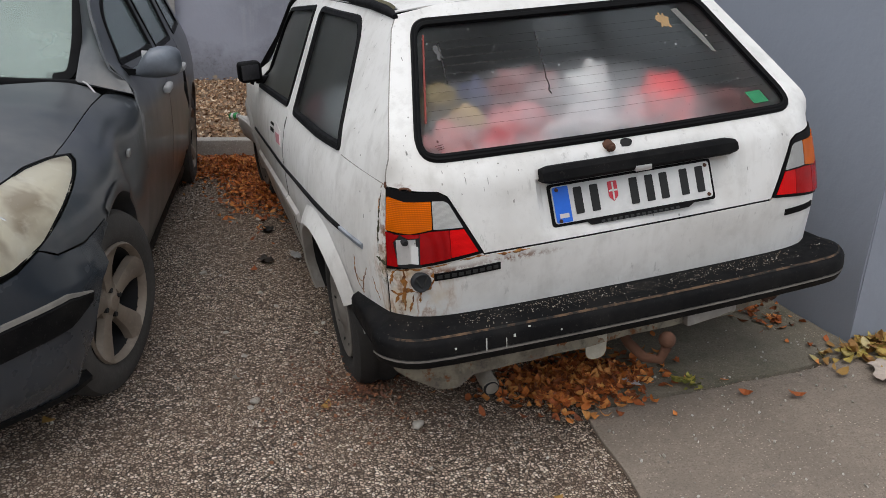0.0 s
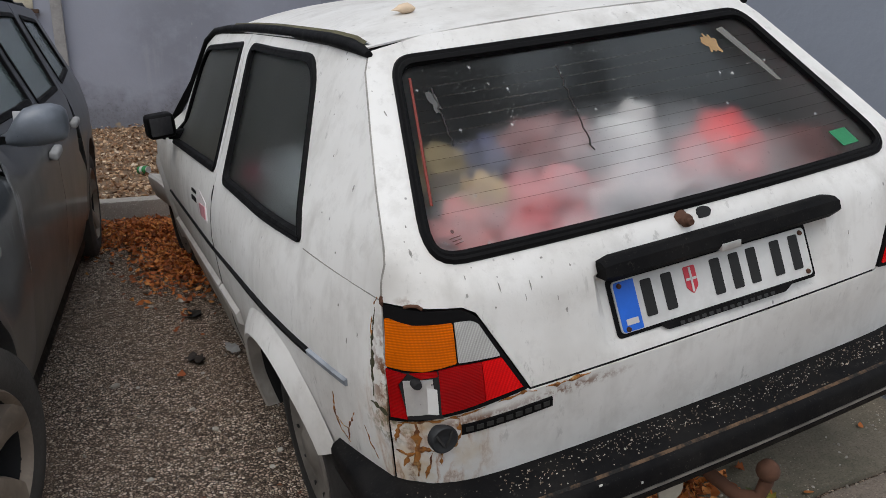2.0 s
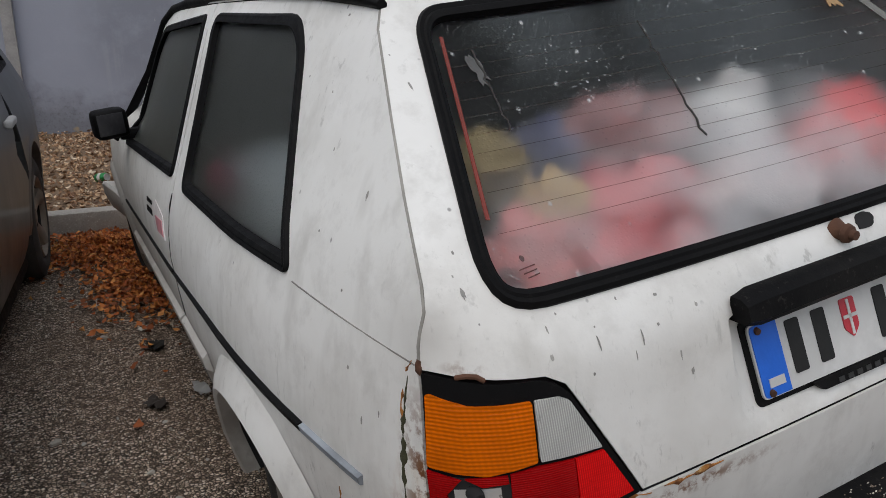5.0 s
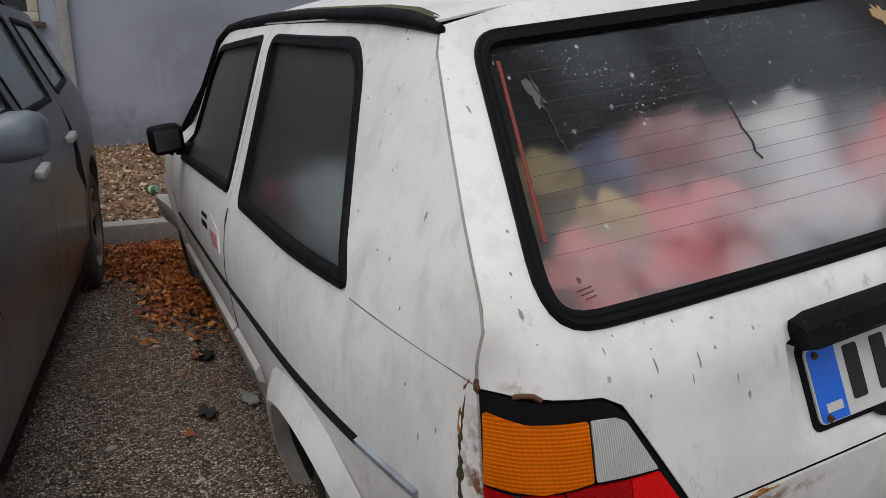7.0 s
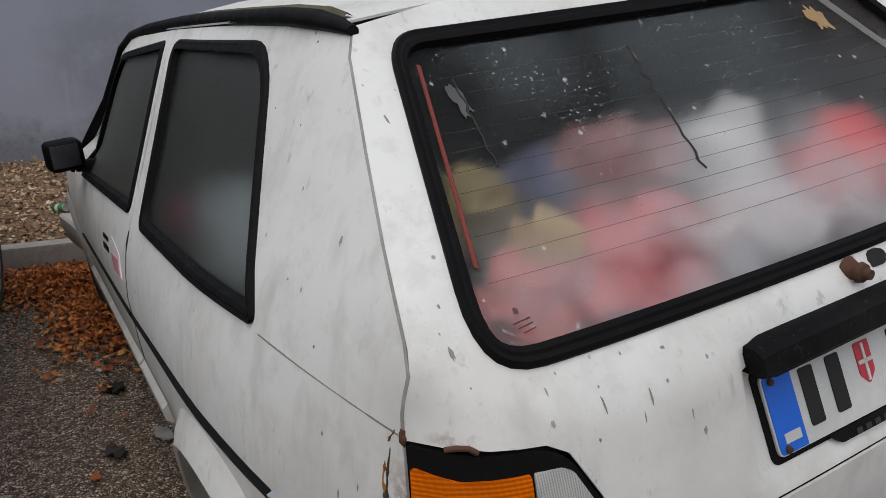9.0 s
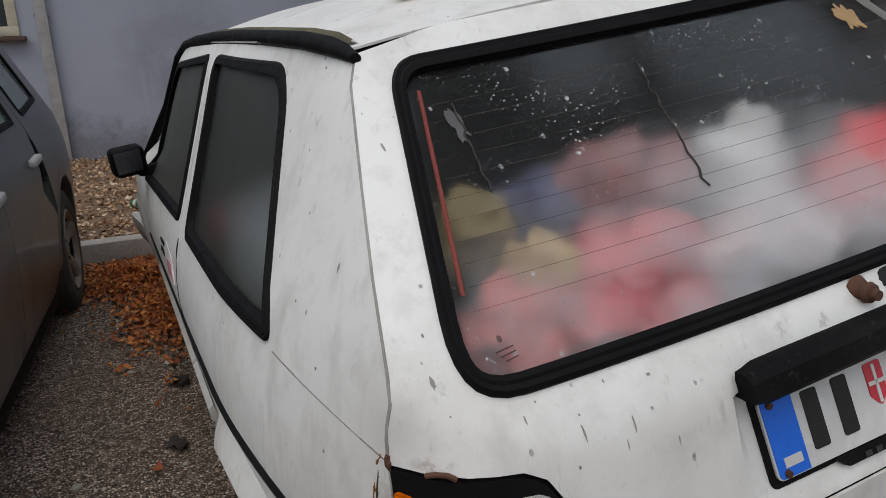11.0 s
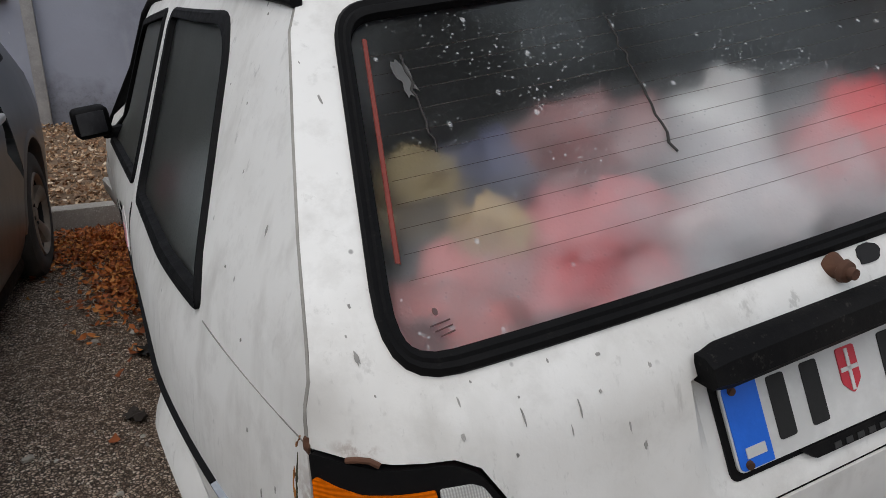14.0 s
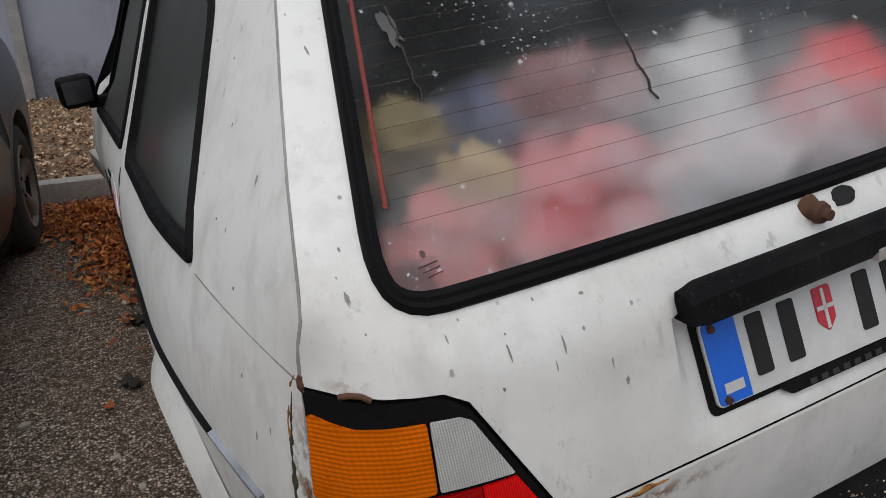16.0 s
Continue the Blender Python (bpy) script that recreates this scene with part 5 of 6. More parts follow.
# underside, exhaust, towing hitch
part("floor_pan", boxed((1.36, 3.3, 0.06), (0, 1.9, 0.235), bevel=0.02), DARK, golf)
ROTTEN = Mat("rotten_valance", (0.26, 0.235, 0.18), 0.85)
ROTTEN.blend(ROTTEN.mul(ROTTEN.step(ROTTEN.noise(11, 5, 0.7), 0.42, 0.58), 0.85), (0.13, 0.11, 0.085))
ROTTEN.blend(ROTTEN.step(ROTTEN.noise(16, 5, 0.7, ROTTEN.mapped(loc=(3, 1, 7))), 0.57, 0.64), (0.17, 0.065, 0.02))
ROTTEN.blend(ROTTEN.mul(ROTTEN.step(ROTTEN.noise(45, 5, 0.7), 0.55, 0.68), 0.6), (0.06, 0.05, 0.045))
ROTTEN = ROTTEN.bump(ROTTEN.noise(25, 5), 0.006).done()
VALANCE = rounded([(-0.765, 0.30), (-0.716, 0.262), (-0.645, 0.222), (-0.585, 0.222), (-0.537, 0.258), (-0.389, 0.266), (-0.239, 0.260), (0.1, 0.27), (0.3, 0.262), (0.66, 0.285), (0.72, 0.33), (-0.765, 0.335)], 0.015)
part("rear_valance", thicken(sheet(VALANCE, [], lambda u, v: (u, 0.028 + 0.07 * (abs(u) / 0.76) ** 8 + 0.02 * noise.noise(Vector((u * 7, v * 7, 0))), v), 0.03, (0, -1, 0)), 0.006), ROTTEN, golf, "rotten lower valance with flaking paint")
part("exhaust", tube([(-0.46, 0.7, 0.20), (-0.46, 0.30, 0.20), (-0.462, 0.16, 0.188), (-0.466, 0.07, 0.172)], 0.027, 14), plain("baked_pipe", (0.36, 0.32, 0.27), 0.75, 0.2, vary=0.4), golf, "dull exhaust pipe")
part("exhaust_mouth", lathe([(-0.003, 0.021), (0.004, 0.026), (0.03, 0.0265)], 14, "Y", (-0.466, 0.065, 0.171)), DARK, golf)
hitch = part("tow_hook", tube([(-0.01, 0.20, 0.28), (-0.01, 0.08, 0.275), (-0.008, 0.02, 0.245), (0.008, -0.045, 0.222), (0.045, -0.075, 0.222), (0.064, -0.080, 0.265)], 0.0165, 12), RUST, golf, "rusty towing hook")
part("tow_ball", lathe([(-0.028, 0.0), (-0.024, 0.014), (-0.012, 0.024), (0.0, 0.027), (0.012, 0.024), (0.024, 0.014), (0.028, 0.0)], 18, "Z", (0.065, -0.080, 0.288)), RUST, hitch, "rusty tow ball")
part("bracket_plate", thicken(sheet(rounded([(-0.155, 0.212), (-0.086, 0.212), (-0.080, 0.305), (-0.158, 0.305)], [0.03, 0.03, 0.005, 0.005]), [], lambda u, v: (u, 0.03, v), 0.03, (0, -1, 0)), 0.006), plain("dirty_cream_plastic", (0.45, 0.42, 0.34), 0.7), golf, "dirty cream plastic flap")
part("crushed_strut", boxed((0.20, 0.05, 0.045), (0.30, 0.04, 0.285), (0, -3, 3), 0.012), plain("dented_silver", (0.34, 0.33, 0.31), 0.5, 0.3, vary=0.7, grain=25), golf, "dented silver valance end")
part("tow_socket", blob(3, (0.045, 0.03, 0.02), (0.53, 0.04, 0.290), 0.6, 2), RUST, golf)


# wheels
def wheel(name_at, flat=0.0, steer=0.0, outer=-1, parent=golf, r=0.285, width=0.165, tyre_mat=RUBBER):
    hub = thing("wheel", name_at @ pose(0, 0, 0, 0, 0, steer))
    hub.parent = parent
    h = width / 2
    t = lathe([(-h * 0.8, r * 0.64), (-h, r * 0.72), (-h, r * 0.86), (-h * 0.86, r * 0.965), (-h * 0.6, r), (-h * 0.2, r), (-h * 0.18, r * 0.975), (0, r * 0.975), (h * 0.2, r), (h * 0.6, r), (h * 0.86, r * 0.965), (h, r * 0.86), (h, r * 0.72), (h * 0.8, r * 0.64)], 48)
    if flat:
        for v in t.verts:
            if v.co.z < -r + flat:
                over = (-r + flat) - v.co.z
                v.co.z = -r + flat - over * 0.02
                v.co.x += math.copysign(min(over, 0.05) * 0.7, v.co.x)
    part("tyre", t, tyre_mat, hub)
    return hub, h


def steel_wheel(at, flat, steer=0.0, s=-1):
    hub, h = wheel(at, flat, steer)
    r = 0.285
    cap = lathe([(s * h * 1.02, 0.0), (s * h * 1.02, r * 0.16), (s * h * 0.86, r * 0.22), (s * h * 0.84, r * 0.44), (s * h * 0.98, r * 0.52), (s * h * 0.95, r * 0.60), (s * h * 0.6, r * 0.62)], 36)
    rim = part("hubcap", cap, HUBCAP, hub, "dirty grey hubcap")
    for k in range(9):
        a = 2 * math.pi * k / 9
        part("vent", boxed((0.008, 0.016, 0.010), (s * h * 0.86, r * 0.46 * math.cos(a), r * 0.46 * math.sin(a)), (math.degrees(a), 0, 0), 0.003), DARK, rim)


steel_wheel(pose(-0.735, 0.67, 0.257), 0.055)
steel_wheel(pose(0.735, 0.70, 0.235), 0.0, 0, 1)
steel_wheel(pose(-0.735, 3.28, 0.258), 0.05, 6)
steel_wheel(pose(0.735, 3.28, 0.235), 0.0, 6, 1)

# the front wing is bent outwards over its wheel
rail = []
for i in range(13):
    t = i / 12
    rail.append((Vector((-(0.838 + 0.070 * t ** 1.4), 2.70 + 0.92 * t, 0.475 - 0.03 * t)), Vector((-1, 0, 0)), Vector((0, 0, 1)) * (0.35 + 0.65 * min(1.0, 1.6 * t))))
part("bent_wing_edge", sweep([(-0.14, 0.030), (-0.010, 0.062), (0.002, 0.050), (0.002, 0.0), (-0.020, -0.080), (-0.14, -0.085)], rail, True), WHITE, golf, "white wing edge bent outwards over the wheel")
rail = [(Vector(left(1.5035 - 0.010 * max(0.0, (z - 0.60) / 0.24), z)), Vector((-1, 0, 0)), Vector((0, 1, 0))) for z in np.linspace(0.18, 0.835, 24)]
part("door_gap", sweep([(-0.006, -0.0028), (0.0012, -0.0022), (0.0012, 0.0022), (-0.006, 0.0028)], rail, True), DARK, left_q)

# mirror, door handle scar and sticker
mirror = part("wing_mirror", None or boxed((0.122, 0.085, 0.108), (-0.868, 2.49, 0.925), (6, 0, 12), 0.026, 3), TRIM, golf, "black plastic door mirror")
part("mirror_glass", boxed((0.095, 0.006, 0.08), (-0.866, 2.446, 0.925), (6, 0, 12), 0.004), plain("mirror_dark", (0.05, 0.05, 0.055), 0.2), mirror)
part("mirror_arm", boxed((0.09, 0.05, 0.04), (-0.80, 2.50, 0.875), (0, 0, 0), 0.015), TRIM, mirror)


def on_door(name, poly, lift, mat_, label=""):
    return part(name, thicken(sheet(poly, [], lambda u, v: Vector(left(u, v)) - Vector((lift, 0, 0)), 0.03, (-1, 0, 0)), 0.002), mat_, left_d, label)


on_door("sticker", [(1.57, 0.690), (1.76, 0.680), (1.83, 0.735), (1.75, 0.772), (1.60, 0.752)], 0.003, plain("sticker_white", (0.85, 0.80, 0.80), 0.5), "torn pink and white sticker")
on_door("sticker_print", [(1.585, 0.697), (1.70, 0.690), (1.74, 0.728), (1.61, 0.738)], 0.005, plain("sticker_pink", (0.70, 0.30, 0.34), 0.5, vary=0.5, grain=25), "pink printed patch")
on_door("handle_scar", [(1.80, 0.712), (1.93, 0.704), (1.93, 0.722), (1.81, 0.728)], 0.004, TRIM, "black remains of the door handle")
on_door("handle_scar", [(1.82, 0.742), (1.93, 0.736), (1.93, 0.748), (1.83, 0.753)], 0.004, TRIM)


# ---- what lies inside the white car ----
def inner(name, bm, mat_, label, category):
    ob = mesh_object(name, bm, mat_)
    ob.matrix_basis = golf.matrix_basis
    return tagged(ob, label, category)


part("load_floor", boxed((1.20, 1.1, 0.04), (0, 0.75, 0.50), bevel=0.01), DARK, golf)
part("head_lining", boxed((1.05, 1.7, 0.02), (0, 1.45, 1.285), bevel=0.008), plain("grey_lining", (0.03, 0.03, 0.03), 0.95), golf)
for s in (-1, 1):
    part("seat", boxed((0.52, 0.14, 0.62), (s * 0.34, 1.95, 0.78), (-16, 0, 0), 0.05), DARK, golf)
    part("headrest", boxed((0.26, 0.08, 0.18), (s * 0.34, 2.04, 1.14), (-12, 0, 0), 0.03), DARK, golf)
part("rear_seat", boxed((1.2, 0.14, 0.5), (0, 1.30, 0.70), (-18, 0, 0), 0.05), DARK, golf)
def behind(x, z, reach):
    """A place inside the tailgate, so far in that a lump of that reach clears its window."""
    e = (reach + 0.02) / 0.86
    return (x + 0.22 * e, rear_y(x, z) + e, z - 0.28 * e)


inner("bag", blob(1, (0.075, 0.07, 0.115), behind(0.0, 1.020, 0.125), 0.5), cloth("white_plastic_bag", (0.90, 0.90, 0.90), 0.6), "bulging white plastic bag behind the fogged window", "bag")
inner("bag", blob(2, (0.175, 0.09, 0.11), behind(-0.325, 0.935, 0.125), 0.5), cloth("pink_bag", (0.78, 0.23, 0.25), 0.7), "dull pink bag stuffed with clothes", "bag")
inner("bag", blob(5, (0.13, 0.08, 0.095), behind(0.225, 0.965, 0.115), 0.5), cloth("red_bag", (0.95, 0.014, 0.025), 0.6), "bright red bag behind the fogged window", "bag")
inner("cloth", blob(6, (0.10, 0.06, 0.08), behind(-0.530, 0.925, 0.085), 0.45), cloth("brick_red_cloth", (0.60, 0.14, 0.13), 0.8), "brick-red cloth bundled up in the boot", "cloth")
inner("cloth", blob(7, (0.065, 0.05, 0.085), behind(-0.452, 0.970, 0.08), 0.4), cloth("yellow_cloth", (0.50, 0.34, 0.16), 0.8), "yellow stuffed cloth close behind the window", "cloth")
inner("cloth", blob(11, (0.075, 0.06, 0.06), behind(-0.515, 1.045, 0.08), 0.5), cloth("ochre_cloth", (0.33, 0.25, 0.12), 0.8), "ochre cloth bundled up in the boot", "cloth")
inner("cloth", blob(8, (0.065, 0.06, 0.05), behind(-0.395, 1.055, 0.08), 0.5), cloth("blue_cloth", (0.05, 0.06, 0.17), 0.8), "dark blue folded cloth in the boot", "cloth")
inner("bag", blob(9, (0.13, 0.08, 0.075), behind(-0.225, 1.055, 0.11), 0.5), cloth("wine_red_bag", (0.36, 0.13, 0.13), 0.7), "faded wine-red bag behind the fogged window", "bag")
inner("bag", blob(14, (0.17, 0.09, 0.09), behind(0.42, 0.925, 0.125), 0.5), cloth("brown_red_bag", (0.20, 0.065, 0.06), 0.7), "dark brownish-red bag behind the fogged window", "bag")
inner("bag", blob(10, (0.075, 0.25, 0.15), (-0.64, 0.98, 0.86), 0.4), cloth("pale_grey_bag", (0.78, 0.83, 0.98), 0.6), "pale bag heaped on the back seat", "bag")
inner("cloth", blob(12, (0.04, 0.06, 0.04), (-0.69, 1.30, 0.875), 0.3), cloth("magenta_cloth", (0.60, 0.05, 0.18), 0.8), "small magenta cloth on the back seat", "cloth")
inner("cloth", blob(13, (0.15, 0.08, 0.08), behind(-0.08, 0.935, 0.105), 0.5), cloth("pale_cloth", (0.86, 0.72, 0.72), 0.8), "pale folded cloth behind the fogged window", "cloth")


# ---- the dark car parked beside it, nose to the street ----
WORN = plain("worn_pale_plastic", (0.42, 0.42, 0.42), 0.5)
MIRROR_SHELL = plain("mirror_shell", (0.16, 0.18, 0.21), 0.32, 0.3, vary=0.25)
HOUSING = plain("lamp_housing", (0.62, 0.58, 0.46), 0.4, 0.2, vary=0.3, grain=12)
dark = thing("estate_car", pose(-2.405, -0.12, 0, 0, 0, -3.7), "dusty dark blue-grey family car with hazed headlamps", "car")
LOWER = [(0.15, 0.924), (0.35, 0.984), (0.55, 1.0)]
CABIN = [(0.15, 0.80), (0.35, 0.850), (0.60, 0.866), (0.80, 0.858), (0.93, 0.832), (0.97, 0.815), (1.036, 0.785), (1.19, 0.71), (1.42, 0.61), (1.50, 0.54)]
PLAN, ROUND = 2.6, 3.8


def soft(v, a, b):
    k = max(0.0, min(1.0, (v - a) / (b - a)))
    return k * k * (3 - 2 * k)


def nose_y(u):
    """How far back from the tip: u runs 0 to 90 round the nose, then 100 a metre along the flank."""
    return 0.95 - 0.95 * max(0.0, math.cos(radians(u))) ** (2 / PLAN) if u < 90 else 0.95 + (u - 90) / 100


def nose_u(y):
    return math.degrees(math.acos(min(1.0, max(0.0, (0.95 - y) / 0.95) ** (PLAN / 2)))) if y < 0.95 else 90 + (y - 0.95) * 100


def half_width(y):
    return 0.866 * (1 - (1 - max(0.0, min(y, 0.95)) / 0.95) ** PLAN) ** (1 / PLAN)


def bonnet_top(y):
    return 0.715 + 0.255 * max(0.0, y / 1.42) ** 0.62


def cabin_x(y, z):
    x = lerp(CABIN, z)
    if z > 0.93 and y < 2.4:
        x -= 0.05 * ((2.4 - y) / 0.8) ** 2 * soft(z, 0.93, 1.02)
    if y > 3.7:
        x -= 0.08 * (y - 3.7) ** 2
    return x


def flank_x(y, z):
    if y > 1.3:
        return cabin_x(y, z)
    return half_width(y) * (lerp(LOWER, z) if z < 0.55 else max(0.0, 1 - (max(0.0, z - 0.55) / (bonnet_top(y) - 0.55)) ** ROUND) ** (1 / ROUND))


def flank_q(y, z):
    """The girth number that belongs to a height: 0 on the middle of the bonnet, 1 at the widest line, 1.9 at the sill."""
    if z < 0.55:
        return 1 + (0.55 - z) / 0.4
    return 1 - math.asin(min(1.0, (z - 0.55) / (bonnet_top(y) - 0.55)) ** (ROUND / 2)) / (math.pi / 2)


def front_body(q, u):
    """The whole front of the body as one smooth skin. q: girth, either side; u: way back, in hundredths."""
    s, v, u = (1 if q >= 0 else -1), abs(q), abs(u) * 100
    y = nose_y(u)
    w = half_width(y)
    if v <= 1:
        th = (1 - v) * math.pi / 2
        x, z = w * math.cos(th) ** (2 / ROUND), 0.55 + (bonnet_top(y) - 0.55) * math.sin(th) ** (2 / ROUND)
    else:
        z = 0.55 - (v - 1) * 0.4
        x = w * lerp(LOWER, z)
        x += 0.030 * soft(u, 45, 62) * soft(z, 0.62, 0.52) * (1 - soft(u, 84, 92))
        if z < 0.30:
            y += 0.10 * ((0.30 - z) / 0.12) ** 2 * math.cos(radians(min(u, 90)))
    if y > 1.3:
        k = soft(y, 1.3, 1.55) * soft(v, 0.45, 0.62)
        x = x * (1 - k) + max(x, lerp(CABIN, z)) * k
    # the dent in the wing behind the lamp
    if s > 0:
        x -= 0.040 * math.exp(-((y - 1.22) / 0.15) ** 2 - ((z - 0.70) / 0.10) ** 2)
        x += 0.010 * math.exp(-((y - 1.02) / 0.05) ** 2 - ((z - 0.66 - 0.3 * (y - 1.02)) / 0.05) ** 2)
    return (s * x, y, z)


def skin(s):
    return lambda q, u: front_body(s * q, u)


def around(u, v):
    """The same skin for panels that cross the middle of the nose."""
    return front_body(math.copysign(v, u), abs(u))


def flank(s):
    return lambda u, v: (s * flank_x(u, v), u, v)


def ahead(y, z):
    return (flank_q(y, z), nose_u(y) / 100)


LAMP = [(0.52, 0.30), (0.465, 0.42), (0.448, 0.585), (0.445, 0.736), (0.489, 0.804), (0.539, 0.842), (0.580, 0.830), (0.638, 0.781), (0.72, 0.698), (0.778, 0.646), (0.865, 0.585), (0.935, 0.500), (0.955, 0.427), (0.93, 0.31)]
BUMPER_EDGE = [(0.975, 0.30), (0.975, 0.44), (0.950, 0.510), (0.895, 0.565), (0.950, 0.608), (0.962, 0.691), (0.940, 0.785)]
SHUT = [(0.493, 0.815), (0.489, 0.985), (0.487, 1.15), (0.482, 1.43)]
FW_Y, FW_Z, RW_Y = 0.85, 0.315, 3.80


def estate_side(s):
    out, fn = (s, 0, 0), flank(s)
    wheel_edge = [ahead(y, z) for y, z in reversed(arch(FW_Y, FW_Z, 0.365, 0, 118))]
    wing = [(q + 0.006, u + 0.004) for q, u in SHUT] + [(0.515, 1.500), (0.64, 1.515), ahead(1.535, 0.60), ahead(1.50, 0.20), ahead(1.225, 0.20)]
    wing += list(reversed(wheel_edge)) + [(q - 0.008, u) for q, u in reversed(BUMPER_EDGE[3:])] + [(q + 0.010, u + 0.006) for q, u in reversed(LAMP[5:10])]
    w = panel("front_wing", wing, [], skin(s), 0.045, out, WING, dark, "dented dusty front wing" if s > 0 else "")
    win1 = rounded([(1.69, 1.000), (2.44, 1.012), (2.45, 1.38), (2.22, 1.38), (1.82, 1.21)], [0.02, 0.02, 0.03, 0.05, 0.1])
    d1 = panel("front_door", [(1.508, 0.20), (1.543, 0.60), (1.530, 0.93), (1.57, 1.03), (1.73, 1.22), (2.12, 1.42), (2.50, 1.425), (2.49, 0.20)], [win1], fn, 0.08, out, DUST_SHEEN, dark, "dented dusty front door")
    win2 = rounded([(2.56, 0.99), (3.22, 1.00), (3.30, 1.36), (2.56, 1.37)], 0.03)
    d2 = panel("rear_door", [(2.498, 0.20), (2.508, 1.425), (3.34, 1.41), (3.34, 0.96), (3.24, 0.70)] + arch(RW_Y, FW_Z, 0.40, 145, 188) + [(3.30, 0.20)], [win2], fn, 0.08, out, DUST_SHEEN, dark)
    win3 = rounded([(3.44, 1.01), (4.0, 1.05), (3.92, 1.33), (3.44, 1.355)], 0.04)
    q = panel("quarter_panel", [(3.348, 0.96), (3.348, 1.41), (4.15, 1.38), (4.40, 0.95), (4.42, 0.30), (4.1, 0.28)] + arch(RW_Y, FW_Z, 0.37, 0, 142), [win3], fn, 0.08, out, DUST_SHEEN, dark)
    for owner, win in ((d1, win1), (d2, win2), (q, win3)):
        part("window_seal", ring_strip(ccw(win), 0.022, fn, 0.006, 0.008, out), TRIM, owner)
        g = part("side_window", thicken(sheet(win, [], lambda u, v: Vector(fn(u, v)) - Vector(out) * 0.008, 0.12, out), 0.004), CLEAR_GLASS, owner)
        g.visible_shadow = False
    for cy, r, owner in ((FW_Y, 0.365, w), (RW_Y, 0.37, q)):
        rail = []
        for i in range(25):
            a = radians(-4 + (186 if cy > 2 else 118) * i / 24)
            y, z = cy + r * math.cos(a), FW_Z + r * math.sin(a)
            rail.append((Vector(fn(y, z) if cy > 2 else skin(s)(*ahead(y, z))), Vector(out), Vector((0, math.cos(a), math.sin(a)))))
        part("wheel_arch", sweep([(-0.22, -0.002), (0.004, -0.003), (0.007, 0.010), (0.0, 0.035)], rail), DUST_SHEEN, owner)
    for y, z, owner in ((2.36, 0.83, d1), (3.16, 0.85, d2)):
        part("door_handle", boxed((0.035, 0.16, 0.035), (s * (flank_x(y, z) + 0.018), y, z), (3, 0, 0), 0.014, 3), WORN, owner, "worn pale door handle")
    rail = [(Vector(fn(y, 0.20)), Vector(out), Vector((0, 0, 1))) for y in np.linspace(1.25, 3.35, 10)]
    part("sill", sweep([(-0.08, -0.05), (0.0, -0.05), (0.012, -0.01), (0.0, 0.03)], rail), BUMPER, dark)
    part("side_repeater", boxed((0.012, 0.05, 0.028), (s * (front_body(s * flank_q(1.30, 0.72), nose_u(1.30) / 100)[0] * s + 0.004), 1.30, 0.72), (0, 0, 0), 0.006), CLEAR, w, "small clear indicator")
    # mirror on its arm
    bm = bmesh.new()
    rings = []
    for t, dz, ry, rz in ((0.0, -0.035, 0.018, 0.014), (0.12, -0.030, 0.028, 0.022), (0.25, -0.014, 0.048, 0.046), (0.38, -0.003, 0.064, 0.060), (0.55, 0.0, 0.070, 0.066), (0.75, 0.002, 0.068, 0.064), (0.90, 0.0, 0.056, 0.056), (0.97, -0.002, 0.040, 0.044), (1.0, -0.003, 0.012, 0.020)):
        ring = []
        for k in range(20):
            a = 2 * math.pi * k / 20
            c, d = math.cos(a), math.sin(a)
            y = ry * math.copysign(abs(c) ** 0.7, c)
            z = rz * math.copysign(abs(d) ** 0.75, d) * (1.0 if d > 0 else 0.95)
            ring.append(bm.verts.new((s * (0.806 + 0.195 * t), 1.70 + 0.03 * t + min(y, 0.03), 1.008 + dz + z + 0.012 * t)))
        rings.append(ring)
    for p, q in zip(rings, rings[1:]):
        for k in range(20):
            bm.faces.new((p[k], p[(k + 1) % 20], q[(k + 1) % 20], q[k]))
    bm.faces.new(rings[0])
    bm.faces.new(rings[-1])
    bmesh.ops.recalc_face_normals(bm, faces=bm.faces)
    m = part("wing_mirror", bm, MIRROR_SHELL, d1, "grey-blue mirror shell")
    part("mirror_glass", boxed((0.13, 0.006, 0.09), (s * 0.905, 1.757, 1.012), (0, 0, 0), 0.002), SILVER, m)
    part("mirror_arm", sweep([(-0.012, -0.025), (0.012, -0.025), (0.012, 0.025), (-0.012, 0.025)], [(Vector((s * x, 1.70, z)), Vector((0, 0.0, 1)) * k, Vector((0, 1, 0)) * k) for x, z, k in ((0.74, 0.985, 2.2), (0.775, 0.978, 1.7), (0.80, 0.976, 1.1), (0.825, 0.978, 0.9))], True), TRIM, m)
    return w


estate_side(1)
estate_side(-1)


top = [(u, q) for q, u in BUMPER_EDGE]
end = [(nose_u(y) / 100, flank_q(y, z)) for y, z in [(0.70, 0.625), (0.62, 0.58), (0.55, 0.50), (0.515, 0.42), (0.48, 0.33), (0.45, 0.24)]]
ring = top + end + [(nose_u(0.43) / 100, 1.92)]
front = panel("front_bumper", ring + [(-u, v) for u, v in reversed(ring)], [rounded([(-0.18, 1.82), (0.18, 1.82), (0.22, 1.22), (-0.22, 1.22)], 0.03)], around, 0.05, (0, -1, 0), GLOSSY, dark, "dark front bumper with a wide air intake")
part("intake", boxed((0.72, 0.03, 0.26), (0, 0.16, 0.34), bevel=0.005), DARK, front)
for z in (0.28, 0.34, 0.40):
    part("intake_slat", boxed((0.70, 0.03, 0.015), (0, 0.11, z), bevel=0.003), TRIM, front)
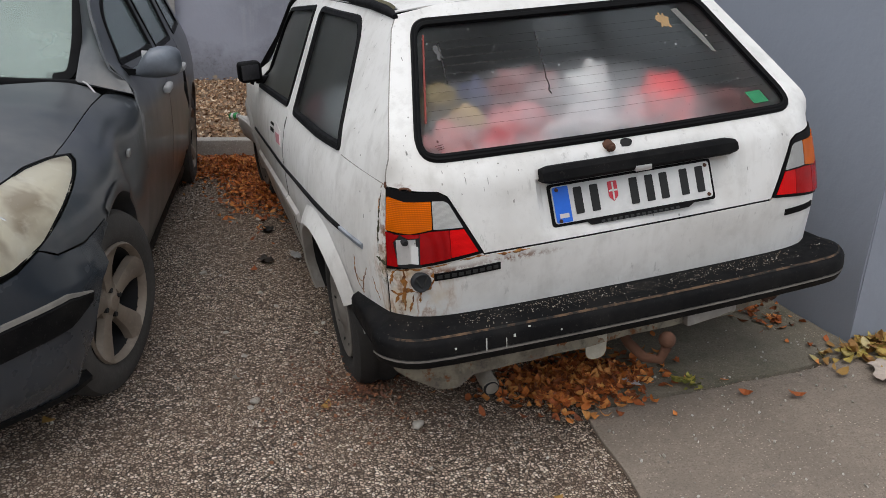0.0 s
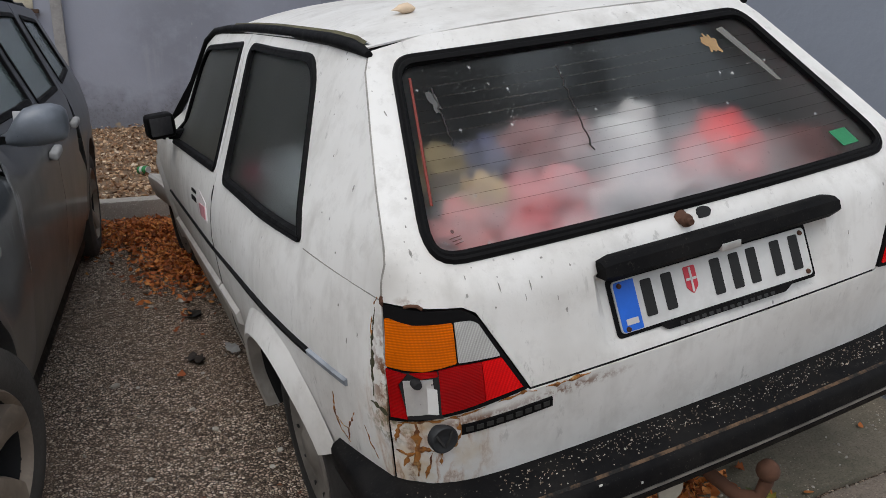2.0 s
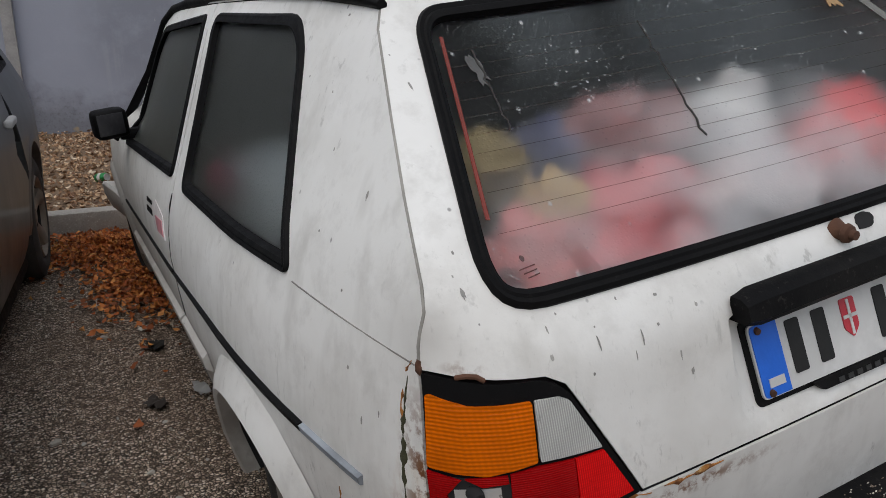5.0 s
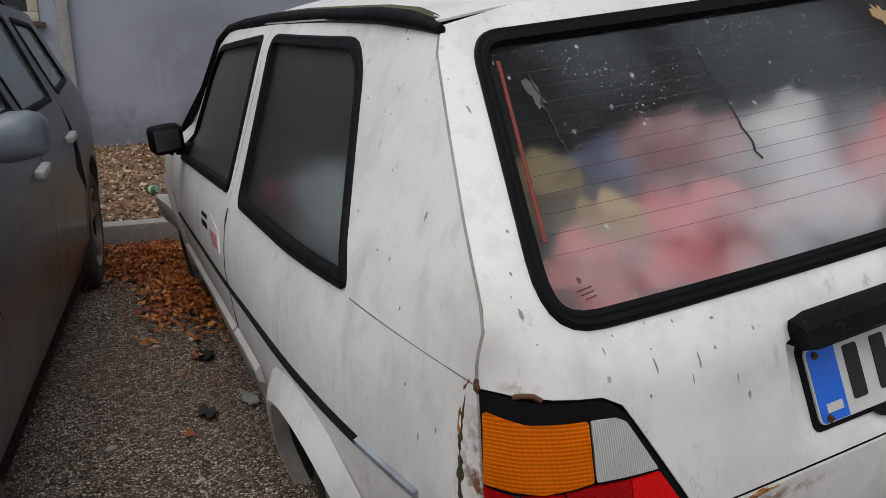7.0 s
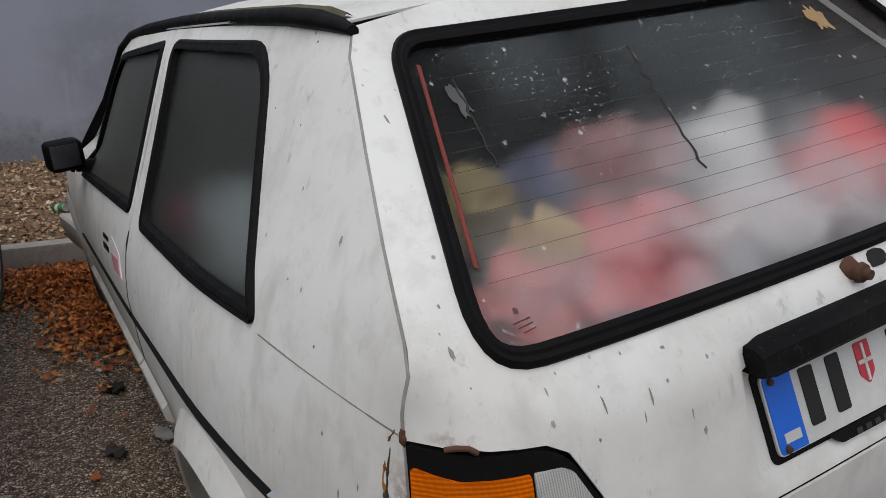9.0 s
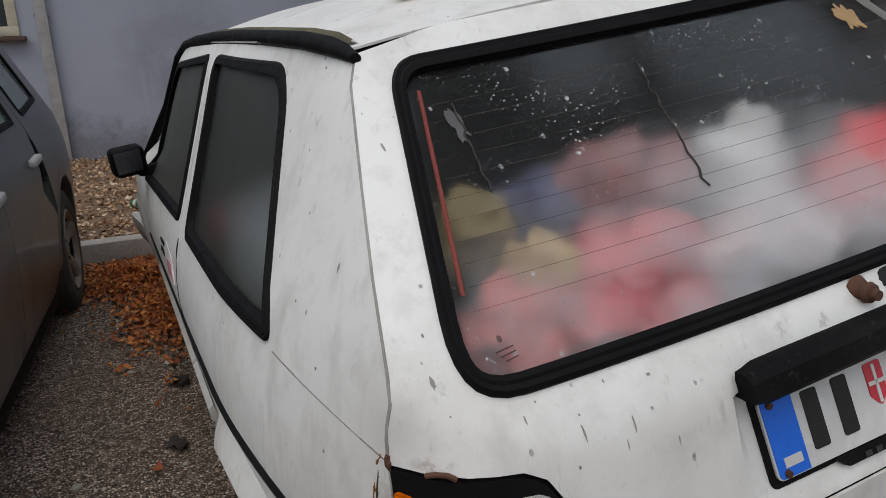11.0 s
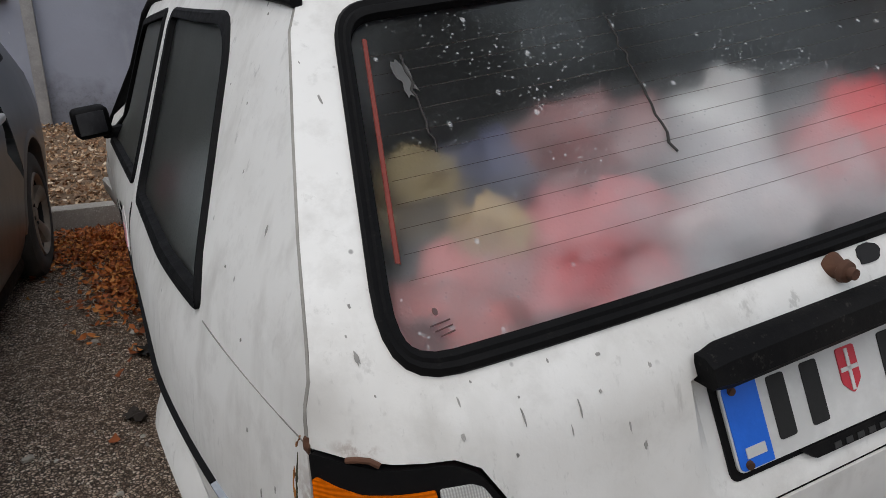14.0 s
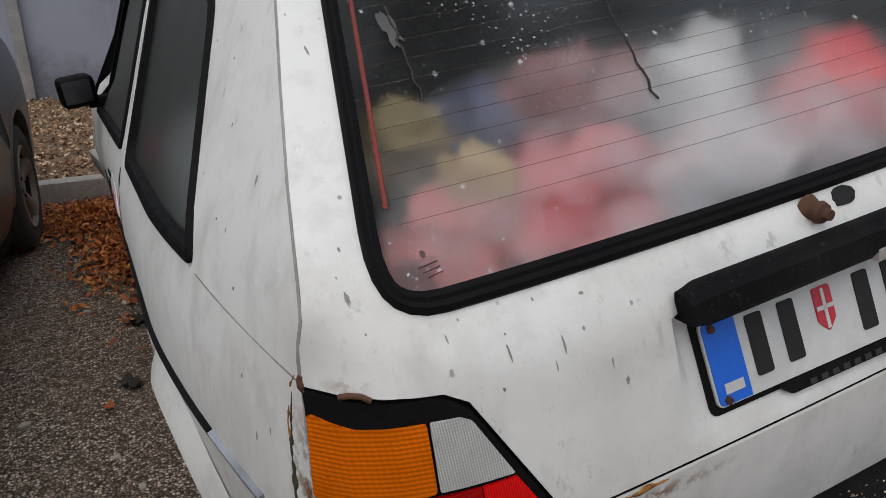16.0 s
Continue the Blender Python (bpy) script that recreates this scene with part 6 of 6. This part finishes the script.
for s in (-1, 1):
    rail = []
    for u in np.linspace(0.36, 0.66, 14):
        p = Vector(around(s * u, 1.30 - 0.12 * (u - 0.36) / 0.30))
        taper = min(1.0, 0.25 + (u - 0.36) / 0.05, 0.3 + (0.66 - u) / 0.10)
        rail.append((p, Vector((p.x, p.y - 0.95, 0)).normalized(), Vector((0, 0, 1)) * taper))
    part("bumper_strip", sweep([(-0.006, -0.05), (0.010, -0.045), (0.016, 0.035), (0.004, 0.048), (-0.006, 0.05)], rail, True), BUMPER, front, "black rub strip with a scuffed edge")
    part("strip_edge", sweep([(0.004, 0.046), (0.014, 0.042), (0.012, 0.054), (0.002, 0.054)], rail, True), HUBCAP, front, "pale scuffed edge")
part("splitter", sweep([(-0.06, 0.0), (0.012, -0.005), (0.016, 0.012), (-0.02, 0.02)], [(Vector(around(u, 1.92)), Vector((math.sin(u), -math.cos(u), 0)), Vector((0, 0, 1))) for u in np.linspace(-0.68, 0.68, 29)], True), BUMPER, front)
panel("front_grille", [(-0.29, 0.965), (0.29, 0.965), (0.27, 0.54), (-0.27, 0.54)], [], around, 0.06, (0, -1, 0), GLOSSY, dark)
for s in (-1, 1):
    lamp_poly = rounded(LAMP, 0.012)
    under = lambda q, u, s=s: Vector(front_body(s * q, u)) * 0.90 + Vector((s * 0.048, 0.068, 0.060))
    h = panel("headlamp", lamp_poly, [], skin(s), 0.035, (s * 0.5, -1, 0.3), HEADLAMP, dark, "yellowed hazy headlamp", depth=0.006)
    h.visible_shadow = False
    part("lamp_housing", thicken(sheet(lamp_poly, [], under, 0.05, (s * 0.5, -1, 0.3)), 0.004), HOUSING, h)
    part("lamp_ring", ring_strip(ccw([Vector(p) for p in lamp_poly]), 0.008, skin(s), 0.002, 0.05, (s * 0.5, -0.8, 0.3)), TRIM, h)
    for u, q, r in ((0.50, 0.73, 0.075), (0.36, 0.74, 0.055)):
        p = Vector(under(q, u)) + Vector((-0.02 * s, 0.050, -0.01))
        part("reflector", lathe([(-0.030, 0.0), (-0.026, r * 0.5), (-0.012, r * 0.72), (-0.016, r * 0.8), (-0.030, r * 0.95), (-0.026, r), (0.03, r * 1.02)], 28, "Y", p), SILVER, h, "round lamp reflector")

edge = SHUT + [(0.42, 1.475), (0.30, 1.455), (0.15, 1.30)]
half = [(0.55, 0.01), (0.55, 0.15), (0.51, 0.28), (0.455, 0.42), (0.438, 0.585), (0.435, 0.742), (0.475, 0.800)] + edge
panel("bonnet", half + [(0.0, 1.22)] + [(-q, u) for q, u in reversed(half)], [], front_body, 0.05, (0, 0, 1), DUST_SHEEN, dark, "dusty dark bonnet")
part("cowl", tube([(-0.62, 1.545, 0.932), (-0.40, 1.41, 0.952), (0, 1.33, 0.965), (0.40, 1.41, 0.952), (0.62, 1.545, 0.932)], 0.026, 10), TRIM, dark)


def screen(u, v):
    k = (v - 0.95) / 0.50
    return (u, 1.37 + 0.86 * k + 0.22 * (abs(u) / 0.70) ** 2.2 * (1 - 0.4 * k), v)


SCREEN = rounded([(-0.625, 0.945), (0.625, 0.945), (0.615, 1.10), (0.535, 1.445), (-0.535, 1.445), (-0.615, 1.10)], [0.09, 0.09, 0.1, 0.05, 0.05, 0.1])
part("windscreen", thicken(sheet(SCREEN, [], screen, 0.07, (0, -1, 0.6)), 0.005), ESTATE_SCREEN, dark, "greenish dusty windscreen").visible_shadow = False
part("windscreen_seal", ring_strip(ccw(SCREEN), 0.038, screen, 0.004, 0.006, (0, -0.5, 0.85)), TRIM, dark)
EDGE = [(0.88, 1.49), (0.93, 1.530), (1.03, 1.57), (1.22, 1.73), (1.42, 2.12)]
for s in (-1, 1):
    bm = bmesh.new()
    rows = []
    for k in np.linspace(0, 1, 12):
        z0, z1 = 0.948 + 0.500 * k, 0.908 + 0.512 * k
        inner = Vector(screen(s * (0.632 - 0.10 * max(0.0, (z0 - 1.10) / 0.345) - 0.01), z0)) - Vector((0, 0, 0.004))
        y1 = lerp(EDGE, z1)
        outer = Vector((s * (cabin_x(y1, z1) - 0.001), y1 - 0.004, z1))
        row = []
        for j in range(9):
            t = j / 8
            p = inner.lerp(outer, t) + Vector((s * 0.5, -0.6, 0.4)) * 0.018 * min(1.0, 5 * k) * math.sin(math.pi * t)
            row.append(bm.verts.new(p))
        rows.append(row)
    for p, q in zip(rows, rows[1:]):
        for j in range(8):
            bm.faces.new((p[j], p[j + 1], q[j + 1], q[j]))
    bmesh.ops.recalc_face_normals(bm, faces=bm.faces)
    bm.normal_update()
    if sum((f.normal for f in bm.faces), Vector()).dot(Vector((s, -1, 0.5))) < 0:
        bmesh.ops.reverse_faces(bm, faces=bm.faces)
    part("pillar", thicken(bm, 0.01), DUST_SHEEN, dark)
    part("pillar_seam", tube([screen(s * 0.632, 0.955), (s * 0.668, 1.515, 0.945), (s * 0.70, 1.480, 0.915)], 0.004, 6), WORN, dark, "pale sealant line at the pillar foot")
panel("roof", [(-0.545, 2.26), (0.545, 2.26), (0.60, 2.6), (0.60, 3.2), (0.56, 4.15), (-0.56, 4.15), (-0.60, 3.2), (-0.60, 2.6)], [], lambda u, v: (u, v, 1.50 - 0.055 * (abs(u) / 0.6) ** 2.4 - 0.05 * max(0, (2.7 - v) / 0.46) ** 2 - 0.10 * max(0, (v - 3.4) / 0.75) ** 2), 0.15, (0, 0, 1), DUST_SHEEN, dark)
panel("tailgate", [(-0.78, 0.30), (0.78, 0.30), (0.78, 0.95), (0.56, 1.42), (-0.56, 1.42), (-0.78, 0.95)], [], lambda u, v: (u, 4.43 - 0.25 * max(0, (v - 0.95) / 0.47), v), 0.2, (0, 1, 0), DUST_SHEEN, dark)
part("floor_pan", boxed((1.5, 3.6, 0.05), (0, 2.4, 0.22), bevel=0.01), DARK, dark)
part("dashboard", boxed((1.3, 0.5, 0.14), (0, 1.85, 0.90), bevel=0.05), DARK, dark)
for s in (-1, 1):
    part("seat", boxed((0.5, 0.16, 0.65), (s * 0.36, 2.6, 0.80), (-14, 0, 0), 0.06), DARK, dark)
    part("headrest", boxed((0.26, 0.1, 0.2), (s * 0.36, 2.70, 1.20), (-10, 0, 0), 0.04), DARK, dark)
part("rear_seat", boxed((1.3, 0.18, 0.6), (0, 3.5, 0.80), (-14, 0, 0), 0.05), DARK, dark)


def alloy_wheel(at, steer, s):
    r, width = 0.315, 0.195
    hub, h = wheel(at, 0.012, steer, s, dark, r, width, TYRE_DUSTY)
    R = r * 0.66
    rim = part("rim", lathe([(s * h * 0.9, R * 1.0), (s * h * 1.0, R * 0.97), (s * h * 0.9, R * 0.93), (s * h * 0.72, R * 0.91)], 40), ALLOY, hub, "brake-dusted five-spoke alloy rim")
    # barrel is coloured dark, standing in for the shade behind the spokes
    part("barrel", lathe([(s * h * 0.74, R * 0.915), (s * h * 0.2, R * 0.87), (-s * h * 0.6, R * 0.87), (-s * h * 0.6, 0.02)], 32), DARK, rim)
    part("brake_disc", lathe([(0.0, 0.0), (0.0, R * 0.7), (0.012, R * 0.7)], 28), plain("rusty_disc", (0.05, 0.045, 0.04), 0.7) if "rusty_disc" not in bpy.data.materials else bpy.data.materials["rusty_disc"], rim)
    part("hub_cap", lathe([(s * h * 0.80, 0.0), (s * h * 0.78, 0.026), (s * h * 0.70, 0.034), (s * h * 0.62, R * 0.32), (s * h * 0.3, R * 0.34)], 24), ALLOY, rim)
    for k in range(5):
        a = 2 * math.pi * k / 5 + 0.35
        rail = []
        for i in range(7):
            t = i / 6
            rad = R * (0.22 + 0.74 * t)
            aa = a + 0.10 * math.sin(t * 3)
            c = Vector((s * h * (0.62 + 0.26 * t * t), rad * math.cos(aa), rad * math.sin(aa)))
            w = 0.030 + 0.030 * t * t
            rail.append((c, Vector((0, -math.sin(aa), math.cos(aa))) * w, Vector((s, 0, 0))))
        part("spoke", sweep([(-1.0, -0.02), (-0.85, 0.004), (-0.3, 0.012), (0.3, 0.012), (0.85, 0.004), (1.0, -0.02)], rail, True), ALLOY, rim)
    for k in range(4):
        a = 2 * math.pi * k / 4 + 0.2
        part("wheel_bolt", lathe([(s * h * 0.76, 0.0), (s * h * 0.76, 0.009), (s * h * 0.6, 0.010)], 8, "X", (0, 0.048 * math.cos(a), 0.048 * math.sin(a))), DARK, rim)


alloy_wheel(pose(0.752, FW_Y + 0.01, 0.303), -16, 1)
alloy_wheel(pose(0.755, RW_Y, 0.303), 0, 1)
alloy_wheel(pose(-0.755, FW_Y, 0.303), -16, -1)
alloy_wheel(pose(-0.755, RW_Y, 0.303), 0, -1)


# ---- leaves, stones and litter ----
def leaf_into(bm, at, size, spin, tilt, curl, rnd):
    """One dry leaf: a pointed blade folded along its rib and curled."""
    rows = []
    prof = [(0.0, 0.02), (0.18, 0.20), (0.42, 0.31), (0.70, 0.22), (1.0, 0.01)]
    m = Matrix.Translation(at) @ Euler((tilt[0], tilt[1], spin)).to_matrix().to_4x4()
    for t, w in prof:
        z = curl * (t - 0.5) ** 2 * 2
        wob = 1 + rnd.uniform(-0.25, 0.25)
        rows.append([bm.verts.new(m @ Vector(((t - 0.5) * size, s * w * size * wob, z * size + abs(s) * 0.22 * w * size * curl))) for s in (-1, 0, 1)])
    for r, q in zip(rows, rows[1:]):
        for k in range(2):
            bm.faces.new((r[k], r[k + 1], q[k + 1], q[k]))


def litter(name, material, label, places, seed, size=(0.022, 0.05)):
    rnd = random.Random(seed)
    bm = bmesh.new()
    for x, y, z in places(rnd):
        leaf_into(bm, (x, y, z), rnd.uniform(*size), rnd.uniform(0, 6.28), (rnd.gauss(0, 0.35), rnd.gauss(0, 0.35)), rnd.uniform(-0.2, 0.9), rnd)
    return tagged(mesh_object(name, bm, material, False), label, "leaves", kind="stuff")


def heap(cx, cy, rx, ry, n, height, base=None):
    def places(rnd):
        for _ in range(n):
            a, r = rnd.uniform(0, 6.28), abs(rnd.gauss(0, 0.55))
            x, y = cx + rx * r * math.cos(a), cy + ry * r * math.sin(a)
            z0 = base(x, y) if base else ground_z(x, y)
            yield x, y, z0 + 0.02 + rnd.uniform(0, height) * max(0.1, 1 - r)
    return places


litter("leaf_heap", LEAF_BROWN, "drift of brown dead leaves below the tow hook", heap(0.02, 0.30, 0.30, 0.19, 2200, 0.05), 1, (0.022, 0.050))
litter("leaf_heap", LEAF_BROWN, "brown dead leaves blown against the wall foot", heap(0.98, 0.75, 0.13, 0.45, 300, 0.05), 2)
litter("leaf_heap", LEAF_YELLOW, "yellow and brown leaves at the corner of the house", heap(1.20, 0.13, 0.22, 0.10, 260, 0.05), 3, (0.03, 0.065))
litter("leaf_heap", LEAF_BROWN, "thick drift of red-brown leaves below the kerb", heap(-1.06, 3.95, 0.34, 0.42, 4600, 0.05), 4, (0.018, 0.045))
litter("leaf_heap", LEAF_BROWN, "red-brown leaves under the nose of the white car", heap(-0.90, 3.25, 0.26, 0.62, 3000, 0.04), 5, (0.018, 0.045))


litter("leaf_crumbs", CRUMBS, "red-brown crumbled leaves round the flat tyre", heap(-0.72, 0.42, 0.42, 0.30, 1300, 0.003), 11, (0.006, 0.018))


def bed_litter(rnd):
    for _ in range(8500):
        x, y = rnd.uniform(-3.2, 1.0), 4.5 + 3.35 * rnd.random() ** 1.1
        yield x, y, bed(x, y) + rnd.uniform(0.005, 0.04)


litter("leaf_litter", GRAVEL, "dry leaf litter on the strip below the wall", bed_litter, 6, (0.018, 0.052))


def stones(name, n, area, size, material, label, seed, base):
    rnd = random.Random(seed)
    rows = []
    for _ in range(n):
        x, y = area(rnd)
        s = rnd.uniform(*size)
        rows.append(Matrix.Translation((x, y, base(x, y) + s * 0.2)) @ Euler((rnd.uniform(0, 3), rnd.uniform(0, 3), rnd.uniform(0, 3))).to_matrix().to_4x4() @ Matrix.Diagonal((s, s * rnd.uniform(0.6, 0.9), s * rnd.uniform(0.35, 0.6), 1)))
    return tagged(crumbs(name, rows, size[0] * 0.35, material), label, "stones", kind="stuff")


PALE_STONE = leaf_paint("pale_grit", [(0.0, (0.22, 0.20, 0.17)), (0.6, (0.42, 0.39, 0.34)), (1.0, (0.62, 0.60, 0.55))])
stones("gravel", 2200, lambda r: (r.uniform(-3.2, 1.0), 4.52 + 3.3 * r.random()), (0.008, 0.026), GRAVEL, "loose gravel on the strip below the wall", 7, bed)
stones("grit", 170, lambda r: (r.uniform(-2.0, 0.1), r.uniform(-1.9, 3.2)), (0.004, 0.011), PALE_STONE, "pale grit strewn over the asphalt", 8, ground_z)
stones("grit", 320, lambda r: (r.uniform(0.0, 1.1), r.uniform(-1.0, 0.9)), (0.003, 0.008), PALE_STONE, "pale grit strewn over the concrete", 9, lambda x, y: ground_z(x, y) + 0.014)


def pebble(x, y, s, seed):
    bm = blob(seed, (s, s * 0.75, s * 0.45), (0, 0, s * 0.3), 0.35, 2)
    ob = mesh_object("pebble", bm, PALE_STONE)
    ob.matrix_basis = pose(x, y, ground_z(x, y), 0, 0, seed * 47)
    return tagged(ob, "pale broken pebble on the asphalt", "stone", "pebbles on the asphalt")


for i, (x, y, s) in enumerate(((-1.088, 0.434, 0.022), (-1.105, 0.395, 0.014), (-1.107, 0.782, 0.014), (-1.17, 1.01, 0.012), (-0.585, 0.172, 0.026), (-0.946, 2.58, 0.018), (-1.09, 2.55, 0.018), (-1.258, 1.712, 0.020), (-0.772, 1.033, 0.013), (-0.815, 0.944, 0.012), (-1.14, 0.616, 0.016), (-1.008, 1.418, 0.013), (-1.18, 1.67, 0.010), (-0.95, 1.248, 0.014))):
    pebble(x, y, s, i + 1)


def single_leaf(x, y, size, material, seed, on=0.0):
    rnd = random.Random(seed)
    bm = bmesh.new()
    leaf_into(bm, (0, 0, 0.012), size, rnd.uniform(0, 6), (rnd.gauss(0, 0.15), rnd.gauss(0, 0.15)), 0.5, rnd)
    ob = mesh_object("leaf", bm, material, False)
    ob.matrix_basis = pose(x, y, ground_z(x, y) + on)
    return tagged(ob, "single curled leaf fallen on the ground", "leaf", "fallen leaves")


for i, (x, y, s, m_) in enumerate(((-1.72, 0.42, 0.06, LEAF_YELLOW), (-0.86, 0.34, 0.05, LEAF_YELLOW), (0.70, -0.05, 0.06, LEAF_BROWN), (0.55, 0.02, 0.05, LEAF_BROWN), (0.62, 0.62, 0.05, LEAF_BROWN), (-0.95, 2.35, 0.06, LEAF_BROWN), (-1.02, 1.70, 0.05, LEAF_BROWN), (-0.30, -0.30, 0.05, LEAF_YELLOW), (0.45, 0.30, 0.05, LEAF_BROWN), (0.95, 0.02, 0.06, LEAF_YELLOW))):
    single_leaf(x, y, s, m_, 20 + i, 0.014 if x > 0 else 0.0)


def scrap(name, x, y, rx, ry, seed, material, label, on=0.0, height=0.02):
    outline = [Vector(p) for p in ragged(0, 0, rx, ry, seed, 20, 0.6)]
    bm = thicken(sheet(outline, [], lambda u, v: (u, v, 0.012 + height * abs(noise.noise(Vector((u * 25, v * 25, seed))))), 0.012, (0, 0, 1)), 0.001)
    ob = mesh_object(name, bm, material)
    ob.matrix_basis = pose(x, y, ground_z(x, y) + on, 0, 0, seed * 33)
    return tagged(ob, label, "litter")


scrap("plastic_scrap", -0.800, 1.893, 0.06, 0.025, 3, plain("clear_scrap", (0.38, 0.38, 0.38), 0.3), "crumpled clear plastic scrap by the sill")
scrap("paper_scrap", 0.22, 0.22, 0.035, 0.02, 4, plain("grey_paper", (0.42, 0.43, 0.46), 0.7), "crumpled grey paper scrap", 0.015)
scrap("paper_scrap", 1.13, -0.03, 0.12, 0.07, 6, plain("pink_paper", (0.50, 0.42, 0.36), 0.8), "torn pale pink paper among the leaves", 0.015)
scrap("rag", -0.905, 2.35, 0.05, 0.03, 8, plain("black_rag", (0.02, 0.018, 0.016), 0.95), "black rag on the asphalt", 0, 0.04)
scrap("rag", -0.955, 1.83, 0.05, 0.03, 9, plain("brown_rag", (0.05, 0.04, 0.035), 0.95), "dark rag on the asphalt", 0, 0.04)
can = thing("drink_can", pose(-0.977, 5.40, bed(-0.977, 5.40) + 0.04, 80, 20, 30), "crushed green drink can on the gravel", "can")
part("can_body", lathe([(-0.058, 0.0), (-0.058, 0.026), (-0.050, 0.033), (0.048, 0.033), (0.058, 0.027), (0.058, 0.0)], 20, "Z"), plain("can_green", (0.02, 0.22, 0.06), 0.35, 0.3), can)
part("can_end", lathe([(0.0585, 0.0), (0.0600, 0.020), (0.0615, 0.026), (0.0570, 0.0275)], 20, "Z"), plain("can_silver", (0.6, 0.6, 0.6), 0.35, 0.6), can)
part("can_label", lathe([(-0.02, 0.0335), (0.015, 0.0335)], 20, "Z"), plain("can_white", (0.6, 0.58, 0.55), 0.4), can)


def weed(x, y, seed, n=26):
    rnd = random.Random(seed)
    bm = bmesh.new()
    for _ in range(n):
        a, r = rnd.uniform(0, 6.28), rnd.uniform(0.005, 0.06)
        leaf_into(bm, (r * math.cos(a), r * math.sin(a), rnd.uniform(0.01, 0.045)), rnd.uniform(0.02, 0.04), a, (rnd.gauss(0, 0.4), rnd.gauss(-0.3, 0.3)), 0.4, rnd)
    ob = mesh_object("weed", bm, leaf_paint("weed_green", [(0.0, (0.05, 0.07, 0.015)), (0.5, (0.20, 0.21, 0.04)), (1.0, (0.42, 0.36, 0.07))]), False)
    ob.matrix_basis = pose(x, y, ground_z(x, y) + 0.012)
    return tagged(ob, "small yellow-green weed in the slab joint", "weed", kind="stuff")


weed(0.40, 0.135, 31)
bird = thing("bread_crust", golf.matrix_basis @ pose(-0.345, 0.78, roof_z(-0.345, 0.78)), "pale crust of bread lying on the car roof", "bread")
part("crust", blob(15, (0.028, 0.020, 0.014), (0, 0, 0.010), 0.5, 2), plain("pale_crust", (0.72, 0.56, 0.40), 0.8), bird)
